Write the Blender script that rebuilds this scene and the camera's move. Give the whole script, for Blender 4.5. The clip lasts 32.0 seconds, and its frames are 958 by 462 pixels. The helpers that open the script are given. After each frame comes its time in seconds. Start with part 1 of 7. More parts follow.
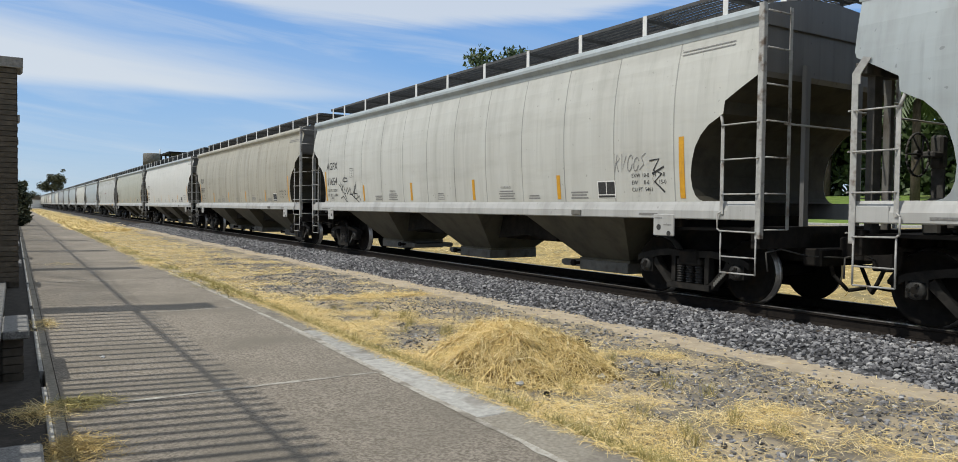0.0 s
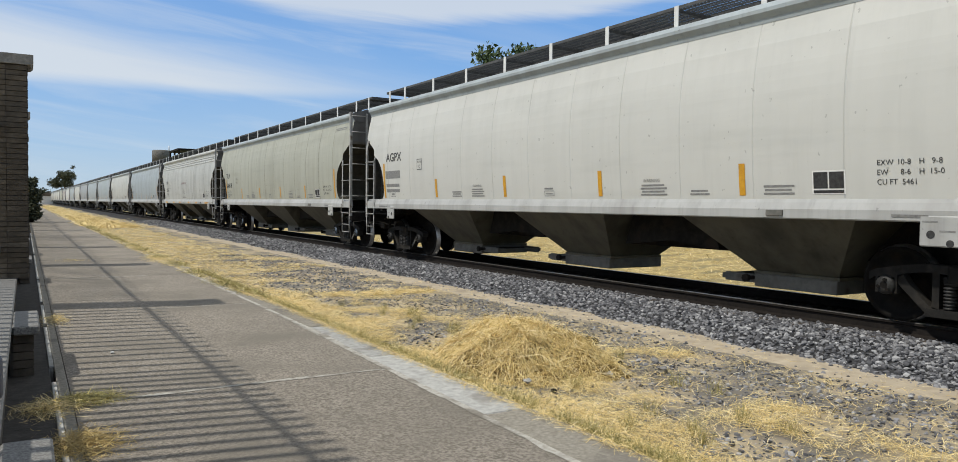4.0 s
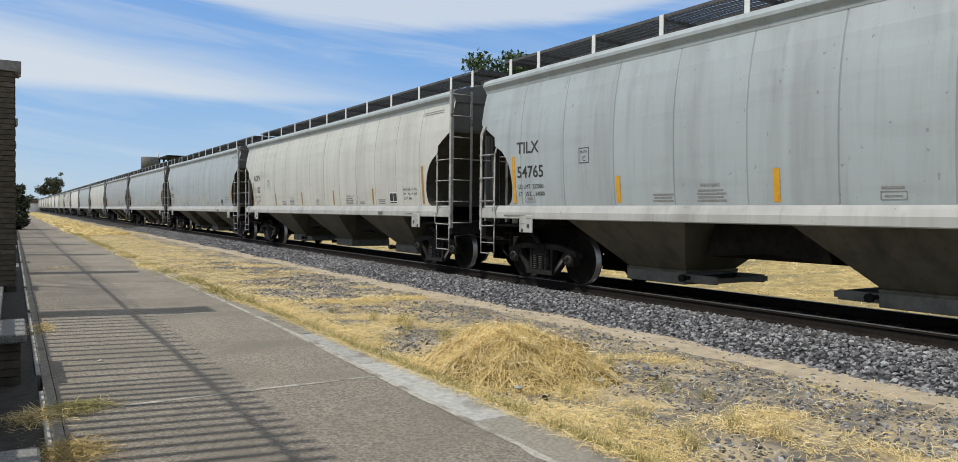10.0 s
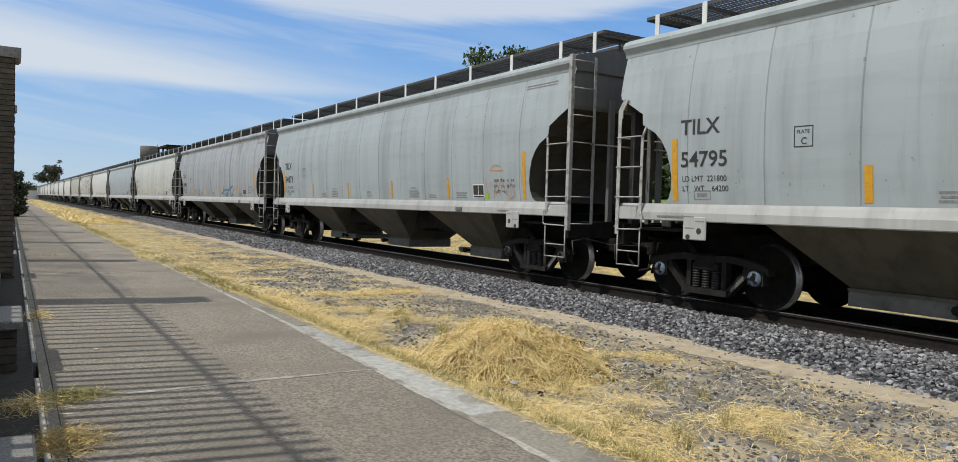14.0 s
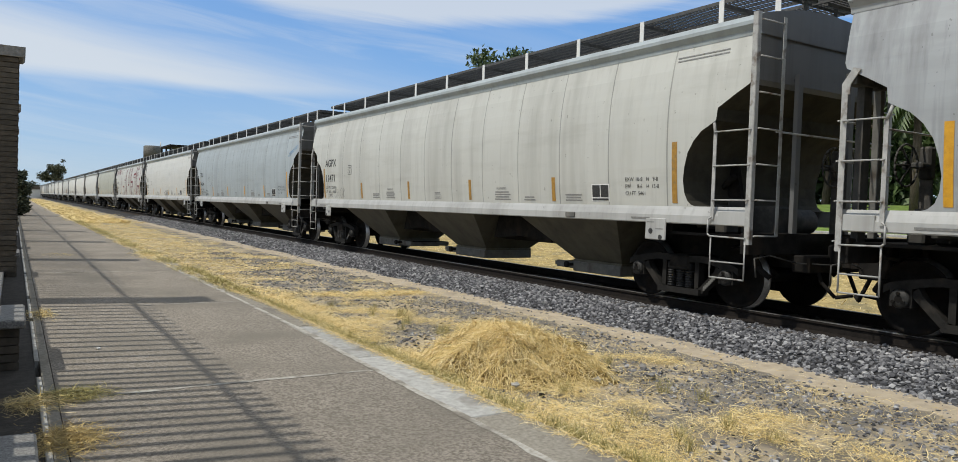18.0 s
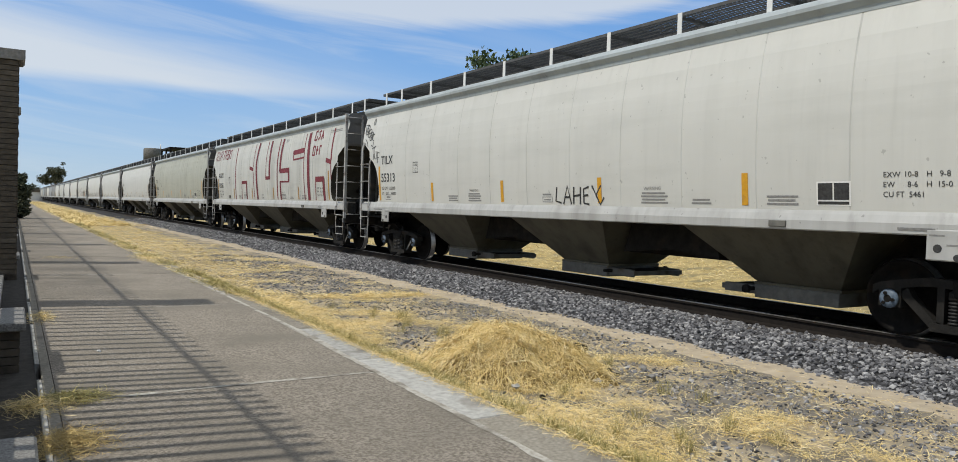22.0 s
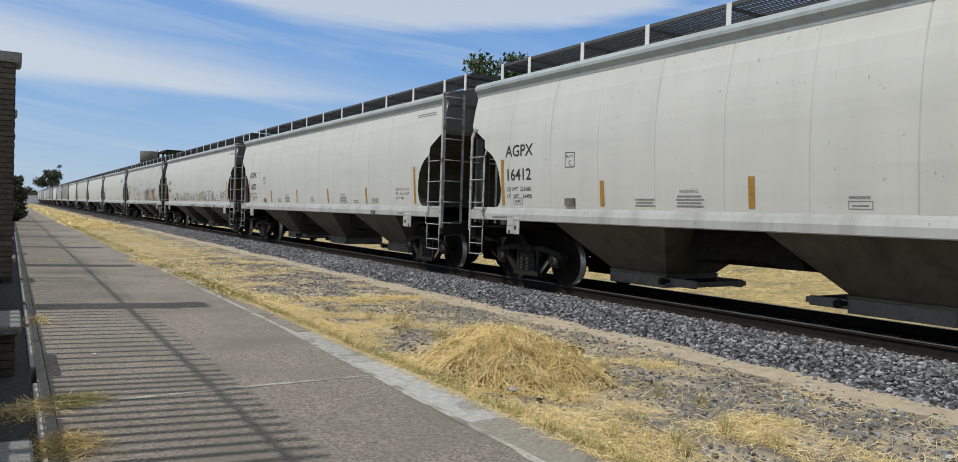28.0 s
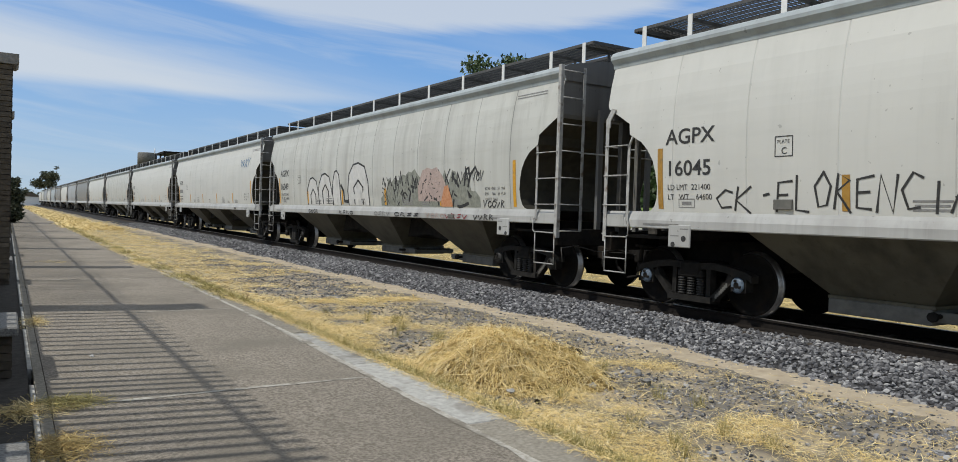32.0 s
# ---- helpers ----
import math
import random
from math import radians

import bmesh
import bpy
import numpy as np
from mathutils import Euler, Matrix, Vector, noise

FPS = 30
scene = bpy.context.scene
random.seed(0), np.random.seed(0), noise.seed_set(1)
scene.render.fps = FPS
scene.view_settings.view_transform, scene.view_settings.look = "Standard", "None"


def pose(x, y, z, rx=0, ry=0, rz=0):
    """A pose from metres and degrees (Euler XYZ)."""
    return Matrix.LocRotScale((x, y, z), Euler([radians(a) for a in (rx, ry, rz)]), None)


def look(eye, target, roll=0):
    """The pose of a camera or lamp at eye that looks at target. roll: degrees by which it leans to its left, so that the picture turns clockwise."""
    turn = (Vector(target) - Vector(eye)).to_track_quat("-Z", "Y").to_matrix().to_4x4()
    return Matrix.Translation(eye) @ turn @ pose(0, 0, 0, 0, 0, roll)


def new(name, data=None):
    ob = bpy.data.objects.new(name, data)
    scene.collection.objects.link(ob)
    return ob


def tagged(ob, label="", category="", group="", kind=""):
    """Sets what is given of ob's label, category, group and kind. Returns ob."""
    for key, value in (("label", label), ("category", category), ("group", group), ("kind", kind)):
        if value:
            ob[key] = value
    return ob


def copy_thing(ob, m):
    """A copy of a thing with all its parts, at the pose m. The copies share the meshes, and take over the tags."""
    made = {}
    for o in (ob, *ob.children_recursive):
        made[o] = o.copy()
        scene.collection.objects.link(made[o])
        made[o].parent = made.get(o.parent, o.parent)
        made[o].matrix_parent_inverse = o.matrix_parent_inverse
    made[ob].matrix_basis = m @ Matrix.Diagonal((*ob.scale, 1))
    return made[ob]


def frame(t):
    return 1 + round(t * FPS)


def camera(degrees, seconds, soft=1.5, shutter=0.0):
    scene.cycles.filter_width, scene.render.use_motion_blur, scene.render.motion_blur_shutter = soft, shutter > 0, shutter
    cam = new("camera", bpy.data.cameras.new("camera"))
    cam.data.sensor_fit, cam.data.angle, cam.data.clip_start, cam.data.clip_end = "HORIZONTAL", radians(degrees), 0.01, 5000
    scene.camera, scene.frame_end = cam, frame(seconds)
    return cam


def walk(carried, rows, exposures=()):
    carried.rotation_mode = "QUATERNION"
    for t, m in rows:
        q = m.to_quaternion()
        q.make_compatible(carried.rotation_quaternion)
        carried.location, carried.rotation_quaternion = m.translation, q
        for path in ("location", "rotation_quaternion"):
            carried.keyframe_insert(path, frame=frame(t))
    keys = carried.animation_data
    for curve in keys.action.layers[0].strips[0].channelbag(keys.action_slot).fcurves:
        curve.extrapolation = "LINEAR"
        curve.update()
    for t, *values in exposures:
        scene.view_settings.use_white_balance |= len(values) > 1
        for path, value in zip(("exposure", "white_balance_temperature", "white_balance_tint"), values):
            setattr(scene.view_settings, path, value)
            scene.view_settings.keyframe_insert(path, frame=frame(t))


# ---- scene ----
from collections import defaultdict

# Camera: held by hand at one spot on the footpath. Yaw to the right of the track, pitch, lean of the picture.
cam = camera(65.55, 32.0, soft=0.85)
EYE = Vector((0.0, 0.0, 1.55))


def cam_pose(yaw, pitch, lean):
    y, p = radians(yaw), radians(pitch)
    way = Vector((math.sin(y) * math.cos(p), math.cos(y) * math.cos(p), math.sin(p)))
    return look(EYE, EYE + way, lean)


WALK = [
    (0, 31.96, -1.76, 0.61),
    (0.5, 32.09, -1.89, 0.75),
    (1, 31.87, -1.87, 0.77),
    (1.5, 31.86, -1.82, 0.73),
    (2, 31.84, -1.88, 0.80),
    (2.5, 31.93, -1.86, 0.92),
    (3, 31.64, -2.00, 0.79),
    (3.5, 31.40, -2.03, 0.66),
    (5.5, 31.43, -1.86, 0.81),
    (6, 31.30, -1.73, 0.51),
    (6.5, 31.78, -1.75, 0.84),
    (7, 31.83, -1.74, 1.07),
    (7.5, 31.64, -1.79, 0.96),
    (8, 31.79, -1.77, 0.96),
    (8.5, 31.80, -1.80, 1.05),
    (9, 32.04, -1.77, 0.96),
    (9.5, 32.22, -1.70, 0.96),
    (10, 32.09, -1.47, 0.63),
    (10.5, 32.03, -1.57, 0.68),
    (11, 32.05, -1.62, 0.92),
    (11.5, 32.28, -1.75, 1.17),
    (12, 32.20, -1.87, 1.12),
    (12.5, 32.13, -1.89, 1.31),
    (13, 32.12, -1.93, 1.29),
    (13.5, 32.02, -1.90, 1.45),
    (14, 32.22, -1.85, 1.64),
    (14.5, 32.23, -1.82, 1.72),
    (16.5, 32.09, -1.74, 1.75),
    (17, 32.09, -1.72, 1.93),
    (17.5, 31.91, -1.78, 1.88),
    (18, 32.04, -1.75, 1.94),
    (18.5, 32.14, -1.78, 2.14),
    (19, 32.25, -1.61, 1.98),
    (19.5, 32.00, -1.77, 1.92),
    (20, 31.98, -1.77, 1.91),
    (20.5, 32.29, -1.66, 1.85),
    (21, 32.03, -1.62, 1.78),
    (21.5, 32.06, -1.66, 1.78),
    (22, 32.03, -1.62, 1.80),
    (22.5, 32.19, -1.46, 1.76),
    (23, 32.14, -1.55, 1.82),
    (23.5, 32.10, -1.47, 1.79),
    (24, 32.13, -1.50, 1.78),
    (24.5, 32.14, -1.50, 1.70),
    (25, 32.34, -1.41, 1.81),
    (25.5, 32.30, -1.40, 1.67),
    (27.5, 32.35, -1.33, 1.85),
    (28, 32.25, -1.37, 1.84),
    (28.5, 32.47, -1.34, 1.88),
    (29, 32.29, -1.38, 1.78),
    (29.5, 32.31, -1.34, 1.80),
    (30, 32.24, -1.42, 1.80),
    (30.5, 32.40, -1.33, 1.82),
    (31, 32.52, -1.29, 1.91),
    (31.5, 32.32, -1.32, 1.79),
    (32, 32.41, -1.26, 1.82),
]
walk(cam, [(t, cam_pose(a, b, c)) for t, a, b, c in WALK], exposures=[(0.0, -0.10, 6400, 10), (22.0, -0.12, 6400, 10), (23.0, -0.15, 6350, 10), (24.0, -0.11, 6350, 10), (27.0, -0.22, 6270, 10), (28.0, -0.26, 6260, 10), (29.0, -0.20, 6260, 10), (30.0, -0.24, 6280, 10), (31.0, -0.20, 6290, 10), (32.0, -0.22, 6300, 10)])

# World: a summer sky with thin streaked clouds, and one sun from beyond the fence.
SUN_SLOPE = 1.42          # metres of height for a metre of shadow across the path
SUN_TO = Vector((-1.0, 0.2, SUN_SLOPE)).normalized()
sun = new("sun", bpy.data.lights.new("sun", "SUN"))
sun.data.energy, sun.data.angle, sun.data.color = 3.5, radians(1.2), (1.0, 0.945, 0.84)
sun.matrix_world = look((-60, 12, 85), Vector((-60, 12, 85)) - SUN_TO)
world = bpy.data.worlds.new("sky")
scene.world = world
world.use_nodes = True
wn, wl = world.node_tree.nodes, world.node_tree.links
wn.clear()
w_out, w_bg = wn.new("ShaderNodeOutputWorld"), wn.new("ShaderNodeBackground")
w_sky = wn.new("ShaderNodeTexSky")
w_sky.sky_type, w_sky.sun_disc = "NISHITA", False
w_sky.sun_elevation = math.asin(SUN_TO.z)
w_sky.sun_rotation = math.atan2(SUN_TO.x, SUN_TO.y)
w_sky.air_density, w_sky.dust_density, w_sky.ozone_density = 1.0, 0.3, 3.0
w_bg.inputs["Strength"].default_value = 0.10
wl.new(w_sky.outputs["Color"], w_bg.inputs["Color"])


def w_math(op, a, b):
    m = wn.new("ShaderNodeMath")
    m.operation = op
    for k, v in enumerate((a, b)):
        if isinstance(v, (int, float)):
            m.inputs[k].default_value = v
        else:
            wl.new(v, m.inputs[k])
    return m.outputs["Value"]


# haze-pale horizon deepening upwards to 0.28, greyed out of view above to neutralise the fill, with thin cirrus on a
# flat layer overhead
w_tc, w_sep = wn.new("ShaderNodeTexCoord"), wn.new("ShaderNodeSeparateXYZ")
wl.new(w_tc.outputs["Generated"], w_sep.inputs["Vector"])
w_grad = wn.new("ShaderNodeValToRGB")
SKY_STOPS = [(0.0, (0.50, 0.66, 0.80)), (0.06, (0.42, 0.62, 0.86)), (0.15, (0.27, 0.51, 0.88)), (0.28, (0.17, 0.40, 0.84)), (0.5, (0.28, 0.38, 0.54)), (1.0, (0.38, 0.42, 0.48))]
w_grad.color_ramp.elements[0].color = (*SKY_STOPS[0][1], 1)
w_grad.color_ramp.elements[1].color = (*SKY_STOPS[-1][1], 1)
for pos, col in SKY_STOPS[1:-1]:
    w_grad.color_ramp.elements.new(pos).color = (*col, 1)
wl.new(w_math("MAXIMUM", w_sep.outputs["Z"], 0.0), w_grad.inputs["Fac"])
w_den = w_math("ADD", w_math("MAXIMUM", w_sep.outputs["Z"], 0.0), 0.13)
w_flat = wn.new("ShaderNodeCombineXYZ")
wl.new(w_math("DIVIDE", w_sep.outputs["X"], w_den), w_flat.inputs["X"])
wl.new(w_math("DIVIDE", w_sep.outputs["Y"], w_den), w_flat.inputs["Y"])
w_map, w_n1 = wn.new("ShaderNodeMapping"), wn.new("ShaderNodeTexNoise")
w_map.vector_type = "TEXTURE"
w_map.inputs["Location"].default_value = (0.0, 0.55, 0.0)
w_map.inputs["Scale"].default_value = (4.2, 1.9, 1.0)
w_n1.inputs["Scale"].default_value, w_n1.inputs["Detail"].default_value = 1.0, 6
w_n1.inputs["Roughness"].default_value, w_n1.inputs["Distortion"].default_value = 0.5, 0.7
wl.new(w_flat.outputs["Vector"], w_map.inputs["Vector"])
wl.new(w_map.outputs["Vector"], w_n1.inputs["Vector"])


def w_step(value, lo, hi):
    """0 below lo, 1 above hi, eased between."""
    m = wn.new("ShaderNodeMapRange")
    m.interpolation_type = "SMOOTHSTEP"
    m.inputs["From Min"].default_value, m.inputs["From Max"].default_value = lo, hi
    wl.new(value, m.inputs["Value"])
    return m.outputs["Result"]


# streaks of cirrus lie along lines of nearly equal height: bearing along, height across
w_az = w_math("ARCTAN2", w_sep.outputs["X"], w_sep.outputs["Y"])
w_line = wn.new("ShaderNodeCombineXYZ")
wl.new(w_math("MULTIPLY", w_az, 3.2), w_line.inputs["X"])
wl.new(w_math("ADD", w_math("MULTIPLY", w_sep.outputs["Z"], 34.0), w_math("MULTIPLY", w_az, 4.0)), w_line.inputs["Y"])
w_n2 = wn.new("ShaderNodeTexNoise")
w_n2.inputs["Scale"].default_value, w_n2.inputs["Detail"].default_value, w_n2.inputs["Roughness"].default_value = 1.0, 7, 0.58
w_n2.inputs["Distortion"].default_value = 0.5
wl.new(w_line.outputs["Vector"], w_n2.inputs["Vector"])
w_rag = w_math("MULTIPLY", w_math("SUBTRACT", w_n2.outputs["Fac"], 0.5), 0.05)
w_el = w_math("ADD", w_sep.outputs["Z"], w_rag)
# the long bank: a firm lower edge, thinning upwards and towards the east
w_low = w_step(w_math("ADD", w_sep.outputs["Z"], w_math("MULTIPLY", w_rag, 0.35)), 0.128, 0.148)
w_top = w_math("ADD", w_el, w_math("MULTIPLY", w_az, 0.135))
w_bank = w_math("MULTIPLY", w_low, w_math("SUBTRACT", 1.0, w_step(w_top, 0.172, 0.246)))
w_bank = w_math("MULTIPLY", w_bank, w_math("SUBTRACT", 0.95, w_math("MULTIPLY", w_step(w_az, 0.15, 0.62), 0.75)))
# the higher bank, sagging in the middle
w_sag = w_math("POWER", w_math("ABSOLUTE", w_math("SUBTRACT", w_az, 0.45), 0.0), 2.0)
w_high = w_step(w_math("SUBTRACT", w_el, w_math("MULTIPLY", w_sag, 0.30)), 0.218, 0.246)
w_high = w_math("MULTIPLY", w_high, 0.85)
# thin veil below the bank, and loose streaks all over, thickened above the view for a paler fill
w_veil = w_math("MULTIPLY", w_step(w_n2.outputs["Fac"], 0.40, 0.72), 0.38)
w_loose = w_math("MULTIPLY", w_step(w_n1.outputs["Fac"], 0.44, 0.62), w_math("ADD", 0.16, w_math("MULTIPLY", w_step(w_sep.outputs["Z"], 0.26, 0.34), 0.6)))
w_cloud = w_math("MAXIMUM", w_math("MAXIMUM", w_bank, w_high), w_math("MAXIMUM", w_veil, w_loose))
w_mix = wn.new("ShaderNodeMix")
w_mix.data_type = "RGBA"
w_mix.inputs["B"].default_value = (0.79, 0.84, 0.89, 1)
wl.new(w_cloud, w_mix.inputs["Factor"])
wl.new(w_grad.outputs["Color"], w_mix.inputs["A"])
w_bg2, w_blend = wn.new("ShaderNodeBackground"), wn.new("ShaderNodeMixShader")
w_bg2.inputs["Strength"].default_value = 1.0
wl.new(w_mix.outputs["Result"], w_bg2.inputs["Color"])
w_blend.inputs["Fac"].default_value = 0.85
wl.new(w_bg.outputs["Background"], w_blend.inputs[1])
wl.new(w_bg2.outputs["Background"], w_blend.inputs[2])
wl.new(w_blend.outputs["Shader"], w_out.inputs["Surface"])


# ---- materials ----
def ramp_node(n, stops):
    r = n.new("ShaderNodeValToRGB")
    els = r.color_ramp.elements
    els[0].position, els[0].color = stops[0][0], (*stops[0][1], 1)
    els[1].position, els[1].color = stops[1][0], (*stops[1][1], 1)
    for pos, col in stops[2:]:
        els.new(pos).color = (*col, 1)
    return r


def surface(name, a, b, scale=6.0, rough=0.7, metal=0.0, bump=0.2, fine=60.0, stretch=(1, 1, 1), span=(0.35, 0.65),
            spots=None, spot_scale=1.5, spot_span=(0.55, 0.7), vary=0.0, bump_size=0.01, gloss=0.4):
    """Two tones mixed by noise, a second scale of stains, fine relief; vary: by piece."""
    m = bpy.data.materials.new(name)
    m.use_nodes = True
    n, l = m.node_tree.nodes, m.node_tree.links
    bsdf = n["Principled BSDF"]
    tc, mp = n.new("ShaderNodeTexCoord"), n.new("ShaderNodeMapping")
    mp.inputs["Scale"].default_value = stretch
    info = n.new("ShaderNodeObjectInfo")
    off = n.new("ShaderNodeVectorMath")
    off.operation = "SCALE"
    off.inputs[0].default_value = (37.0, 23.0, 11.0)
    l.new(info.outputs["Random"], off.inputs["Scale"])
    add = n.new("ShaderNodeVectorMath")
    l.new(tc.outputs["Object"], add.inputs[0])
    l.new(off.outputs["Vector"], add.inputs[1])
    l.new(add.outputs["Vector"], mp.inputs["Vector"])
    n1 = n.new("ShaderNodeTexNoise")
    n1.inputs["Scale"].default_value, n1.inputs["Detail"].default_value, n1.inputs["Roughness"].default_value = scale, 6, 0.65
    l.new(mp.outputs["Vector"], n1.inputs["Vector"])
    r1 = ramp_node(n, [(span[0], a), (span[1], b)])
    l.new(n1.outputs["Fac"], r1.inputs["Fac"])
    colour = r1.outputs["Color"]
    if spots:
        n2 = n.new("ShaderNodeTexNoise")
        n2.inputs["Scale"].default_value, n2.inputs["Detail"].default_value = spot_scale, 5
        l.new(mp.outputs["Vector"], n2.inputs["Vector"])
        r2 = ramp_node(n, [(spot_span[0], (0, 0, 0)), (spot_span[1], (1, 1, 1))])
        l.new(n2.outputs["Fac"], r2.inputs["Fac"])
        mx = n.new("ShaderNodeMix")
        mx.data_type = "RGBA"
        mx.inputs["B"].default_value = (*spots, 1)
        l.new(r2.outputs["Color"], mx.inputs["Factor"])
        l.new(colour, mx.inputs["A"])
        colour = mx.outputs["Result"]
    if vary:
        hsv = n.new("ShaderNodeHueSaturation")
        mr = n.new("ShaderNodeMapRange")
        mr.inputs["To Min"].default_value, mr.inputs["To Max"].default_value = 1 - vary, 1 + vary
        l.new(info.outputs["Random"], mr.inputs["Value"])
        l.new(mr.outputs["Result"], hsv.inputs["Value"])
        l.new(colour, hsv.inputs["Color"])
        colour = hsv.outputs["Color"]
    l.new(colour, bsdf.inputs["Base Color"])
    bsdf.inputs["Roughness"].default_value, bsdf.inputs["Metallic"].default_value = rough, metal
    bsdf.inputs["Specular IOR Level"].default_value = gloss
    if bump:
        n3, bp = n.new("ShaderNodeTexNoise"), n.new("ShaderNodeBump")
        n3.inputs["Scale"].default_value, n3.inputs["Detail"].default_value = fine, 4
        l.new(tc.outputs["Object"], n3.inputs["Vector"])
        l.new(n3.outputs["Fac"], bp.inputs["Height"])
        bp.inputs["Strength"].default_value, bp.inputs["Distance"].default_value = bump, bump_size
        l.new(bp.outputs["Normal"], bsdf.inputs["Normal"])
    return m


def by_island(name, stops, rough=0.8, bump=0.0):
    """A colour for each loose piece of one mesh."""
    m = bpy.data.materials.new(name)
    m.use_nodes = True
    n, l = m.node_tree.nodes, m.node_tree.links
    g = n.new("ShaderNodeNewGeometry")
    r = ramp_node(n, stops)
    l.new(g.outputs["Random Per Island"], r.inputs["Fac"])
    l.new(r.outputs["Color"], n["Principled BSDF"].inputs["Base Color"])
    n["Principled BSDF"].inputs["Roughness"].default_value = rough
    return m


def car_paint(name, base, dirt, streak=0.5, rust=0.15):
    """Weathered car paint: broad fading, rain streaks down the side, dust low down in blotches, faint rust specks."""
    m = bpy.data.materials.new(name)
    m.use_nodes = True
    n, l = m.node_tree.nodes, m.node_tree.links
    bsdf = n["Principled BSDF"]
    tc, info = n.new("ShaderNodeTexCoord"), n.new("ShaderNodeObjectInfo")
    off, add = n.new("ShaderNodeVectorMath"), n.new("ShaderNodeVectorMath")
    off.operation = "SCALE"
    off.inputs[0].default_value = (13.0, 71.0, 5.0)
    l.new(info.outputs["Random"], off.inputs["Scale"])
    l.new(tc.outputs["Object"], add.inputs[0])
    l.new(off.outputs["Vector"], add.inputs[1])

    def noise_mask(scale, stretch, lo, hi, detail=5.0):
        mp, t = n.new("ShaderNodeMapping"), n.new("ShaderNodeTexNoise")
        mp.inputs["Scale"].default_value = stretch
        t.inputs["Scale"].default_value, t.inputs["Detail"].default_value = scale, detail
        t.inputs["Roughness"].default_value = 0.6
        l.new(add.outputs["Vector"], mp.inputs["Vector"])
        l.new(mp.outputs["Vector"], t.inputs["Vector"])
        r = ramp_node(n, [(lo, (0, 0, 0)), (hi, (1, 1, 1))])
        l.new(t.outputs["Fac"], r.inputs["Fac"])
        return r.outputs["Color"]

    def mix(fac, amount, colour_in, tint):
        mx, k = n.new("ShaderNodeMix"), n.new("ShaderNodeMath")
        mx.data_type, k.operation = "RGBA", "MULTIPLY"
        k.inputs[1].default_value = amount
        l.new(fac, k.inputs[0])
        l.new(k.outputs["Value"], mx.inputs["Factor"])
        if isinstance(colour_in, tuple):
            mx.inputs["A"].default_value = (*colour_in, 1)
        else:
            l.new(colour_in, mx.inputs["A"])
        mx.inputs["B"].default_value = (*tint, 1)
        return mx.outputs["Result"]

    c = mix(noise_mask(0.55, (1, 1, 1), 0.35, 0.7), 0.35, base, tuple(0.86 * v for v in base))
    c = mix(noise_mask(2.6, (1, 1, 0.07), 0.46, 0.75), streak, c, dirt)
    c = mix(noise_mask(1.1, (1, 1, 0.05), 0.54, 0.78, 3.0), streak * 1.1, c, dirt)
    c = mix(noise_mask(9.0, (1, 1, 0.05), 0.55, 0.8), streak * 0.6, c, tuple(0.6 * v for v in dirt))
    c = mix(noise_mask(1.6, (0.6, 0.25, 1.6), 0.52, 0.72), 0.22, c, dirt)
    c = mix(noise_mask(26.0, (1, 1, 0.7), 0.7, 0.76), rust, c, (0.16, 0.09, 0.05))
    c = mix(noise_mask(11.0, (1, 1, 0.8), 0.71, 0.73, 2.0), 0.4, c, tuple(0.45 * v for v in dirt))
    l.new(c, bsdf.inputs["Base Color"])
    bsdf.inputs["Roughness"].default_value = 0.52
    bsdf.inputs["Specular IOR Level"].default_value = 0.35
    t2, bp = n.new("ShaderNodeTexNoise"), n.new("ShaderNodeBump")
    t2.inputs["Scale"].default_value, t2.inputs["Detail"].default_value = 1.3, 3
    l.new(add.outputs["Vector"], t2.inputs["Vector"])
    l.new(t2.outputs["Fac"], bp.inputs["Height"])
    bp.inputs["Strength"].default_value, bp.inputs["Distance"].default_value = 0.35, 0.03
    l.new(bp.outputs["Normal"], bsdf.inputs["Normal"])
    return m


PAINT = {
    "white": car_paint("paint_white", (0.512, 0.518, 0.484), (0.246, 0.237, 0.209), 0.36),
    "clean": car_paint("paint_clean", (0.562, 0.564, 0.532), (0.364, 0.373, 0.346), 0.18, 0.08),
    "blue_grey": car_paint("paint_blue_grey", (0.358, 0.402, 0.422), (0.191, 0.200, 0.200), 0.45),
    "stained": car_paint("paint_stained", (0.348, 0.368, 0.384), (0.137, 0.137, 0.141), 0.75),
    "tan": car_paint("paint_tan", (0.385, 0.368, 0.306), (0.182, 0.164, 0.123), 0.5),
    "olive": car_paint("paint_olive", (0.400, 0.405, 0.341), (0.200, 0.191, 0.150), 0.35),
    "soot": car_paint("paint_soot", (0.475, 0.485, 0.46), (0.19, 0.187, 0.172), 0.45, 0.2),
    "dark": car_paint("paint_dark", (0.237, 0.237, 0.228), (0.109, 0.109, 0.100), 0.5),
}
SEAM_TONE = {"white": (0.36, 0.365, 0.345), "blue_grey": (0.29, 0.325, 0.34), "stained": (0.25, 0.26, 0.265), "tan": (0.31, 0.29, 0.235), "olive": (0.33, 0.333, 0.275),
             "soot": (0.35, 0.355, 0.335), "dark": (0.16, 0.16, 0.155)}
SEAMS_OF = {k: car_paint("seam_" + k, v, tuple(0.45 * q for q in v), 0.6, 0.2) for k, v in SEAM_TONE.items()}
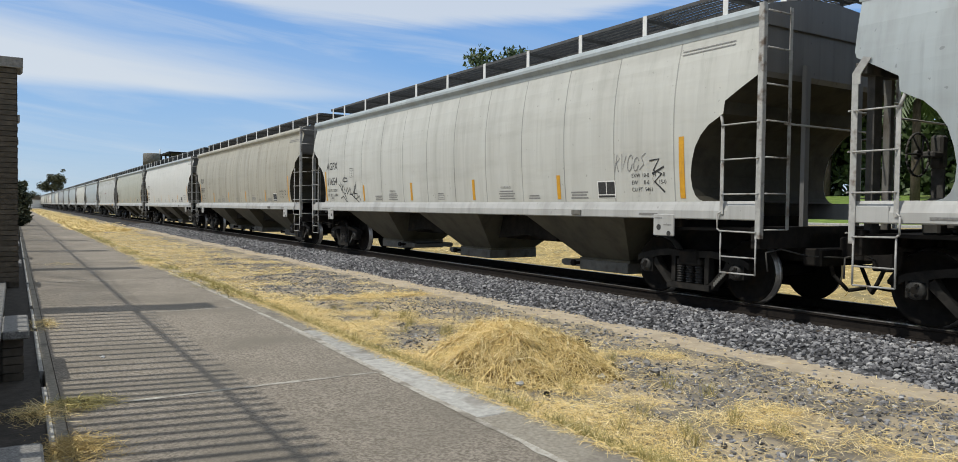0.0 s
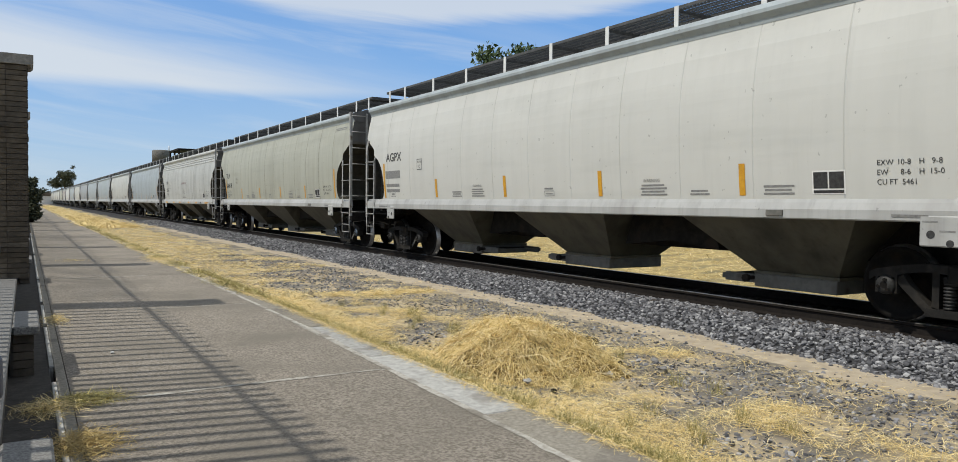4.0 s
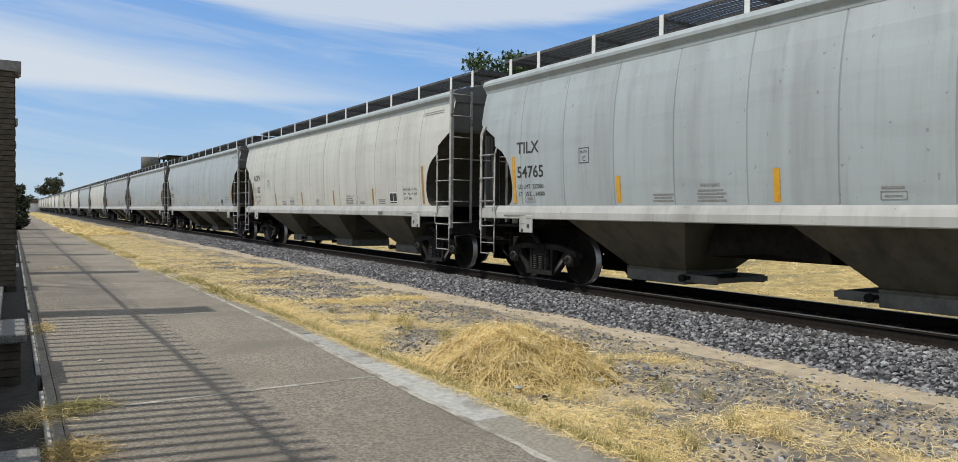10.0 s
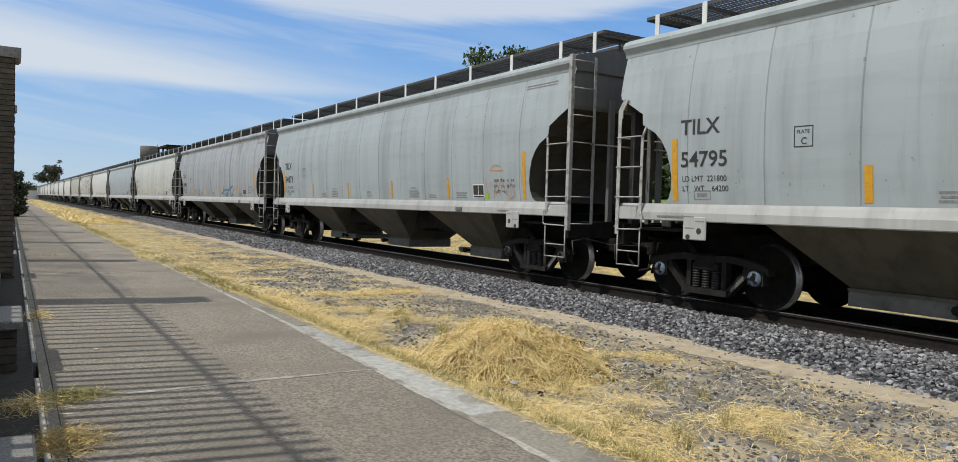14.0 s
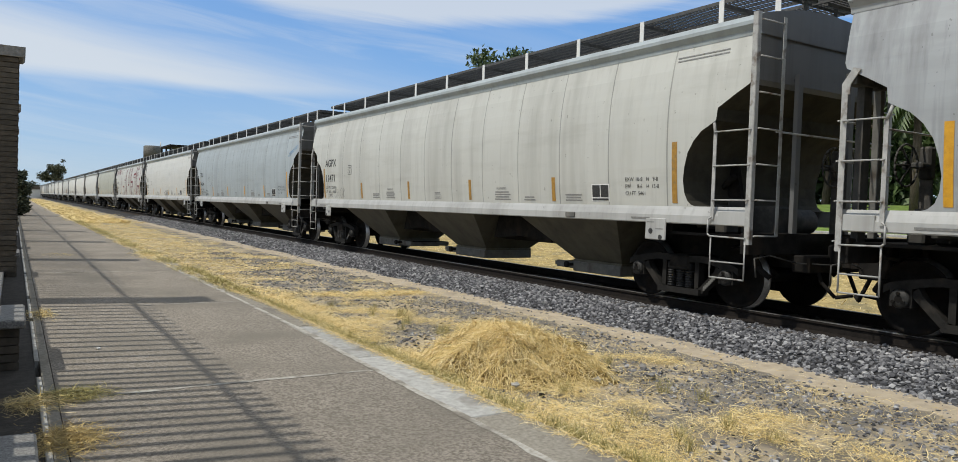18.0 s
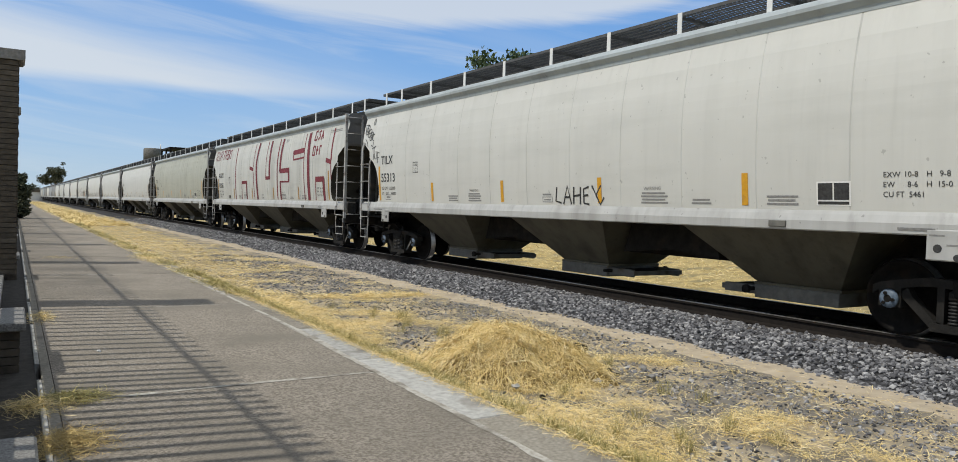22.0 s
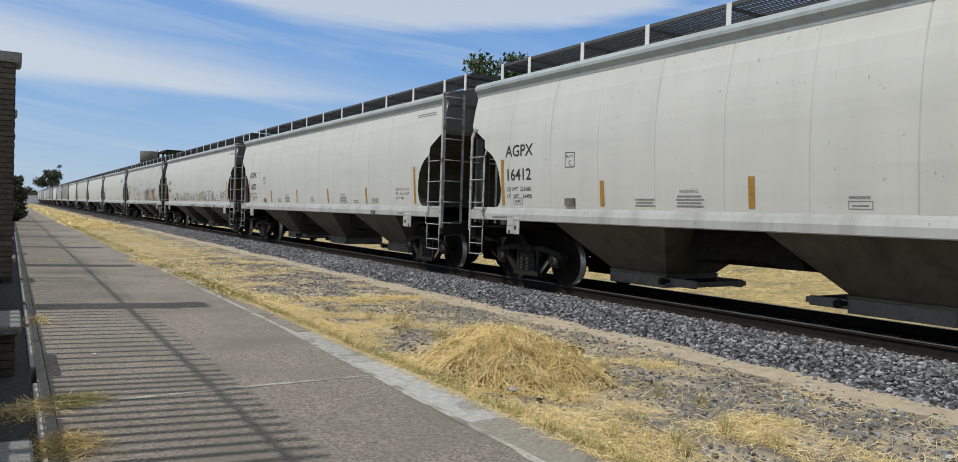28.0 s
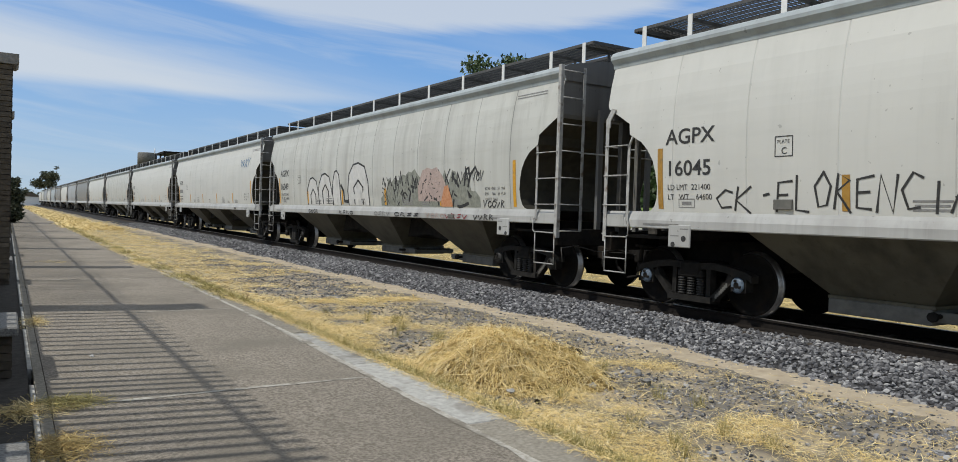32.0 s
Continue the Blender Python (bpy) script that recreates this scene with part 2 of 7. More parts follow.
SEAM = car_paint("seam_dirt", (0.39, 0.395, 0.375), (0.16, 0.155, 0.14), 0.75, 0.25)
SEAM_FAINT = car_paint("seam_faint", (0.545, 0.55, 0.525), (0.33, 0.325, 0.30), 0.55, 0.15)
# wagon ends face away from the sun: their shade is in these two colours
END_SHADED = car_paint("paint_end_shaded", (0.15, 0.15, 0.147), (0.07, 0.066, 0.058), 0.5, 0.3)
SLOPE_SHADED = surface("slope_sheet_shaded", (0.040, 0.038, 0.031), (0.075, 0.070, 0.054), 2, 0.85, 0.0, 0.2, spots=(0.05, 0.045, 0.034), spot_scale=2, gloss=0.15)
DARK_STEEL = surface("dull_dark_steel", (0.035, 0.034, 0.031), (0.07, 0.067, 0.06), 6, 0.75, 0.0, 0.2, spots=(0.10, 0.09, 0.075), spot_scale=3)
GATE = surface("gate_steel", (0.10, 0.10, 0.09), (0.16, 0.155, 0.14), 6, 0.7, 0.0, 0.2, spots=(0.06, 0.05, 0.04), spot_scale=3)
SPRING = surface("spring_steel", (0.014, 0.0135, 0.013), (0.030, 0.028, 0.026), 9, 0.6)
# dusty hopper paint, darkened to carry the shade under the body
HOPPER_SHADED = car_paint("paint_hopper_shaded", (0.102, 0.095, 0.069), (0.032, 0.029, 0.021), 0.75, 0.45)
SILL = car_paint("paint_sill", (0.56, 0.56, 0.54), (0.27, 0.26, 0.235), 0.4, 0.35)
SILL_DULL = car_paint("paint_sill_dull", (0.42, 0.425, 0.415), (0.19, 0.185, 0.17), 0.5, 0.4)
LADDER_DULL = surface("ladder_worn", (0.29, 0.29, 0.28), (0.42, 0.42, 0.405), 8, 0.6, spots=(0.14, 0.11, 0.085), spot_scale=6, spot_span=(0.55, 0.7))
GREY_STEEL = surface("grey_steel", (0.30, 0.30, 0.29), (0.42, 0.42, 0.41), 5, 0.6, 0.0, 0.1, spots=(0.16, 0.12, 0.09), spot_scale=4)
LADDER = surface("ladder_paint", (0.50, 0.50, 0.485), (0.62, 0.62, 0.60), 8, 0.55, spots=(0.22, 0.16, 0.11), spot_scale=7, spot_span=(0.6, 0.72))
# under-wagon shade is put into these near-black steel tones
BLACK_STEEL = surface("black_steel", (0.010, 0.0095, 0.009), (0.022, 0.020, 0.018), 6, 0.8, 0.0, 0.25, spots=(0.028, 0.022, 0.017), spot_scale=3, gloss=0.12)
TRUCK_SHADED = surface("truck_steel_shaded", (0.010, 0.0095, 0.009), (0.024, 0.0225, 0.020), 5, 0.8, 0.0, 0.3, 40, spots=(0.034, 0.030, 0.025), spot_scale=4, gloss=0.2)
GRATING = surface("galvanised_grating", (0.05, 0.05, 0.05), (0.09, 0.09, 0.09), 12, 0.7, 0.0)
POST = surface("bright_post", (0.60, 0.60, 0.58), (0.70, 0.70, 0.68), 9, 0.5)
# wheel tone blackened to stand for the body's shade
WHEEL_SHADED = surface("wheel_steel_shaded", (0.007, 0.0065, 0.006), (0.014, 0.0125, 0.011), 9, 0.8, 0.0, spots=(0.018, 0.013, 0.009), spot_scale=5, gloss=0.12)
TREAD = surface("polished_tread", (0.24, 0.235, 0.23), (0.36, 0.355, 0.35), 20, 0.35, 0.9)
CAP_BLUE = surface("blue_cap", (0.06, 0.09, 0.13), (0.13, 0.17, 0.22), 20, 0.6)
CAP_DARK = surface("dark_cap", (0.014, 0.0138, 0.013), (0.03, 0.029, 0.026), 20, 0.6)
REFLECT = surface("yellow_reflector", (0.52, 0.26, 0.018), (0.62, 0.33, 0.025), 14, 0.45, spots=(0.38, 0.22, 0.05), spot_scale=9, spot_span=(0.6, 0.75))
INK = surface("black_lettering", (0.02, 0.02, 0.02), (0.05, 0.05, 0.05), 25, 0.6)
INK_GREY = surface("faded_lettering", (0.16, 0.16, 0.16), (0.26, 0.26, 0.25), 25, 0.6)
INK_RED = surface("red_spray", (0.20, 0.03, 0.045), (0.30, 0.05, 0.06), 18, 0.6)
INK_BLUE = surface("blue_spray", (0.06, 0.13, 0.22), (0.12, 0.22, 0.34), 18, 0.6)
INK_ORANGE = surface("orange_spray", (0.45, 0.18, 0.08), (0.55, 0.30, 0.16), 18, 0.6)
DECAL_WHITE = surface("white_decal", (0.66, 0.66, 0.64), (0.74, 0.74, 0.72), 25, 0.5)
SLAB = surface("path_slab", (0.152, 0.132, 0.105), (0.355, 0.315, 0.262), 44, 0.95, 0, 0.8, 200, span=(0.40, 0.60), spots=(0.19, 0.17, 0.138), spot_scale=0.9,
               spot_span=(0.42, 0.72), vary=0.06)
KERB = surface("kerb_concrete", (0.29, 0.285, 0.265), (0.44, 0.435, 0.405), 14, 0.9, 0, 0.4, 120, spots=(0.22, 0.205, 0.18), spot_scale=2.2, vary=0.10)
KERB_WORN = surface("kerb_worn", (0.20, 0.18, 0.145), (0.32, 0.295, 0.245), 30, 0.95, 0, 0.6, 160, spots=(0.14, 0.125, 0.105), spot_scale=2.0, vary=0.10)
CONCRETE = surface("rough_concrete", (0.16, 0.155, 0.145), (0.28, 0.27, 0.25), 22, 0.95, 0, 0.6, 90, spots=(0.17, 0.16, 0.15), spot_scale=5)
# dark soil, with the shade beside the plinth put into its colour
SOIL_SHADED = surface("dark_soil_shaded", (0.032, 0.029, 0.025), (0.065, 0.058, 0.05), 9, 1.0, 0, 0.6, 50)
BENCH_TOP = surface("speckled_terrazzo", (0.10, 0.098, 0.093), (0.27, 0.265, 0.25), 70, 0.8, 0, 0.2, 120)
BRICK = surface("dark_brick", (0.070, 0.058, 0.044), (0.125, 0.105, 0.08), 9, 0.95, 0, 0.5, 70, vary=0.16)
MORTAR = surface("mortar", (0.085, 0.075, 0.062), (0.13, 0.115, 0.095), 20, 1.0, 0, 0.5, 80)
FENCE = surface("fence_paint", (0.05, 0.055, 0.06), (0.09, 0.09, 0.09), 12, 0.6)
SAND = surface("sandy_strip", (0.36, 0.30, 0.215), (0.50, 0.425, 0.315), 5, 1.0, 0, 0.5, 40, spots=(0.30, 0.255, 0.19), spot_scale=2.5)
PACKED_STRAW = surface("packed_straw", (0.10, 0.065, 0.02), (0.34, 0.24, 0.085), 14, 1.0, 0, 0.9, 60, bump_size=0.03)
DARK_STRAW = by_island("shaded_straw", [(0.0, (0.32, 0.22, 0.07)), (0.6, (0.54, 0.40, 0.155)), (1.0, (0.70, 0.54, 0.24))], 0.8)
DIRT = surface("dusty_earth", (0.29, 0.245, 0.17), (0.46, 0.38, 0.255), 3.5, 1.0, 0, 0.6, 25, spots=(0.17, 0.155, 0.13), spot_scale=1.3, spot_span=(0.42, 0.56), bump_size=0.03)
FIELD = surface("dry_field", (0.30, 0.23, 0.095), (0.52, 0.41, 0.185), 3.2, 1.0, 0, 0.9, 9, spots=(0.24, 0.205, 0.11), spot_scale=1.1, spot_span=(0.50, 0.66), bump_size=0.09)
LAWN = surface("lawn", (0.10, 0.16, 0.03), (0.18, 0.26, 0.05), 3, 1.0, 0, 0.5, 30, spots=(0.25, 0.24, 0.09), spot_scale=0.3, bump_size=0.04)
# bed kept near black to stand for shadow between the stones
BALLAST_BED = surface("ballast_bed", (0.018, 0.018, 0.019), (0.055, 0.055, 0.057), 18, 1.0, 0, 0.8, 30, bump_size=0.04)
STONE = by_island("ballast_stone", [(0.0, (0.045, 0.045, 0.049)), (0.4, (0.128, 0.128, 0.136)), (0.8, (0.245, 0.244, 0.250)), (1.0, (0.42, 0.417, 0.415))], 0.9)
STRAW = by_island("straw", [(0.0, (0.46, 0.32, 0.10)), (0.3, (0.72, 0.55, 0.215)), (0.7, (0.82, 0.655, 0.31)), (1.0, (0.92, 0.80, 0.50))], 0.75)
GREEN_STRAW = by_island("half_dry_grass", [(0.0, (0.16, 0.16, 0.045)), (0.5, (0.34, 0.29, 0.10)), (1.0, (0.56, 0.47, 0.20))], 0.8)
# ballast tone with the shade under the train put into the colour
SHADED_STONE = by_island("shaded_stone", [(0.0, (0.022, 0.021, 0.02)), (1.0, (0.06, 0.057, 0.052))], 0.95)
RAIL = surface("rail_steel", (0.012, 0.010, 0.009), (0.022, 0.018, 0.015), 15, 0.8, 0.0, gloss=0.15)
RAIL_TOP = surface("rail_head", (0.35, 0.34, 0.33), (0.5, 0.49, 0.48), 20, 0.35, 0.9)
TIE = surface("tie_timber", (0.045, 0.035, 0.028), (0.09, 0.075, 0.06), 8, 0.95, 0, 0.5, 40)
LEAF = by_island("leaf", [(0.0, (0.028, 0.052, 0.014)), (0.5, (0.052, 0.088, 0.026)), (1.0, (0.09, 0.135, 0.045))], 0.6)
LEAF_DULL = by_island("leaf_dull", [(0.0, (0.03, 0.04, 0.02)), (0.5, (0.06, 0.07, 0.035)), (1.0, (0.10, 0.105, 0.06))], 0.7)
BARK = surface("bark", (0.07, 0.055, 0.04), (0.14, 0.11, 0.085), 9, 1.0, 0, 0.6, 30, stretch=(1, 1, 0.3))
ASPHALT = surface("asphalt", (0.05, 0.05, 0.05), (0.075, 0.073, 0.07), 9, 0.95, 0, 0.4, 90)


# ---- mesh helpers ----
def part(name, bm, material, parent=None, label="", smooth=False):
    me = bpy.data.meshes.new(name)
    bm.to_mesh(me)
    bm.free()
    if smooth:
        me.polygons.foreach_set("use_smooth", [True] * len(me.polygons))
    for mt in (material if isinstance(material, (list, tuple)) else [material]):
        me.materials.append(mt)
    ob = new(name, me)
    ob.parent = parent
    if label:
        ob["label"] = label
    return ob


def raw(name, verts, faces, material, parent=None, smooth=False):
    me = bpy.data.meshes.new(name)
    me.from_pydata(verts, [], faces)
    me.materials.append(material)
    if smooth:
        me.polygons.foreach_set("use_smooth", [True] * len(me.polygons))
    ob = new(name, me)
    ob.parent = parent
    return ob


def empty(name, m=None):
    ob = new(name)
    ob.empty_display_size = 0.2
    if m is not None:
        ob.matrix_world = m
    return ob


def add_box(bm, x0, x1, y0, y1, z0, z1, bevel=0.0, mat=0):
    vs = [bm.verts.new((x, y, z)) for x in (x0, x1) for y in (y0, y1) for z in (z0, z1)]
    fs = [bm.faces.new([vs[i] for i in q]) for q in ((0, 1, 3, 2), (4, 6, 7, 5), (0, 4, 5, 1), (2, 3, 7, 6), (0, 2, 6, 4), (1, 5, 7, 3))]
    for f in fs:
        f.material_index = mat
    if bevel:
        es = {e for f in fs for e in f.edges}
        bmesh.ops.bevel(bm, geom=list(es), offset=bevel, segments=1, affect="EDGES", profile=0.5)
    return vs


def add_tube(bm, a, b, r, n=8, mat=0, r2=None, caps=True):
    a, b = Vector(a), Vector(b)
    d = (b - a).normalized()
    u = d.orthogonal().normalized()
    v = d.cross(u)
    ra = [bm.verts.new(a + (u * math.cos(t) + v * math.sin(t)) * r) for t in (2 * math.pi * k / n for k in range(n))]
    r2 = r if r2 is None else r2
    rb = [bm.verts.new(b + (u * math.cos(t) + v * math.sin(t)) * r2) for t in (2 * math.pi * k / n for k in range(n))]
    for k in range(n):
        f = bm.faces.new((ra[k], ra[(k + 1) % n], rb[(k + 1) % n], rb[k]))
        f.material_index, f.smooth = mat, True
    if caps:
        bm.faces.new(ra[::-1]).material_index = mat
        bm.faces.new(rb).material_index = mat


def add_path(bm, pts, r, n=6, mat=0):
    for a, b in zip(pts, pts[1:]):
        add_tube(bm, a, b, r, n, mat)


def add_prism(bm, poly, lo, hi, axis="x", mat=0):
    """An outline of (u, v) pairs drawn out along an axis: x takes (y, z), y takes (x, z), z takes (x, y)."""
    def at(p, d):
        return {"x": (d, p[0], p[1]), "y": (p[0], d, p[1]), "z": (p[0], p[1], d)}[axis]
    a, b = [bm.verts.new(at(p, lo)) for p in poly], [bm.verts.new(at(p, hi)) for p in poly]
    n = len(poly)
    fs = [bm.faces.new(a[::-1]), bm.faces.new(b)] + [bm.faces.new((a[k], a[(k + 1) % n], b[(k + 1) % n], b[k])) for k in range(n)]
    for f in fs:
        f.material_index = mat
    bmesh.ops.recalc_face_normals(bm, faces=fs)
    return fs


def add_lathe(bm, prof, n=28, axis="x", centre=(0, 0, 0), mats=None):
    """A profile of (along, radius) pairs turned round an axis."""
    rings = []
    for d, r in prof:
        ring = []
        for k in range(n):
            t = 2 * math.pi * k / n
            p = {"x": (d, r * math.cos(t), r * math.sin(t)), "z": (r * math.cos(t), r * math.sin(t), d), "y": (r * math.cos(t), d, r * math.sin(t))}[axis]
            ring.append(bm.verts.new(Vector(p) + Vector(centre)))
        rings.append(ring)
    fs = []
    for i, (p, q) in enumerate(zip(rings, rings[1:])):
        for k in range(n):
            f = bm.faces.new((p[k], p[(k + 1) % n], q[(k + 1) % n], q[k]))
            f.smooth = True
            f.material_index = mats[i] if mats else 0
            fs.append(f)
    for ring, (d, r) in ((rings[0], prof[0]), (rings[-1], prof[-1])):
        if r > 1e-4:
            fs.append(bm.faces.new(ring))
    bmesh.ops.recalc_face_normals(bm, faces=fs)


# ---- the hopper car: y along the car from the sill end (0) to the other (LB), z from the rail ----
TRACK_X, RAIL_Z = 9.876, 0.204
PITCH, LB = 18.45, 17.15
MID = LB / 2


def side_x(z):
    d = z - 2.65
    return 1.626 - (0.053 if d < 0 else 0.115) * d * d


INSET = [(1.47, 0.90), (1.50, 1.00), (1.56, 1.07), (1.68, 1.12), (1.85, 1.14), (2.05, 1.11), (2.25, 1.05), (2.42, 0.94), (2.55, 0.80),
         (2.62, 0.66), (2.68, 0.55), (2.85, 0.53), (3.0, 0.27), (3.13, 0.03), (3.2, 0.0), (3.5, 0.0), (3.86, 0.0)]
SEAMS = [1.45 + 1.295 * k for k in range(12)]


def add_side(bm, sx):
    cols = []
    for k, s in enumerate(SEAMS):
        cols += [s - 0.014, s, s + 0.014]
        if k < len(SEAMS) - 1:
            cols += [s + 0.43, s + 0.86]
    grid = []
    for z, ins in INSET:
        x = side_x(z)
        row = [bm.verts.new((sx * x, ins, z))]
        for k, c in enumerate(cols):
            groove = 0.007 if any(abs(c - s) < 1e-6 for s in SEAMS) else 0.0
            row.append(bm.verts.new((sx * (x - groove), c, z)))
        row.append(bm.verts.new((sx * x, LB - ins, z)))
        grid.append(row)
    for a, b in zip(grid, grid[1:]):
        for k in range(len(a) - 1):
            f = bm.faces.new((a[k], a[k + 1], b[k + 1], b[k]) if sx > 0 else (a[k + 1], a[k], b[k], b[k + 1]))
            if k and any(abs(v.co.y - s) < 1e-6 for v in f.verts for s in SEAMS):
                f.material_index = 1


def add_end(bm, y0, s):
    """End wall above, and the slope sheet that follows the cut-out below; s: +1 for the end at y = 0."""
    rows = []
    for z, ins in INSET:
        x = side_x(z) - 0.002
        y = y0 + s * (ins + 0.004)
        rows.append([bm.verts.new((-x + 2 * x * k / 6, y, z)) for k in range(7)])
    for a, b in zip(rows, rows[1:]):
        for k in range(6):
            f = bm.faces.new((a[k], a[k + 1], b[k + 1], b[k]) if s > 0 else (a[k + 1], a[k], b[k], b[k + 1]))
            # below 3.1 the darker tone stands for deeper shade on the slope sheet
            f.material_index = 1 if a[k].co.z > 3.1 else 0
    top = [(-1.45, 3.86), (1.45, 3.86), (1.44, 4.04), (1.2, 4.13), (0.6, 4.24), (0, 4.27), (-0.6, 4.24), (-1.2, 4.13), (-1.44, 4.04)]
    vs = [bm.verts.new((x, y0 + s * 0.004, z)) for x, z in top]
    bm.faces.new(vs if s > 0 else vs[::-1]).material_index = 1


def build_body(car):
    bm = bmesh.new()
    add_side(bm, -1)
    add_side(bm, 1)
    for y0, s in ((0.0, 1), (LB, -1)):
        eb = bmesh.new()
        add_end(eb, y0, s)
        part("end_sheet", eb, [SLOPE_SHADED, END_SHADED], car, "grimy end wall and slope sheet, shade put into the colour")
    return part("body", bm, [PAINT["white"], SEAM], car, "curved steel side sheets with welded seams")


def build_roof(car):
    prof = [(-1.44, 3.80), (-1.478, 3.80), (-1.490, 3.865), (-1.553, 3.935), (-1.556, 3.985), (-1.515, 4.045), (-1.42, 4.088), (-1.2, 4.135), (-0.6, 4.245), (0, 4.28)]
    prof += [(-x, z) for x, z in prof[-2::-1]]
    bm = bmesh.new()
    n = 24
    rows = [[bm.verts.new((x, -0.03 + (LB + 0.06) * k / n, z)) for x, z in prof] for k in range(n + 1)]
    for a, b in zip(rows, rows[1:]):
        for k in range(len(prof) - 1):
            f = bm.faces.new((a[k], a[k + 1], b[k + 1], b[k]))
            f.smooth = 5 < k < len(prof) - 7
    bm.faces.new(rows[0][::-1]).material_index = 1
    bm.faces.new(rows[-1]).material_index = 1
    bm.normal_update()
    return part("roof", bm, [SILL, END_SHADED], car, "pale roof with a rolled eave")


def build_hatches(car):
    for k in range(10):
        bm = bmesh.new()
        y = 1.35 + k * 1.6
        add_box(bm, -0.32, 0.32, y - 0.68, y + 0.68, 4.265, 4.36, 0.03)
        part("hatch_cover", bm, GREY_STEEL, car)


def build_sill(car, sx):
    bm = bmesh.new()
    poly = [(sx * 1.50, 1.22), (sx * 1.595, 1.22), (sx * 1.61, 1.235), (sx * 1.61, 1.345), (sx * 1.575, 1.43), (sx * 1.550, 1.478), (sx * 1.50, 1.478)]
    add_prism(bm, poly, 0.02, LB - 0.02, "y")
    add_box(bm, min(sx * 1.55, sx * 1.618), max(sx * 1.55, sx * 1.618), -0.05, 0.46, 1.225, 1.42, 0.008)
    add_box(bm, min(sx * 1.55, sx * 1.618), max(sx * 1.55, sx * 1.618), LB - 0.46, LB - 0.03, 1.225, 1.42, 0.008)
    return part("side_sill", bm, SILL, car, "pale steel side sill")


def build_walkway(car, sx):
    wa = part("running_board", bmesh.new(), GRATING, car, "grey grating running board")
    bm = bmesh.new()
    x0, x1 = sorted((sx * 0.12, sx * 0.95))
    zt = 4.555
    add_box(bm, sx * 0.95 - 0.012, sx * 0.95 + 0.012, -0.12, LB + 0.12, zt - 0.045, zt + 0.005)
    add_box(bm, sx * 0.12 - 0.012, sx * 0.12 + 0.012, -0.12, LB + 0.12, zt - 0.045, zt + 0.005)
    for q in (0.30, 0.47, 0.63, 0.79):
        add_box(bm, sx * q - 0.004, sx * q + 0.004, -0.12, LB + 0.12, zt - 0.022, zt + 0.002)
    k = -0.12
    while k < LB + 0.12:
        add_box(bm, x0 + 0.012, x1 - 0.012, k, k + 0.010, zt - 0.020, zt)
        k += 0.07
    for y in WALK_POSTS:
        add_box(bm, x0, x1, y - 0.03, y + 0.03, zt - 0.10, zt - 0.048)
        add_box(bm, sx * 0.36 - 0.006, sx * 0.36 + 0.006, y - 0.03, y + 0.03, 4.24, zt - 0.1)
    bm.to_mesh(wa.data)
    bm.free()
    for y in WALK_POSTS:
        bm = bmesh.new()
        add_box(bm, sx * 0.965 - 0.006, sx * 0.965 + 0.006, y - 0.045, y + 0.045, 4.165, zt + 0.01)
        part("walkway_post", bm, POST, car)


WALK_POSTS = [0.12, 1.1, 2.76, 4.42, 6.08, 7.74, 9.41, 11.07, 12.73, 14.39, 16.05, 17.03]


def build_crosswalk(car, y0, s):
    """End platform of the running board and the grab rail over it."""
    bm = bmesh.new()
    ya, yb = sorted((y0 - s * 0.13, y0 + s * 0.36))
    for k in range(24):
        x = -0.94 + k * 1.88 / 23
        add_box(bm, x - 0.012, x + 0.012, ya, yb, 4.532, 4.557)
    add_box(bm, -0.95, 0.95, ya - 0.012, ya + 0.012, 4.50, 4.56)
    add_box(bm, -0.95, 0.95, yb - 0.012, yb + 0.012, 4.50, 4.56)
    part("end_platform", bm, GRATING, car)


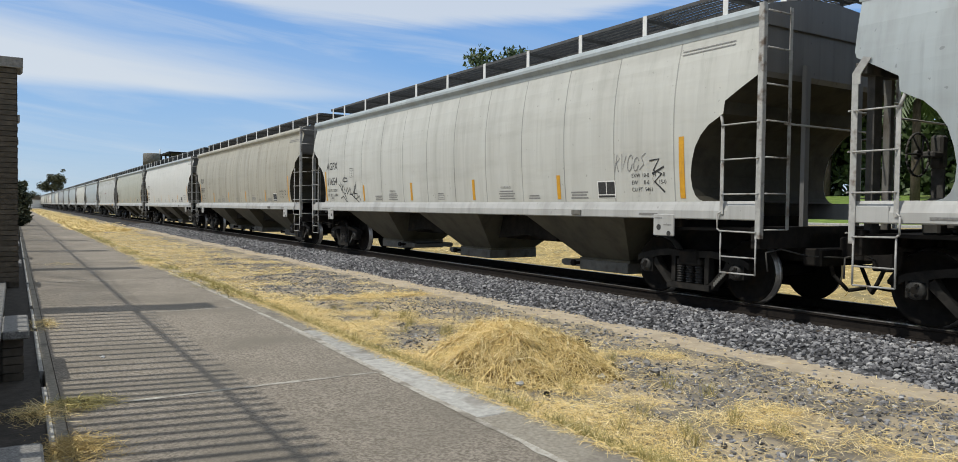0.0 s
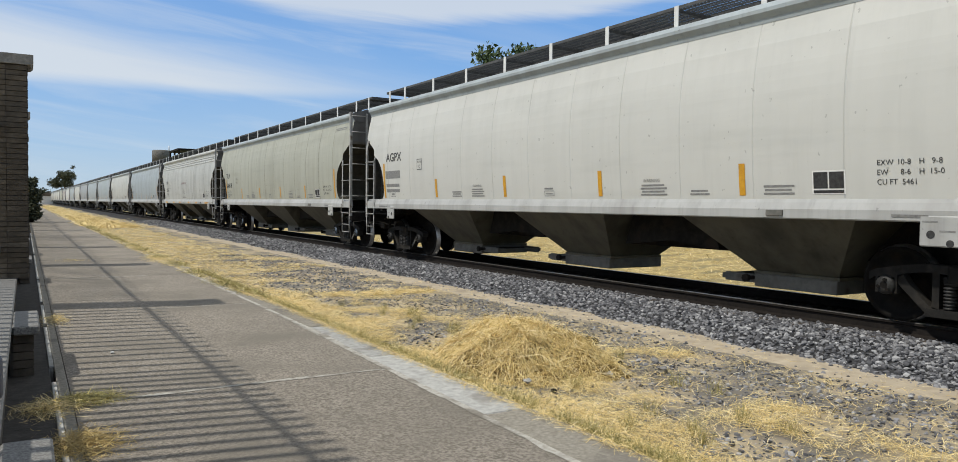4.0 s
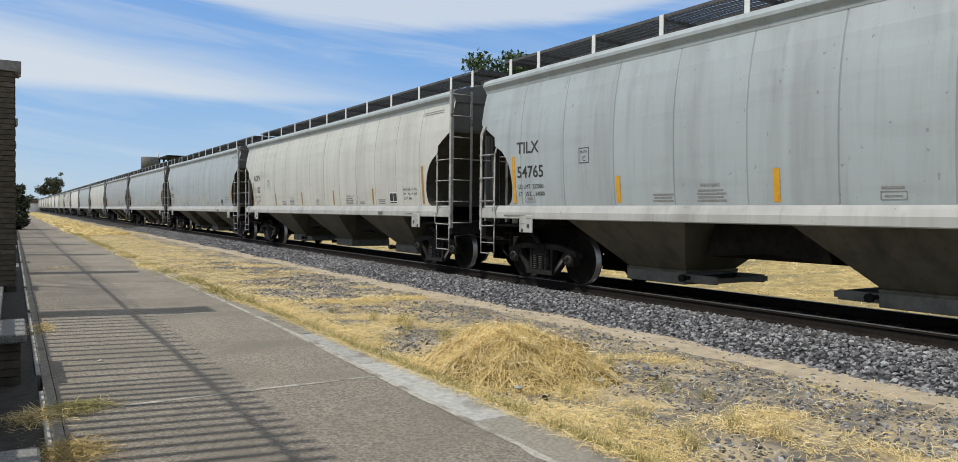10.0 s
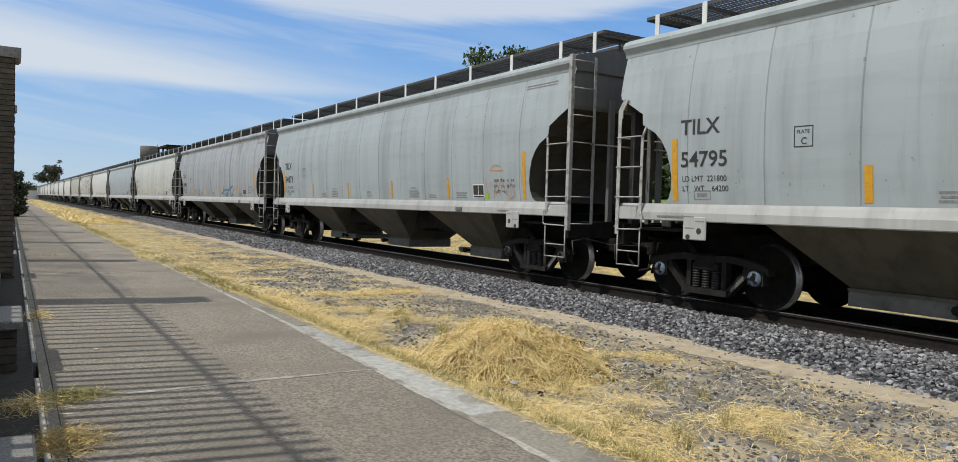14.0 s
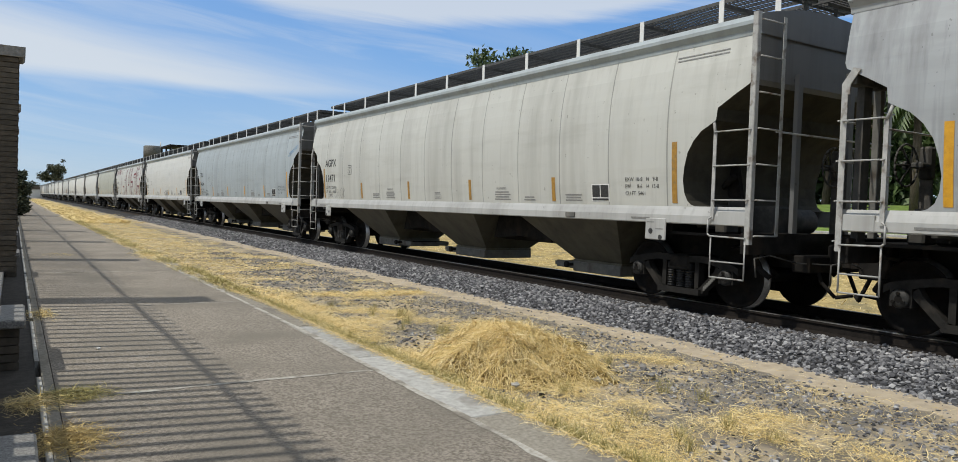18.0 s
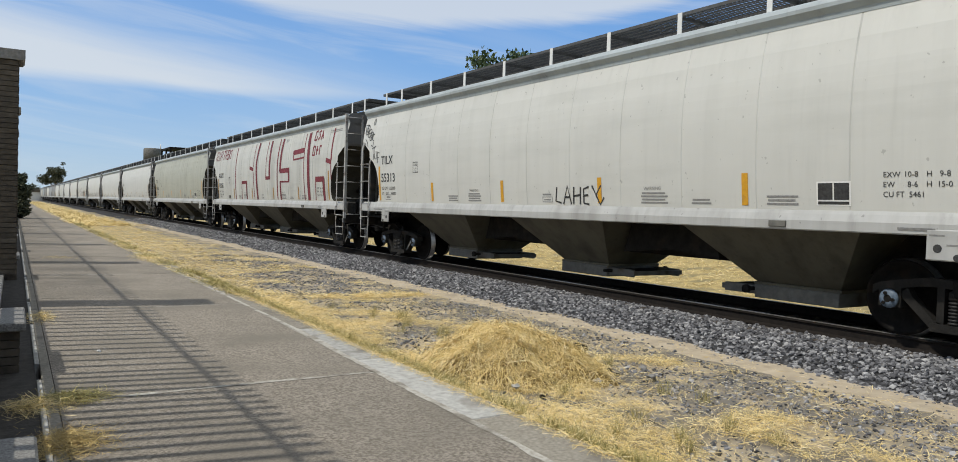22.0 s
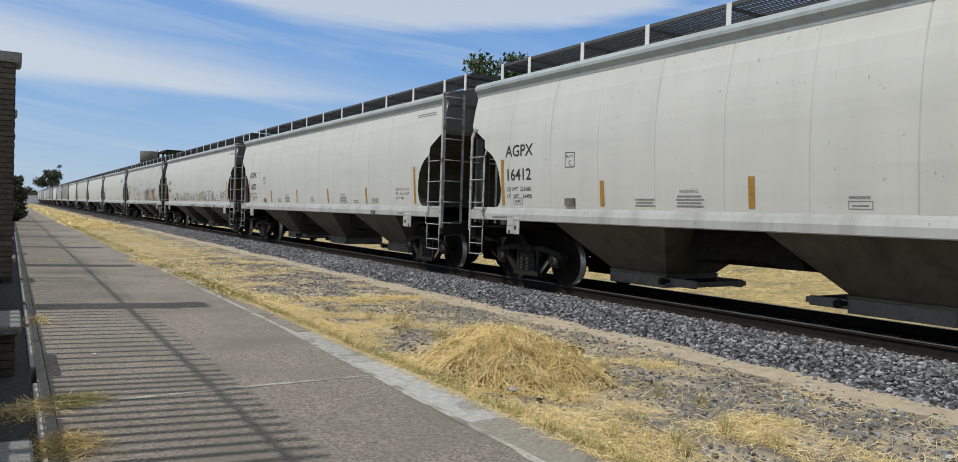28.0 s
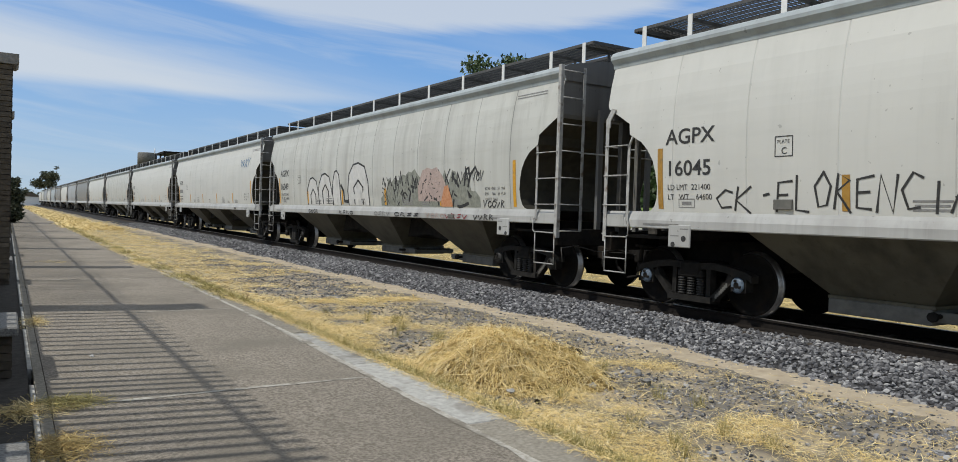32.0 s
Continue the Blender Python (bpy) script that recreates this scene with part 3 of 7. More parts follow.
def build_ladder(car, sx, y0, s):
    bm = bmesh.new()
    ys = lambda d: y0 + s * d
    X = sx * 1.625
    e = -0.08 if s > 0 else 0.0
    a, b = sorted((ys(e), ys(e + 0.075)))
    # corner stile, an angle of two flanges: tall at the plain end, ending under a gusset at the brake end
    zs = 4.06 if s > 0 else 2.86
    add_box(bm, X - 0.006, X + 0.006, a, b, 0.98, zs)
    c, d = sorted((sx * 1.56, sx * 1.625))
    add_box(bm, c, d, ys(e) - 0.005, ys(e) + 0.005, 0.98, zs)
    if s < 0:
        y1, y2 = ys(0.0), ys(0.10)
        add_prism(bm, [(y1, 2.82), (y2, 2.82), (y2, 2.93), (ys(0.22), 3.10), (ys(0.13), 3.13), (y1, 2.95)], X - 0.008, X + 0.008, "x")
    # short inner stile bending back to the side sheet
    a, b = sorted((ys(0.52), ys(0.575)))
    add_box(bm, X - 0.006, X + 0.006, a, b, 1.30, 2.50)
    add_path(bm, [(X, ys(0.548), 2.49), (sx * 1.60, ys(0.60), 2.66), (sx * 1.60, ys(0.60), 2.70)], 0.022)
    for z in (1.57, 2.04, 2.51):
        add_path(bm, [(X, ys(e + 0.03), z), (X + sx * 0.05, ys(e + 0.06), z), (X + sx * 0.05, ys(0.52), z), (X, ys(0.55), z)], 0.011)
    # stirrup below
    add_path(bm, [(X, ys(0.55), 1.34), (X + sx * 0.02, ys(0.60), 1.30), (X + sx * 0.02, ys(0.60), 1.10), (X + sx * 0.02, ys(0.56), 1.07), (X + sx * 0.02, ys(e + 0.05), 1.06)], 0.012)
    add_path(bm, [(X, ys(0.555), 1.06), (X, ys(0.555), 0.50), (X, ys(e + 0.06), 0.50), (X, ys(e + 0.06), 1.0)], 0.012)
    add_path(bm, [(X, ys(0.55), 0.72), (X, ys(e + 0.06), 0.72)], 0.011)
    part("side_ladder", bm, LADDER, car, "pale steel ladder with stirrup step")
    bm = bmesh.new()
    xi = sx * 1.13
    ye = ys(e - 0.05)
    add_box(bm, xi - 0.03, xi + 0.03, ye - 0.005, ye + 0.005, 1.10, 4.04 if s > 0 else 2.9)
    for k in range(7 if s > 0 else 4):
        z = 1.10 + k * 0.475
        add_path(bm, [(sx * 1.60, ye, z), (xi, ye, z)], 0.011)
    part("end_ladder", bm, GREY_STEEL if sx < 0 else LADDER, car)


def build_end_frame(car, y0, s, wheel):
    ys = lambda d: y0 + s * d
    for sx in (-1, 1) if wheel else ():
        for xa, xb, dd, top, mat in ((1.24, 1.40, 0.05, 2.95, DARK_STEEL), (0.93, 1.0, 0.02, 3.05, GATE)):
            bm = bmesh.new()
            a, b = sorted((sx * xa, sx * xb))
            c, d = sorted((ys(dd), ys(dd + 0.09)))
            add_box(bm, a, b, c, d, 1.10, top)
            part("end_post", bm, mat, car)
        bm = bmesh.new()
        a, b = sorted((sx * 0.93, sx * 1.61))
        c, d = sorted((ys(0.02), ys(0.16)))
        add_box(bm, a, b, c, d, 2.93, 3.07, 0.01)
        part("end_gusset", bm, DARK_STEEL, car)
    for px in () if wheel else (-0.62, 0.62):
        bm = bmesh.new()
        add_prism(bm, [(px - 0.07, ys(0.0)), (px + 0.07, ys(0.0)), (px + 0.05, ys(-0.05)), (px - 0.05, ys(-0.05))], 1.14, 3.35, "z")
        part("end_stiffener", bm, END_SHADED, car)
    bm = bmesh.new()
    add_path(bm, [(-1.13, ys(-0.06), 2.52), (1.13, ys(-0.06), 2.52)], 0.014)
    part("handrail", bm, GREY_STEEL, car)
    def frame_box(name, x0, x1, d0, d1, z0, z1, bevel=0.01):
        box = bmesh.new()
        add_box(box, x0, x1, min(ys(d0), ys(d1)), max(ys(d0), ys(d1)), z0, z1, bevel)
        part(name, box, BLACK_STEEL, car)

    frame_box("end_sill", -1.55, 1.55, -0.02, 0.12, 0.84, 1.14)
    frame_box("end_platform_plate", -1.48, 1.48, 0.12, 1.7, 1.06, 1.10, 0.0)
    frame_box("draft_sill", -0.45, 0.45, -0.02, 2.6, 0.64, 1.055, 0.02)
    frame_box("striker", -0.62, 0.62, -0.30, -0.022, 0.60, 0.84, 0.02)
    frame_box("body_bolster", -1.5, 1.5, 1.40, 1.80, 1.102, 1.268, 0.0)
    bm = bmesh.new()
    add_box(bm, -0.15, 0.15, min(ys(-0.25), ys(-0.60)), max(ys(-0.25), ys(-0.60)), 0.70, 1.00, 0.03)
    add_box(bm, -0.22, 0.19, min(ys(-0.50), ys(-0.665)), max(ys(-0.50), ys(-0.665)), 0.66, 1.05, 0.04)
    part("coupler", bm, BLACK_STEEL, car, "black cast coupler")
    for hx in (0.32, -0.34):
        bm = bmesh.new()
        add_path(bm, [(hx, ys(-0.20), 0.80), (hx * 1.1, ys(-0.33), 0.48), (hx * 0.8, ys(-0.48), 0.28), (hx * 0.3, ys(-0.63), 0.32)], 0.027, 6)
        part("air_hose", bm, BLACK_STEEL, car, "black rubber air hose")
    for sx in (-1, 1):
        bm = bmesh.new()
        add_path(bm, [(sx * 1.50, ys(-0.12), 0.55), (sx * 1.52, ys(-0.10), 0.80), (sx * 1.2, ys(-0.10), 0.84), (sx * 0.75, ys(-0.18), 0.74), (sx * 0.2, ys(-0.50), 0.72)], 0.011, 5)
        part("cut_lever", bm, DARK_STEEL, car)
    if wheel:
        build_brake(car, y0, s)


def build_brake(car, y0, s):
    """Hand-brake wheel, reservoir and valves on the end platform."""
    ys = lambda d: y0 + s * d
    hub = Vector((0.10, ys(-0.14), 2.10))
    bm = bmesh.new()
    for k in range(20):
        t0, t1 = 2 * math.pi * k / 20, 2 * math.pi * (k + 1) / 20
        add_tube(bm, hub + Vector((0.28 * math.cos(t0), 0, 0.28 * math.sin(t0))), hub + Vector((0.28 * math.cos(t1), 0, 0.28 * math.sin(t1))), 0.016, 5)
    for k in range(6):
        t = math.pi * k / 3
        add_tube(bm, hub + Vector((0, s * 0.05, 0)), hub + Vector((0.27 * math.cos(t), 0, 0.27 * math.sin(t))), 0.014, 5)
    add_lathe(bm, [(-0.03, 0.06), (0.03, 0.06)], 12, "y", hub)
    part("brake_wheel", bm, DARK_STEEL, car, "round hand-brake wheel")
    bm = bmesh.new()
    c, d = sorted((ys(-0.10), ys(0.06)))
    add_box(bm, 0.30, 0.46, c, d, 1.92, 2.36, 0.03)
    add_box(bm, 0.10, 0.34, c, d, 2.06, 2.14, 0.02)
    add_box(bm, 0.36, 0.40, c, d, 1.1, 1.92)
    part("brake_housing", bm, DARK_STEEL, car)
    bm = bmesh.new()
    add_lathe(bm, [(-0.5, 0.05), (-0.48, 0.2), (0.48, 0.2), (0.5, 0.05)], 14, "x", (0.35, ys(0.75), 1.30))
    add_box(bm, -0.55, -0.2, min(ys(0.3), ys(0.75)), max(ys(0.3), ys(0.75)), 1.10, 1.52, 0.03)
    part("air_reservoir", bm, DARK_STEEL, car)
    bm = bmesh.new()
    for xa, xb, da, db, za, zb in ((-1.25, -0.95, 0.62, 0.82, 1.10, 1.47), (-1.20, -0.80, 0.86, 1.22, 1.16, 1.40), (-1.05, -0.70, 0.95, 1.32, 1.40, 1.52), (-0.78, -0.5, 0.7, 1.0, 1.10, 1.62)):
        add_box(bm, xa, xb, min(ys(da), ys(db)), max(ys(da), ys(db)), za, zb, 0.025)
    for da in (0.68, 0.76, 0.98, 1.12):
        add_tube(bm, (-1.26, ys(da), 1.28), (-1.20, ys(da), 1.28), 0.03, 8)
    part("brake_valve", bm, DARK_STEEL, car, "dusty dark air-brake valve")
    bm = bmesh.new()
    add_prism(bm, [(ys(0.86), 1.55), (ys(0.98), 2.12), (ys(1.02), 2.16), (ys(1.07), 2.12), (ys(1.20), 1.55)], -0.62, -0.54, "x")
    add_path(bm, [(-0.72, ys(0.92), 1.95), (-0.70, ys(1.25), 1.72), (-0.70, ys(1.6), 1.60)], 0.045, 6)
    part("brake_rigging", bm, BLACK_STEEL, car)
    bm = bmesh.new()
    for xa, za, da in ((-1.0, 1.06, 0.3), (-0.55, 1.06, 0.5), (0.7, 1.06, 0.4)):
        add_path(bm, [(xa, ys(da), za), (xa, ys(da - 0.05), 0.66), (xa + 0.1, ys(da - 0.2), 0.5)], 0.04, 6)
    add_path(bm, [(-1.2, ys(0.35), 0.93), (-0.2, ys(0.2), 0.86), (1.2, ys(0.35), 0.93)], 0.03, 6)
    part("brake_pipe", bm, BLACK_STEEL, car)


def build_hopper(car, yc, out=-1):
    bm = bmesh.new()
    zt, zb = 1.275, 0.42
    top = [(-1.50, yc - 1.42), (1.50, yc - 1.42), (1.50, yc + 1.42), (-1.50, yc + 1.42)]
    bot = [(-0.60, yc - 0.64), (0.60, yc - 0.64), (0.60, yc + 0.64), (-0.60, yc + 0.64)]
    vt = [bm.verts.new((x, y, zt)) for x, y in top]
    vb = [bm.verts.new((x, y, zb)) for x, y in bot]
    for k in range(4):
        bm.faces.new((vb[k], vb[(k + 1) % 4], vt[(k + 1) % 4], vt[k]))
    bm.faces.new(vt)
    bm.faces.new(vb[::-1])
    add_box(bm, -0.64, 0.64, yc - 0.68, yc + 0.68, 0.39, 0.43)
    h = part("hopper", bm, HOPPER_SHADED, car, "dusty sloping discharge hopper, darkened for the shade under the wagon")
    bm = bmesh.new()
    add_box(bm, -0.66, 0.66, yc - 0.66, yc + 0.66, 0.20, 0.39, 0.01)
    a, b = sorted((yc + out * 1.25, yc + out * 0.62))
    add_box(bm, -0.60, -0.52, a, b, 0.24, 0.37, 0.008)
    add_box(bm, 0.52, 0.60, a, b, 0.24, 0.37, 0.008)
    add_box(bm, -0.60, 0.60, yc + out * 1.27 - 0.03, yc + out * 1.27 + 0.03, 0.27, 0.35)
    part("outlet_gate", bm, GATE, h)
    bm = bmesh.new()
    yk = yc + out * 0.72
    add_tube(bm, (-0.78, yk, 0.32), (0.78, yk, 0.32), 0.03, 8)
    add_tube(bm, (-0.80, yk, 0.32), (-0.74, yk, 0.32), 0.06, 8)
    part("gate_shaft", bm, BLACK_STEEL, h)


def build_centre(car):
    bm = bmesh.new()
    add_box(bm, -0.33, 0.33, 2.4, LB - 2.4, 0.67, 1.27, 0.015)
    part("centre_sill", bm, BLACK_STEEL, car)
    for y in ((4.05 + 8.575) / 2, (8.575 + 13.1) / 2):
        for x0, x1 in ((-0.78, -0.34), (0.34, 0.78)):
            bm = bmesh.new()
            add_prism(bm, [(y - 0.85, 1.27), (y - 1.05, 0.70), (y, 0.80), (y + 1.05, 0.70), (y + 0.85, 1.27)], x0, x1, "x")
            part("ridge_plate", bm, BLACK_STEEL, car)


def build_jack(car, sx, y0, s):
    bm = bmesh.new()
    a, b = sorted((y0 + s * 1.42, y0 + s * 1.84))
    x0, x1 = sorted((sx * 1.592, sx * 1.622))
    add_box(bm, x0, x1, a, b, 0.96, 1.29, 0.012)
    p = part("jack_plate", bm, SILL, car)
    bm = bmesh.new()
    xx = sx * 1.6235
    add_lathe(bm, [(xx - 0.002, 0.045), (xx + 0.002, 0.045)], 12, "x", (0, y0 + s * 1.72, 1.09))
    add_lathe(bm, [(xx - 0.002, 0.04), (xx + 0.002, 0.04)], 12, "x", (0, y0 + s * 1.52, 1.0))
    part("lift_hole", bm, INK, p)
    for dy, z in ((1.73, 1.22), (1.55, 1.12)):
        bm = bmesh.new()
        add_box(bm, xx - 0.001, xx + 0.001, y0 + s * dy - 0.08, y0 + s * dy + 0.08, z, z + 0.018)
        part("stencil", bm, INK_GREY, p)


def build_wheelset(truck, y):
    bm = bmesh.new()
    for sx in (-1, 1):
        pr = [(0.68, 0.10), (0.68, 0.40), (0.682, 0.475), (0.70, 0.485), (0.722, 0.462), (0.725, 0.457), (0.81, 0.452), (0.812, 0.40), (0.775, 0.375), (0.755, 0.22), (0.80, 0.15), (0.80, 0.09), (0.98, 0.085)]
        add_lathe(bm, [(sx * d, r) for d, r in pr], 36, "x", mats=[0, 0, 0, 1, 1, 1, 0, 0, 0, 0, 0, 0])
        add_lathe(bm, [(sx * 0.98, 0.115), (sx * 1.11, 0.115), (sx * 1.13, 0.10), (sx * 1.145, 0.045)], 16, "x", mats=[3, 2, 2])
        for k in range(3):
            t = 2 * math.pi * k / 3
            add_lathe(bm, [(sx * 1.125, 0.022), (sx * 1.165, 0.022)], 6, "x", (0, 0.065 * math.cos(t), 0.065 * math.sin(t)), mats=[3])
    add_tube(bm, (-0.68, 0, 0), (0.68, 0, 0), 0.085, 12)
    w = part("wheelset", bm, [WHEEL_SHADED, TREAD, CAP_DARK, CAP_DARK], truck)
    w.matrix_parent_inverse = Matrix.Translation((0, y, 0.457))
    return w


def build_truck(car, yc):
    bm = bmesh.new()
    add_box(bm, -1.12, 1.12, -0.20, 0.20, 0.52, 0.74, 0.03)
    add_box(bm, -0.36, 0.36, -0.26, 0.26, 0.56, 0.86, 0.03)
    # dark panels added behind the springs
    for sx in (-1, 1):
        add_box(bm, min(sx * 0.84, sx * 0.90), max(sx * 0.84, sx * 0.90), -0.30, 0.30, 0.18, 0.60)
    for y in (-0.42, 0.42):
        add_tube(bm, (-0.85, y, 0.42), (0.85, y, 0.42), 0.05, 8)
    tr = part("truck", bm, BLACK_STEEL, car, "cast-steel freight truck, blackened for the shade under the wagon")
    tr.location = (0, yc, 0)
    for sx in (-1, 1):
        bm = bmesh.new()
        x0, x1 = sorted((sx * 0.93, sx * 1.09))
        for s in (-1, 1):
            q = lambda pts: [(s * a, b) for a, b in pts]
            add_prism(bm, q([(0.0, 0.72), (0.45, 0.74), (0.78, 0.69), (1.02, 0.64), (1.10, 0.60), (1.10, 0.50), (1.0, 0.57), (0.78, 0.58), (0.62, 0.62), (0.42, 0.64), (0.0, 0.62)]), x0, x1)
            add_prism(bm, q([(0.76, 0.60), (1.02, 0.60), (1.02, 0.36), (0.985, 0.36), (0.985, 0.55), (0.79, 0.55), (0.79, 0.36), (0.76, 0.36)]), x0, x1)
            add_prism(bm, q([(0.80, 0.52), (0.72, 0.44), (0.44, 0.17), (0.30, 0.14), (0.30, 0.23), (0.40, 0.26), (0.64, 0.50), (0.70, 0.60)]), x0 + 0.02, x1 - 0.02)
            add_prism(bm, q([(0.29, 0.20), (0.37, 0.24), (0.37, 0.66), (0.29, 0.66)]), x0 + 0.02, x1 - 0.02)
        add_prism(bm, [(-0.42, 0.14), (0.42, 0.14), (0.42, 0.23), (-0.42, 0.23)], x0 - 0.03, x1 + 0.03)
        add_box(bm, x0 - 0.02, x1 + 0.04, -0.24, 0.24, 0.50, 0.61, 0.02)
        part("side_frame", bm, TRUCK_SHADED, tr)
        for y in (-0.18, 0.0, 0.18):
            bm = bmesh.new()
            pr = []
            for k in range(7):
                z = 0.235 + k * 0.038
                pr += [(z, 0.045), (z + 0.008, 0.070), (z + 0.024, 0.070), (z + 0.032, 0.045)]
            add_lathe(bm, pr, 10, "z", (sx * 1.05, y, 0))
            part("spring", bm, SPRING, tr, "coil spring")
        bm = bmesh.new()
        xx = sx * 1.073
        for k in range(7):
            t = 0.15 + k * 0.11
            y, z = -(0.44 + 0.28 * t), 0.20 + 0.27 * t
            add_box(bm, xx - 0.003, xx + 0.003, y - 0.016, y + 0.016, z - 0.02, z + 0.045)
        part("cast_mark", bm, GATE, tr)
    build_wheelset(tr, -0.889)
    build_wheelset(tr, 0.889)


def build_car():
    car = empty("hopper_car")
    build_body(car)
    build_roof(car)
    build_hatches(car)
    build_centre(car)
    for sx in (-1, 1):
        build_sill(car, sx)
        build_walkway(car, sx)
        for y0, s in ((0.0, 1), (LB, -1)):
            build_ladder(car, sx, y0, s)
            build_jack(car, sx, y0, s)
    for y0, s in ((0.0, 1), (LB, -1)):
        build_crosswalk(car, y0, s)
        build_end_frame(car, y0, s, s < 0)
    for yc in (4.05, 8.575, 13.1):
        build_hopper(car, yc, 1 if yc < 10 else -1)
    for yc in (1.60, LB - 1.40):
        build_truck(car, yc)
    # reflectors on the sunny side
    for y, z0, z1 in ((LB - u, 1.52, top) for u, top in ((1.21, 2.42), (4.14, 1.95), (7.08, 1.95), (10.01, 1.95), (12.93, 1.95), (15.85, 2.42))):
        bm = bmesh.new()
        rows = [[bm.verts.new((-side_x(z) - 0.005, y + d, z)) for d in (0.05, -0.05)] for z in (z0 + (z1 - z0) * k / 6 for k in range(7))]
        for a, b in zip(rows, rows[1:]):
            bm.faces.new((a[0], a[1], b[1], b[0]))
        part("reflector", bm, REFLECT, car, "yellow reflective strip")
    tagged(car, "grey covered hopper wagon rolling on the rails", "freight wagon", "covered hopper wagons of the train")
    return car


# ---- ground ----


def grid_sheet(name, xs, ys, height, material, smooth=True):
    verts = [(x, y, height(x, y)) for y in ys for x in xs]
    n = len(xs)
    faces = [(j * n + i, j * n + i + 1, (j + 1) * n + i + 1, (j + 1) * n + i) for j in range(len(ys) - 1) for i in range(n - 1)]
    return raw(name, verts, faces, material, None, smooth)


def rise(x):
    """The land beyond the track climbs to the road, and again behind it."""
    return float(np.interp(x, [12.0, 13.0, 15.0, 27, 31, 42, 60], [-0.16, -0.36, -0.32, 0.92, 0.92, 2.45, 2.9]))


def bumpy(x, y, a=0.03, s=0.9):
    return a * noise.noise((x * s, y * s, 3.0)) + 0.4 * a * noise.noise((x * s * 4, y * s * 4, 9.0))


far = [-2500, -600, -150, -60, -30, -12, -6, -2, 0]
GROUND = grid_sheet("ground", [-2500, -500, -100, -30, -8, -2, 2, 3, 5, 7, 9, 11, 12, 13, 15, 17, 20, 23, 27, 31, 36, 42, 60, 300, 2500],
                    [-2500, -500, -100, -30, -10, 0, 10, 20, 35, 60, 100, 200, 500, 2500], lambda x, y: rise(x) - 0.03, FIELD)
tagged(GROUND, "dry earth and mown field reaching the horizon", "ground", kind="structure")

vx = list(np.arange(3.22, 8.61, 0.10))
vy = list(np.arange(0.5, 30, 0.14)) + list(np.arange(30, 90, 0.6)) + list(np.arange(90, 420, 6.0))


def verge_height(x, y):
    z = -0.13 + bumpy(x, y)
    if x < 3.5:
        z = min(z, -0.10)
    return z


VERGE = grid_sheet("verge", vx, vy, verge_height, DIRT)
tagged(VERGE, "dusty strip of earth and gravel beside the track", "ground", kind="structure")
sand_v, sand_f = [], []
for j, y in enumerate(np.arange(0.5, 60, 0.2)):
    wob = 0.16 * noise.noise((2.0, y * 0.7, 5.0)) + 0.07 * noise.noise((7.0, y * 2.6, 1.0))
    for i, x in enumerate((6.86 + wob, 7.1 + 0.5 * wob, 7.36, 7.68)):
        sand_v.append((x, y, verge_height(x, y) + (0.008 if i in (1, 2) else -0.004)))
    if j:
        sand_f += [(4 * j - 4 + i, 4 * j - 3 + i, 4 * j + 1 + i, 4 * j + i) for i in range(3)]
tagged(raw("sandy_strip", sand_v, sand_f, SAND, None, True), "pale sandy strip along the foot of the ballast", "ground", kind="structure")

vx2 = list(np.arange(12.4, 30, 0.25))
FAR_VERGE = grid_sheet("far_verge", vx2, list(np.arange(-4, 60, 0.5)), lambda x, y: rise(x) + 0.02 + bumpy(x, y, 0.05, 0.7), FIELD)
tagged(FAR_VERGE, "sunlit straw-covered slope beyond the track", "ground", kind="structure")

# ---- track ----
TOE_X, BED_X = 7.35, 8.45


def bed_section():
    return [(TOE_X, -0.17), (7.9, -0.05), (BED_X, 0.015), (11.4, 0.015), (12.3, -0.22), (13.2, -0.40)]


sec = bed_section()
ys = [-120, -20, 0, 20, 60, 150, 400, 900]
BED = raw("ballast_bed", [(x, y, z) for y in ys for x, z in sec],
          [(j * 6 + i, j * 6 + i + 1, j * 6 + i + 7, j * 6 + i + 6) for j in range(len(ys) - 1) for i in range(5)], BALLAST_BED)
tagged(BED, "grey crushed-stone track bed", "track bed", kind="structure")

# near-black sheet laid over the bed to stand for the train's shade
tagged(raw("oily_bed", [(9.12, -60, 0.022), (11.4, -60, 0.022), (11.4, 300, 0.022), (9.12, 300, 0.022)], [(0, 1, 2, 3)], BLACK_STEEL), "black sheet for the train's shade between the rails", "track bed", kind="structure")
track = empty("track")
tagged(track, "railway track of two steel rails on timber ties", "railway track", kind="structure")
RAIL_SEC = [(-0.075, -0.172), (0.075, -0.172), (0.075, -0.160), (0.012, -0.135), (0.010, -0.045), (0.036, -0.035), (0.036, -0.006), (0.028, 0.0),
            (-0.028, 0.0), (-0.036, -0.006), (-0.036, -0.035), (-0.010, -0.045), (-0.012, -0.135), (-0.075, -0.160)]
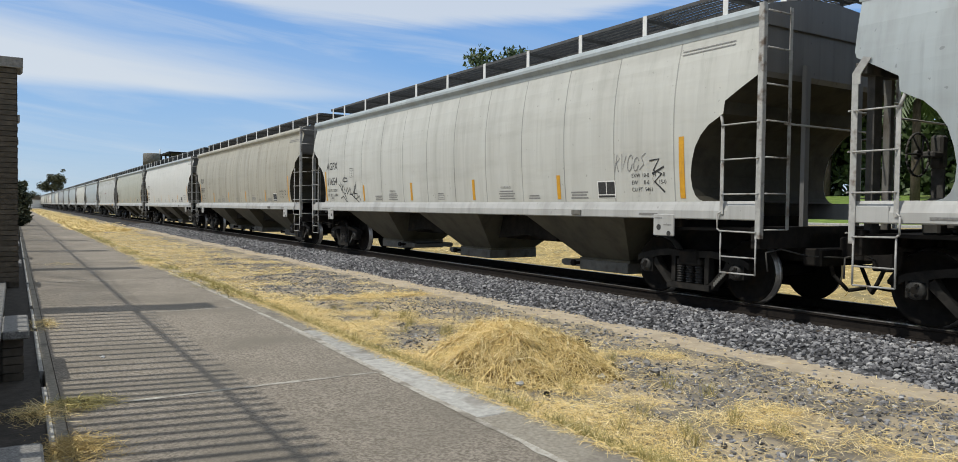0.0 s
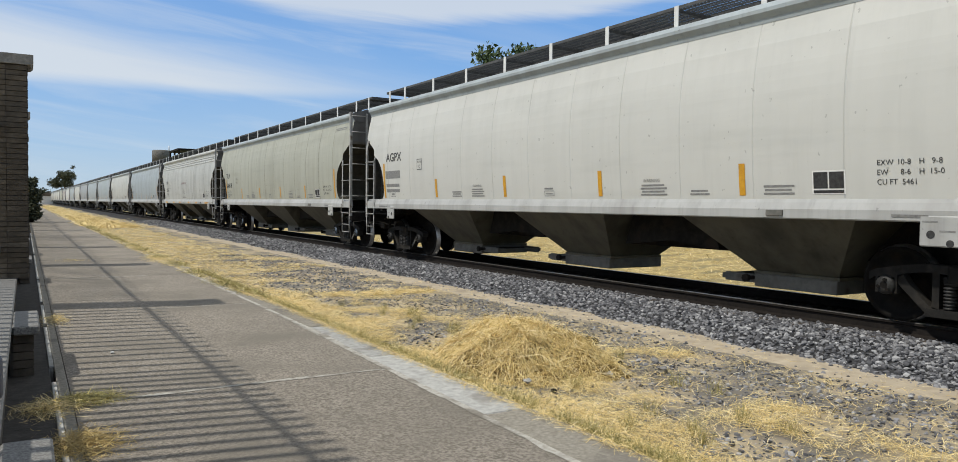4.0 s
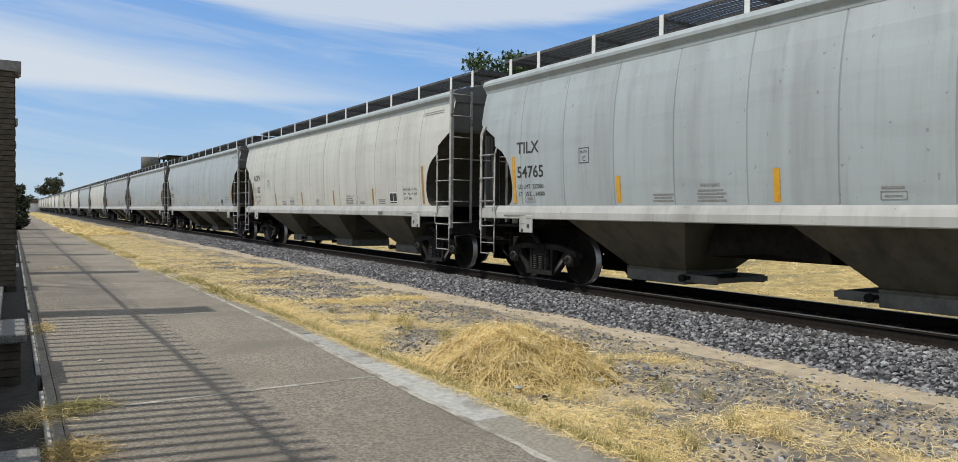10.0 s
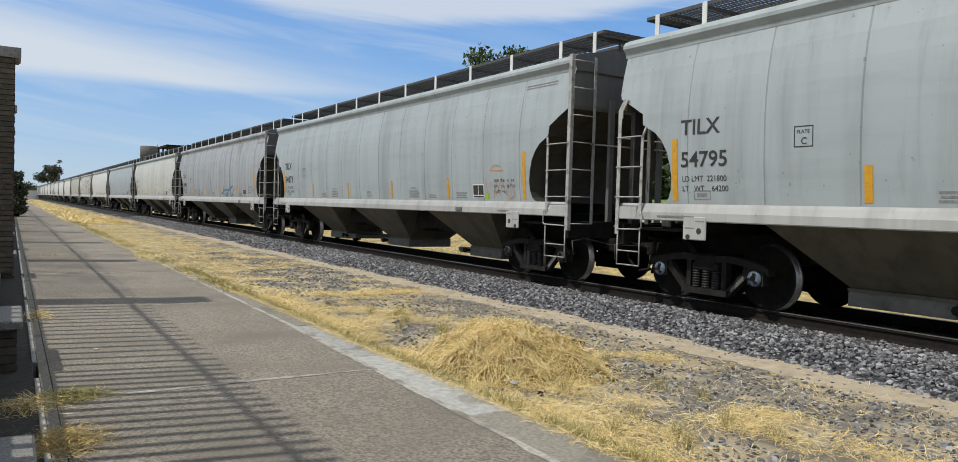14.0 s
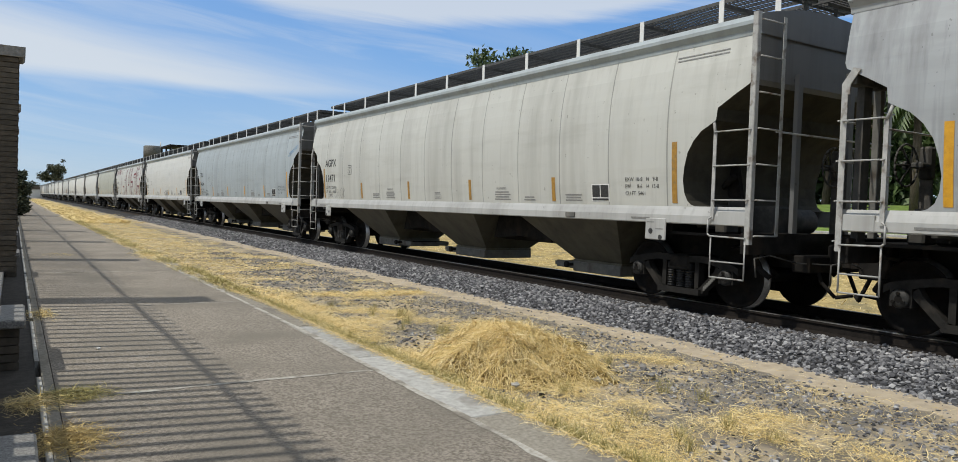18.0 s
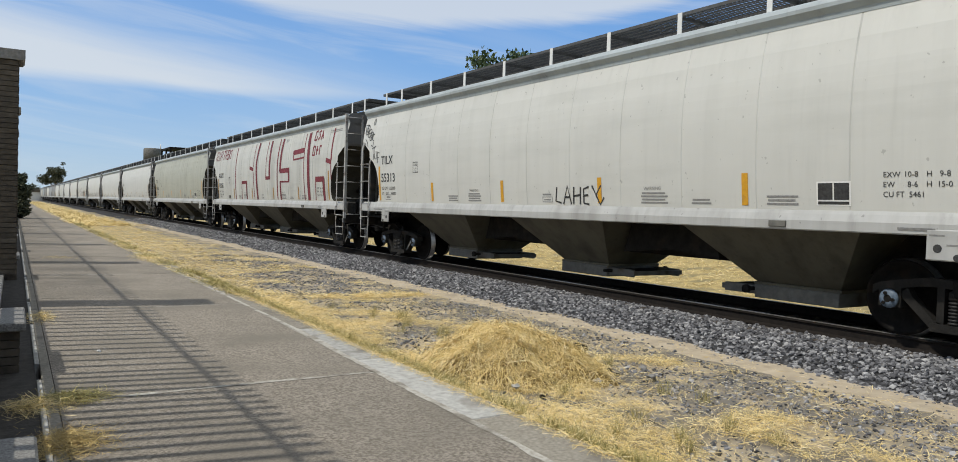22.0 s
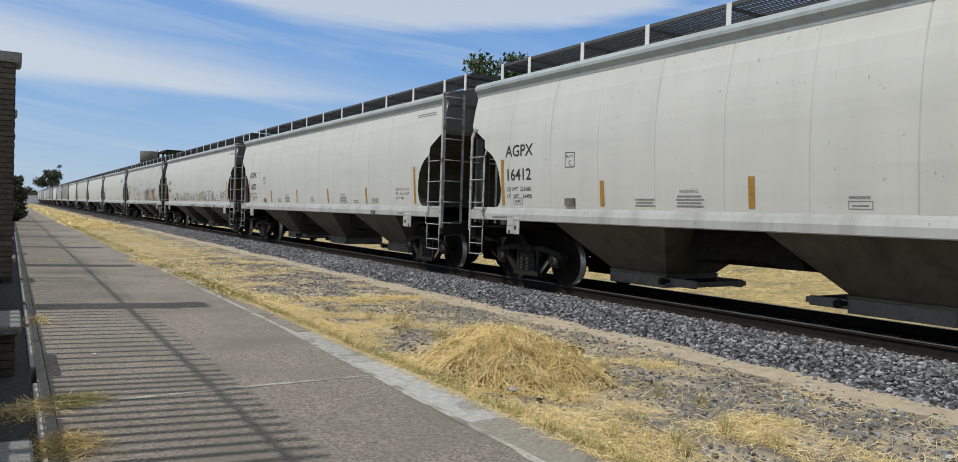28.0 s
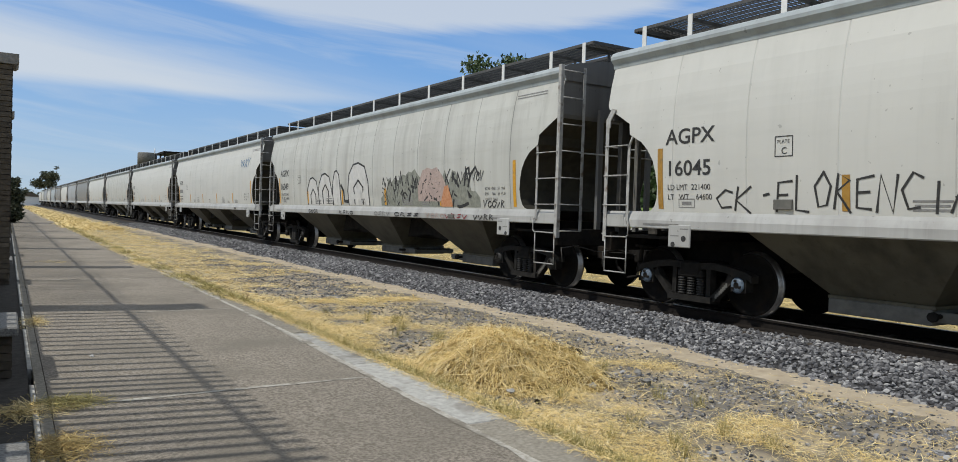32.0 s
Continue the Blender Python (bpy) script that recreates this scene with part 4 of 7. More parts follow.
for sx in (-1, 1):
    bm = bmesh.new()
    rows = [[bm.verts.new((TRACK_X + sx * 0.753 + u, y, RAIL_Z + v)) for u, v in RAIL_SEC] for y in (-120, 0, 30, 100, 900)]
    n = len(RAIL_SEC)
    for a, b in zip(rows, rows[1:]):
        for k in range(n):
            f = bm.faces.new((a[k], a[(k + 1) % n], b[(k + 1) % n], b[k]))
            f.material_index = 1 if k in (6, 7, 8) else 0
    bmesh.ops.recalc_face_normals(bm, faces=bm.faces)
    part("rail", bm, [RAIL, RAIL_TOP], track)
bm = bmesh.new()
add_box(bm, -1.28, 1.28, -0.11, 0.11, -0.12, 0.03, 0.01)
first = part("tie", bm, TIE, track)
first.location = (TRACK_X, -6, 0)
for k in range(1, 160):
    t = new("tie", first.data)
    t.parent, t.location = track, (TRACK_X + 0.02 * math.sin(k * 7.1), -6 + 0.53 * k, 0)


def stones(name, n, place, size, material, label, seed, flat=0.7):
    """Broken stones as small uneven polyhedra, joined."""
    g = np.random.default_rng(seed)
    bm = bmesh.new()
    bmesh.ops.create_icosphere(bm, subdivisions=1, radius=1.0)
    base = np.array([v.co[:] for v in bm.verts])
    tri = np.array([[v.index for v in f.verts] for f in bm.faces])
    bm.free()
    base = base[:12] if len(base) > 12 else base
    m = len(base)
    pos = place(g, n)
    r = size(g, n, pos)
    shape = base[None] * (1 + g.uniform(-0.42, 0.25, (n, m, 1)))
    shape *= g.uniform(0.6, 1.25, (n, 1, 3)) * np.array([1, 1, flat])
    ang = g.uniform(0, 2 * np.pi, n)
    c, s = np.cos(ang), np.sin(ang)
    tilt = g.uniform(-0.7, 0.7, n)
    ct, st = np.cos(tilt), np.sin(tilt)
    x, y, z = shape[..., 0], shape[..., 1], shape[..., 2]
    y, z = y * ct[:, None] - z * st[:, None], y * st[:, None] + z * ct[:, None]
    x, y = x * c[:, None] - y * s[:, None], x * s[:, None] + y * c[:, None]
    v = np.stack([x, y, z], -1) * r[:, None, None] + pos[:, None, :]
    f = tri[None] + (np.arange(n) * m)[:, None, None]
    me = bpy.data.meshes.new(name)
    me.from_pydata(v.reshape(-1, 3).tolist(), [], f.reshape(-1, 3).tolist())
    me.materials.append(material)
    ob = new(name, me)
    tagged(ob, label, "stones", kind="stuff")
    return ob


SX, SZ = [p[0] for p in sec], [p[1] for p in sec]


def near_bed(g, n):
    y = 2.0 + 20 * g.random(n) ** 1.35
    x = 7.25 + 1.8 * g.random(n) ** 0.88 + 0.08 * np.sin(y * 1.7) * (g.random(n) < 0.5)
    return np.stack([x, y, np.interp(x, SX, SZ) + g.uniform(-0.012, 0.02, n)], -1)


def mid_bed(g, n):
    y = 20 + 45 * g.random(n) ** 1.5
    x = g.uniform(7.2, 9.05, n)
    return np.stack([x, y, np.interp(x, SX, SZ) + g.uniform(-0.01, 0.02, n)], -1)


def inner_bed(g, n):
    y = g.uniform(0, 26, n)
    x = g.uniform(9.05, 12.0, n)
    return np.stack([x, y, np.interp(x, SX, SZ) + g.uniform(-0.02, 0.01, n)], -1)


stones("ballast_stones", 21000, near_bed, lambda g, n, p: g.uniform(0.020, 0.041, n), STONE, "sharp grey crushed ballast stones", 3)
stones("ballast_stones", 9000, mid_bed, lambda g, n, p: g.uniform(0.036, 0.06, n), STONE, "sharp grey crushed ballast stones", 4)
stones("ballast_stones", 4500, inner_bed, lambda g, n, p: g.uniform(0.03, 0.055, n), SHADED_STONE, "ballast between and beyond the rails, darkened for the train's shade", 5)


def patch(x, y, s=0.8, k=0.0):
    return noise.noise((x * s + k, y * s * 0.7 - k, 1.7)) + 0.5 * noise.noise((x * s * 2.7, y * s * 2.1 + k, 4.2))


def verge_gravel(g, n):
    out = []
    while len(out) < n:
        x, y = g.uniform(3.6, 7.5), 2.2 + 22 * g.random() ** 1.4
        if x > 6.8 + 0.2 * noise.noise((2.0, y * 0.7, 5.0)) and g.random() < 0.8:
            continue
        if patch(x, y) < 0.12 + 0.25 * (x - 5.6) / 2 or g.random() < 0.12:
            out.append((x, y, verge_height(x, y) + 0.004))
    return np.array(out)


stones("verge_gravel", 15000, verge_gravel, lambda g, n, p: 0.007 + 0.026 * g.random(n) ** 2.6, STONE, "loose grey gravel on the verge", 8)


# ---- straw ----
def strands(name, roots, dirs, lengths, width, material, label, seed, droop=0.5, category="straw"):
    """Thin bent blades of straw, three spans each, joined."""
    g = np.random.default_rng(seed)
    n = len(roots)
    side = np.cross(dirs, np.array([0, 0, 1.0])) + 1e-4
    side /= np.linalg.norm(side, axis=1)[:, None]
    side = side * np.cos(g.uniform(-1.2, 1.2, n))[:, None] + np.array([0, 0, 1.0]) * g.uniform(-0.5, 0.5, n)[:, None]
    bend = g.normal(0, 0.22, (n, 3)) * lengths[:, None]
    v = []
    for t in (0.0, 0.5, 1.0):
        p = roots + dirs * (lengths * t)[:, None] + bend * (t * (1 - t) * 2)
        p[:, 2] -= droop * lengths * t * t * 0.4
        w = width * (1 - 0.6 * t)
        v += [p - side * w[:, None], p + side * w[:, None]]
    v = np.stack(v, 1)
    q = np.array([[0, 1, 3, 2], [2, 3, 5, 4]])
    f = q[None] + (np.arange(n) * 6)[:, None, None]
    me = bpy.data.meshes.new(name)
    me.from_pydata(v.reshape(-1, 3).tolist(), [], f.reshape(-1, 4).tolist())
    me.materials.append(material)
    ob = new(name, me)
    tagged(ob, label, category, kind="stuff")
    return ob


def flat_dirs(g, n, up=0.15):
    a = g.uniform(0, 2 * np.pi, n)
    d = np.stack([np.cos(a), np.sin(a), g.normal(up, 0.18, n)], -1)
    return d / np.linalg.norm(d, axis=1)[:, None]


def verge_straw(n, seed, y0, span, power):
    g = np.random.default_rng(seed)
    out = []
    while len(out) < n:
        y = y0 + span * g.random() ** power
        x = g.uniform(3.20 - 0.28 * min(1, max(0, (y - 11) / 8)), 7.3)
        cover = patch(x, y) + 0.9 * max(0, (4.5 - x)) - 0.36 * max(0, x - 5.7) + 0.45 * max(0, min(1, (y - 9) / 10)) * (x < 6.0)
        cover -= 1.2 * max(0.0, x - 6.75)
        if cover > 0.05 + 0.35 * g.random() or g.random() < (0.07 if x < 6.8 else 0.02):
            out.append((x, y, max(verge_height(x, y) + 0.015 + 0.03 * g.random() + 0.05 * max(0, 3.9 - x), -0.12 if x > 3.30 else 0.01)))
    return np.array(out), g


r, g = verge_straw(70000, 11, 2.0, 11, 1.15)
strands("verge_straw", r, flat_dirs(g, len(r)), g.uniform(0.04, 0.17, len(r)), g.uniform(0.0013, 0.0029, len(r)), STRAW, "dry mown straw scattered over the verge", 12)
r, g = verge_straw(34000, 13, 12.5, 42, 1.3)
strands("verge_straw", r, flat_dirs(g, len(r), 0.07), g.uniform(0.08, 0.22, len(r)), g.uniform(0.003, 0.007, len(r)), STRAW, "dry mown straw scattered over the verge", 14)

r, g = verge_straw(15000, 15, 50, 190, 1.5)
strands("verge_straw", r, flat_dirs(g, len(r), 0.25), g.uniform(0.3, 0.7, len(r)), g.uniform(0.015, 0.03, len(r)), STRAW, "dry mown straw scattered over the verge", 16)


MOUND = (4.50, 6.52)


def mound_height(x, y):
    dx, dy = (x - MOUND[0]) / 0.76, (y - MOUND[1]) / 0.95
    ang = math.atan2(dy, dx)
    rr = math.hypot(dx, dy) * (1 + 0.12 * math.sin(3 * ang + 0.8) + 0.06 * math.sin(7 * ang))
    if rr >= 1.25:
        return -0.13
    h = 0.50 * max(0.0, 1 - rr / 1.25) ** 0.85 * (1 - 0.25 * math.exp(-rr * 5))
    lump = 0.085 * noise.noise((x * 3.4, y * 3.4, 0)) + 0.05 * noise.noise((x * 7.5, y * 7.5, 3)) + 0.02 * noise.noise((x * 17, y * 17, 5))
    return -0.14 + h + min(1.0, 5 * h) * lump


mx, my = np.linspace(3.55, 5.8, 50), np.linspace(5.3, 7.9, 50)
heap = empty("straw_heap", Matrix.Translation((MOUND[0], MOUND[1], -0.13)))
tagged(heap, "heap of dry yellow raked straw on the verge", "straw heap")
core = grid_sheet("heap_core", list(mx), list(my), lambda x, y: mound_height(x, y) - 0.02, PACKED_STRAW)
core.parent, core.matrix_parent_inverse = heap, heap.matrix_world.inverted()
g = np.random.default_rng(21)
pts, ds = [], []
while len(pts) < 20000:
    x, y = g.normal(MOUND[0], 0.50), g.normal(MOUND[1], 0.58)
    h = mound_height(x, y)
    if h < -0.125 and g.random() < 0.35:
        continue
    gx, gy = mound_height(x + 0.03, y) - h, mound_height(x, y + 0.03) - h
    a = g.uniform(0, 2 * math.pi)
    d = Vector((math.cos(a), math.sin(a), 0))
    d.z = (gx * d.x + gy * d.y) / 0.03 * 0.85 + g.normal(0.05, 0.16)
    pts.append((x, y, h + g.uniform(-0.01, 0.03)))
    ds.append(d.normalized()[:])
pts_a, ds_a = np.array(pts), np.array(ds)
# shading of the clumps is put into colour: noise patches take the darker straw
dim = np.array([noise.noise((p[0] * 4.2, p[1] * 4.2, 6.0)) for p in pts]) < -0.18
sh = strands("heap_shadow_straw", pts_a[dim] - (0, 0, 0.008), ds_a[dim], g.uniform(0.08, 0.25, dim.sum()), g.uniform(0.002, 0.004, dim.sum()), DARK_STRAW, "straw stalks in a darker tone standing for shaded clumps", 25, 0.35)
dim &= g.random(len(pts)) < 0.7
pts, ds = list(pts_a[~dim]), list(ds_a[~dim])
long_p, long_d = [], []
while len(long_p) < 2400:
    x, y = g.normal(MOUND[0], 0.44), g.normal(MOUND[1], 0.5)
    h = mound_height(x, y)
    if h < -0.08:
        continue
    gx, gy = mound_height(x + 0.05, y) - h, mound_height(x, y + 0.05) - h
    d = Vector((-gx, -gy, 0)).normalized() + Vector((g.normal(0, 0.8), g.normal(0, 0.8), 0))
    d.normalize()
    d.z = (gx * d.x + gy * d.y) / 0.05 * 0.9 + g.normal(0.10, 0.12)
    long_p.append((x, y, h + g.uniform(0.0, 0.035)))
    long_d.append(d.normalized()[:])
ls = strands("heap_long_straw", np.array(long_p), np.array(long_d), g.uniform(0.25, 0.5, 2400), g.uniform(0.0020, 0.0040, 2400), STRAW, "long straw stalks", 27, 0.6)
for o in (sh, ls):
    for key in ("category", "label"):
        del o[key]
    o.parent, o.matrix_parent_inverse = heap, heap.matrix_world.inverted()
straw = strands("heap_straw", np.array(pts), np.array(ds), g.uniform(0.10, 0.28, len(pts)), g.uniform(0.0016, 0.0033, len(pts)), STRAW, "loose yellow straw stalks", 22, 0.35)
for key in ("category", "label"):
    del straw[key]
straw.parent, straw.matrix_parent_inverse = heap, heap.matrix_world.inverted()

# wilted tufts along the kerb and on the path
g = np.random.default_rng(31)
pts = []
for k in range(16000):
    y = 2.4 + 15 * g.random() ** 1.4
    clump = noise.noise((0, y * 2.3, 2)) + 0.4 * noise.noise((5, y * 7, 2))
    if clump > -0.40 + 0.3 * g.random():
        pts.append((3.31 + abs(g.normal(0, 0.07 + 0.08 * max(0.0, clump))), y, -0.12 + 0.02 * g.random()))
for k in range(26):
    cx, cy = g.uniform(3.7, 5.6), 2.6 + 9 * g.random()
    for j in range(60):
        pts.append((cx + g.normal(0, 0.03), cy + g.normal(0, 0.03), -0.13))
pts = np.array(pts)
strands("kerb_grass", pts, flat_dirs(g, len(pts), 2.2), g.uniform(0.12, 0.23, len(pts)), g.uniform(0.0014, 0.0028, len(pts)), GREEN_STRAW, "half-dry grass tufts along the kerb", 32, category="grass")


def pile(name, cx, cy, rx, ry, n, seed, z=0.0, top=0.05, mat=None):
    g = np.random.default_rng(seed)
    x, y = g.normal(cx, rx, n), g.normal(cy, ry, n)
    q = np.exp(-((x - cx) / rx) ** 2 / 2 - ((y - cy) / ry) ** 2 / 2)
    p = np.stack([x, y, z + 0.006 + top * q * g.random(n)], -1)
    strands(name, p, flat_dirs(g, n, 0.12), g.uniform(0.06, 0.17, n), g.uniform(0.0016, 0.0030, n), mat or STRAW, "small tuft of dry straw on the path", seed + 1)


pile("path_straw", 0.40, 6.45, 0.13, 0.10, 1100, 41, top=0.05, mat=GREEN_STRAW)
pile("path_straw", 0.16, 6.3, 0.12, 0.14, 600, 43)
pile("path_straw", 0.31, 5.27, 0.10, 0.16, 1300, 45, top=0.05, mat=DARK_STRAW)
pile("path_straw", 0.32, 10.95, 0.07, 0.25, 420, 47)
pile("path_straw", 3.0, 21.3, 0.16, 0.7, 1500, 91, top=0.05)
pile("path_straw", 3.1, 27.0, 0.12, 1.2, 900, 93, top=0.05)
pile("path_straw", 0.95, 21.5, 0.2, 0.2, 150, 49)

g = np.random.default_rng(61)
fx, fy = g.uniform(12.6, 25, 18000), g.uniform(-2, 34, 18000)
fz = np.array([rise(a) + 0.03 + bumpy(a, b, 0.05, 0.7) for a, b in zip(fx, fy)]) + 0.05 * g.random(18000)
strands("far_straw", np.stack([fx, fy, fz], -1), flat_dirs(g, 18000, 0.3), g.uniform(0.15, 0.4, 18000), g.uniform(0.004, 0.009, 18000), STRAW, "dry mown straw on the far slope", 62)

# stray stones
for nm, x, y, z, rad, sd in (("dark_clod", 5.75, 6.83, -0.06, 0.09, 51), ("pale_stone", 3.94, 5.57, -0.06, 0.04, 52), ("pale_stone", 4.84, 5.48, -0.09, 0.05, 53),
                             ("dark_clod", 3.97, 5.21, -0.08, 0.03, 54), ("white_pebble", 0.74, 8.33, 0.012, 0.02, 55), ("dark_clod", 5.35, 5.88, -0.10, 0.038, 56),
                             ("dark_clod", 5.27, 5.67, -0.10, 0.036, 57), ("grey_stone", 5.68, 6.54, -0.10, 0.05, 58), ("grey_stone", 5.79, 5.82, -0.10, 0.045, 59),
                             ("grey_stone", 5.52, 5.43, -0.10, 0.06, 60), ("grey_stone", 3.61, 5.99, -0.09, 0.035, 62), ("grey_stone", 5.05, 5.50, -0.10, 0.05, 63)):
    g = random.Random(sd)
    bm = bmesh.new()
    bmesh.ops.create_icosphere(bm, subdivisions=2, radius=rad)
    for v in bm.verts:
        v.co *= g.uniform(0.6, 1.2)
        v.co.z *= 0.7
    o = part(nm, bm, {"dark_clod": BLACK_STEEL, "pale_stone": KERB, "grey_stone": CONCRETE, "white_pebble": DECAL_WHITE}[nm], None)
    o.location = (x, y, z)
    tagged(o, {"dark_clod": "dark clod lying by the straw", "pale_stone": "pale rounded stone lying in straw", "grey_stone": "grey stone lying on the gravel verge", "white_pebble": "white pebble on the concrete path"}[nm], "stone")

# ---- footpath ----
PATH_L, KERB_R = 0.30, 3.29
path = empty("footpath")
tagged(path, "grey concrete footpath of cast slabs with a kerb", "footpath", kind="structure")


def path_edge(y):
    """The seam between slabs and kerb: the kerb is wider towards the near end."""
    return float(np.interp(y, [-4, 1.2, 6.39, 9.0, 11.6], [2.74, 2.77, 2.88, 2.97, 2.99]))


g = np.random.default_rng(35)
pts = []
for k in range(9000):
    y = 12 + 45 * g.random() ** 1.2
    clump = noise.noise((3, y * 0.8, 2)) + 0.6 * noise.noise((5, y * 2.6, 2))
    if clump > -0.1 + 0.3 * g.random():
        pts.append((3.22 - 0.10 * min(1, (y - 12) / 10) + g.normal(0, 0.08 + 0.14 * max(0, clump)), y, 0.0))
pts = np.array(pts)
strands("kerb_grass", pts, flat_dirs(g, len(pts), 0.8), g.uniform(0.08, 0.24, len(pts)), g.uniform(0.003, 0.007, len(pts)), GREEN_STRAW, "half-dry grass creeping over the path edge", 36, category="grass")
JOINTS = [-4.0, 1.2, 6.39, 11.6, 16.8, 22.0, 27.2, 32.4, 38, 44, 50, 58, 68, 80, 95, 115, 140, 180, 240]
for a, b in zip(JOINTS, JOINTS[1:]):
    bm = bmesh.new()
    add_prism(bm, [(PATH_L, a + 0.028), (path_edge(a), a + 0.028), (path_edge(b), b - 0.028), (PATH_L, b - 0.028)], -0.25, 0.0, "z")
    part("slab", bm, SLAB, path)
bm = bmesh.new()
PALE_MORTAR = surface("pale_mortar", (0.30, 0.28, 0.24), (0.47, 0.45, 0.40), 30, 1.0, 0, 0.3, 80, spots=(0.19, 0.17, 0.14), spot_scale=5, spot_span=(0.47, 0.66))
add_prism(bm, [(PATH_L + 0.01, -4)] + [(path_edge(y) + 0.04, y) for y in (-4, 1.2, 6.39, 9.0, 11.6, 240)] + [(PATH_L + 0.01, 240)], -0.26, -0.003, "z")
part("joint_fill", bm, PALE_MORTAR, path)
for name_, along, lo, hi in (("kerb_mortar", "y", 2.0, 34.0), ("joint_mortar", "x", 0.4, 2.86), ("joint_mortar", "x", 0.4, 2.2)):
    sv, sf = [], []
    base = 6.39 if hi > 2.5 else 16.8
    steps = np.arange(lo, hi, 0.06 if along == "y" else 0.04)
    for j, q in enumerate(steps):
        wob = 0.022 * noise.noise((q * 1.3, base, 0.0)) + 0.012 * noise.noise((q * 6.0, base, 4.0))
        wide = 0.030 + 0.030 * abs(noise.noise((q * 2.1, base, 8.0))) + 0.016 * noise.noise((q * 11.0, base, 2.0))
        for e in (-1, 1):
            a = (path_edge(q) + 0.018 if along == "y" else base) + wob + e * wide * (1.0 if along == "y" else 0.75)
            sv.append((a, q, 0.0035) if along == "y" else (q, a, 0.0035))
        if j:
            sf.append((2 * j - 2, 2 * j - 1, 2 * j + 1, 2 * j) if along == "y" else (2 * j - 1, 2 * j - 2, 2 * j, 2 * j + 1))
    raw(name_, sv, sf, PALE_MORTAR, path)
KERB_ENDS = [-4.0, -1.6, 0.6, 2.6, 4.62, 6.95, 9.0, 12.6, 15.2, 18.0, 20.9, 23.7, 27, 31, 35, 40, 48, 58, 70, 90, 120]
for k, (a, b) in enumerate(zip(KERB_ENDS, KERB_ENDS[1:])):
    bm = bmesh.new()
    right = KERB_R - (0.10 if a > 23 else 0.0)
    add_prism(bm, [(path_edge(a) + 0.037, a + 0.006), (right, a + 0.006), (right, b - 0.006), (path_edge(b) + 0.037, b - 0.006)], -0.3, 0.004 + 0.004 * math.sin(k * 2.3), "z")
    bmesh.ops.bevel(bm, geom=list(bm.edges), offset=0.012, segments=1, affect="EDGES", profile=0.5)
    part("kerb_stone", bm, KERB if k in (4, 5) else KERB_WORN, path)
bm = bmesh.new()
add_box(bm, 0.215, PATH_L - 0.006, -4, 120, -0.2, 0.004, 0.006)
part("edge_strip", bm, KERB_WORN, path)
for k, (a, b) in enumerate(((2.0, 5.1), (5.35, 6.25), (6.6, 7.2), (7.9, 10.4), (10.7, 12.6), (13.0, 16.5), (16.8, 24.0), (24.5, 40.0))):
    bm = bmesh.new()
    add_box(bm, 0.175, 0.213, a, b, -0.2, 0.010, 0.004)
    part("pale_edging", bm, KERB, path)
bm = bmesh.new()
add_box(bm, -1.2, 0.174, -6, 120, -0.3, -0.004)
tagged(part("inner_strip", bm, SOIL_SHADED, None), "dark soil strip beside the fence, darkened for the plinth's shade", "pavement", kind="structure")

# ---- fence, pillars and benches ----
PLINTH_X = -0.11
bm = bmesh.new()
add_box(bm, -0.50, PLINTH_X - 0.03, 2.75, 110, -0.3, 0.40)
plinth = part("plinth", bm, MORTAR, None)
tagged(plinth, "low brick plinth wall under the fence", "wall", kind="structure")
bm = bmesh.new()
add_box(bm, -0.53, PLINTH_X, 2.72, 110, 0.40, 0.45, 0.01)
part("coping", bm, BENCH_TOP, plinth)
PILLARS = [-3.5, 12.2, 20.05, 27.9, 35.75, 43.6, 51.45, 59.3, 67.15, 75, 82.85, 90.7]


def build_pillar(y0):
    p = empty("fence_pillar", Matrix.Translation((-0.22, y0 + 0.28, 0)))
    bm = bmesh.new()
    add_box(bm, -0.23, 0.23, -0.27, 0.27, 0.452, 3.42)
    part("core", bm, MORTAR, p)
    bm = bmesh.new()
    add_prism(bm, [(-0.30, 3.42), (0.30, 3.42), (0.33, 3.45), (0.33, 3.56), (-0.33, 3.56), (-0.33, 3.45)], -0.34, 0.34, "y")
    part("cap", bm, CONCRETE, p, "dark weathered stone cap")
    me = None
    for c in range(41):
        z = 0.456 + c * 0.0722
        for k in range(2):
            for sx, sy in ((1, 0), (0, -1), (0, 1)):
                if sx:
                    dims = (0.225, 0.258, -0.27 + k * 0.27 + 0.004, k * 0.27 - 0.004)
                elif sy < 0:
                    dims = (-0.25 + k * 0.25 + 0.004, k * 0.25 - 0.004, -0.30, -0.265)
                else:
                    continue
                bm = bmesh.new()
                j = 0.004 * math.sin(c * 3.3 + k * 1.7)
                add_box(bm, dims[0], dims[1] + j * bool(sx), dims[2] - j * (not sx), dims[3], z, z + 0.063)
                part("brick", bm, BRICK, p)
    return p


pillar = build_pillar(PILLARS[1])
tagged(pillar, "tall brick fence pillar with a stone cap", "pillar", "brick pillars of the fence")
for y0 in PILLARS[2:6]:
    copy_thing(pillar, Matrix.Translation((-0.22, y0 + 0.28, 0)))
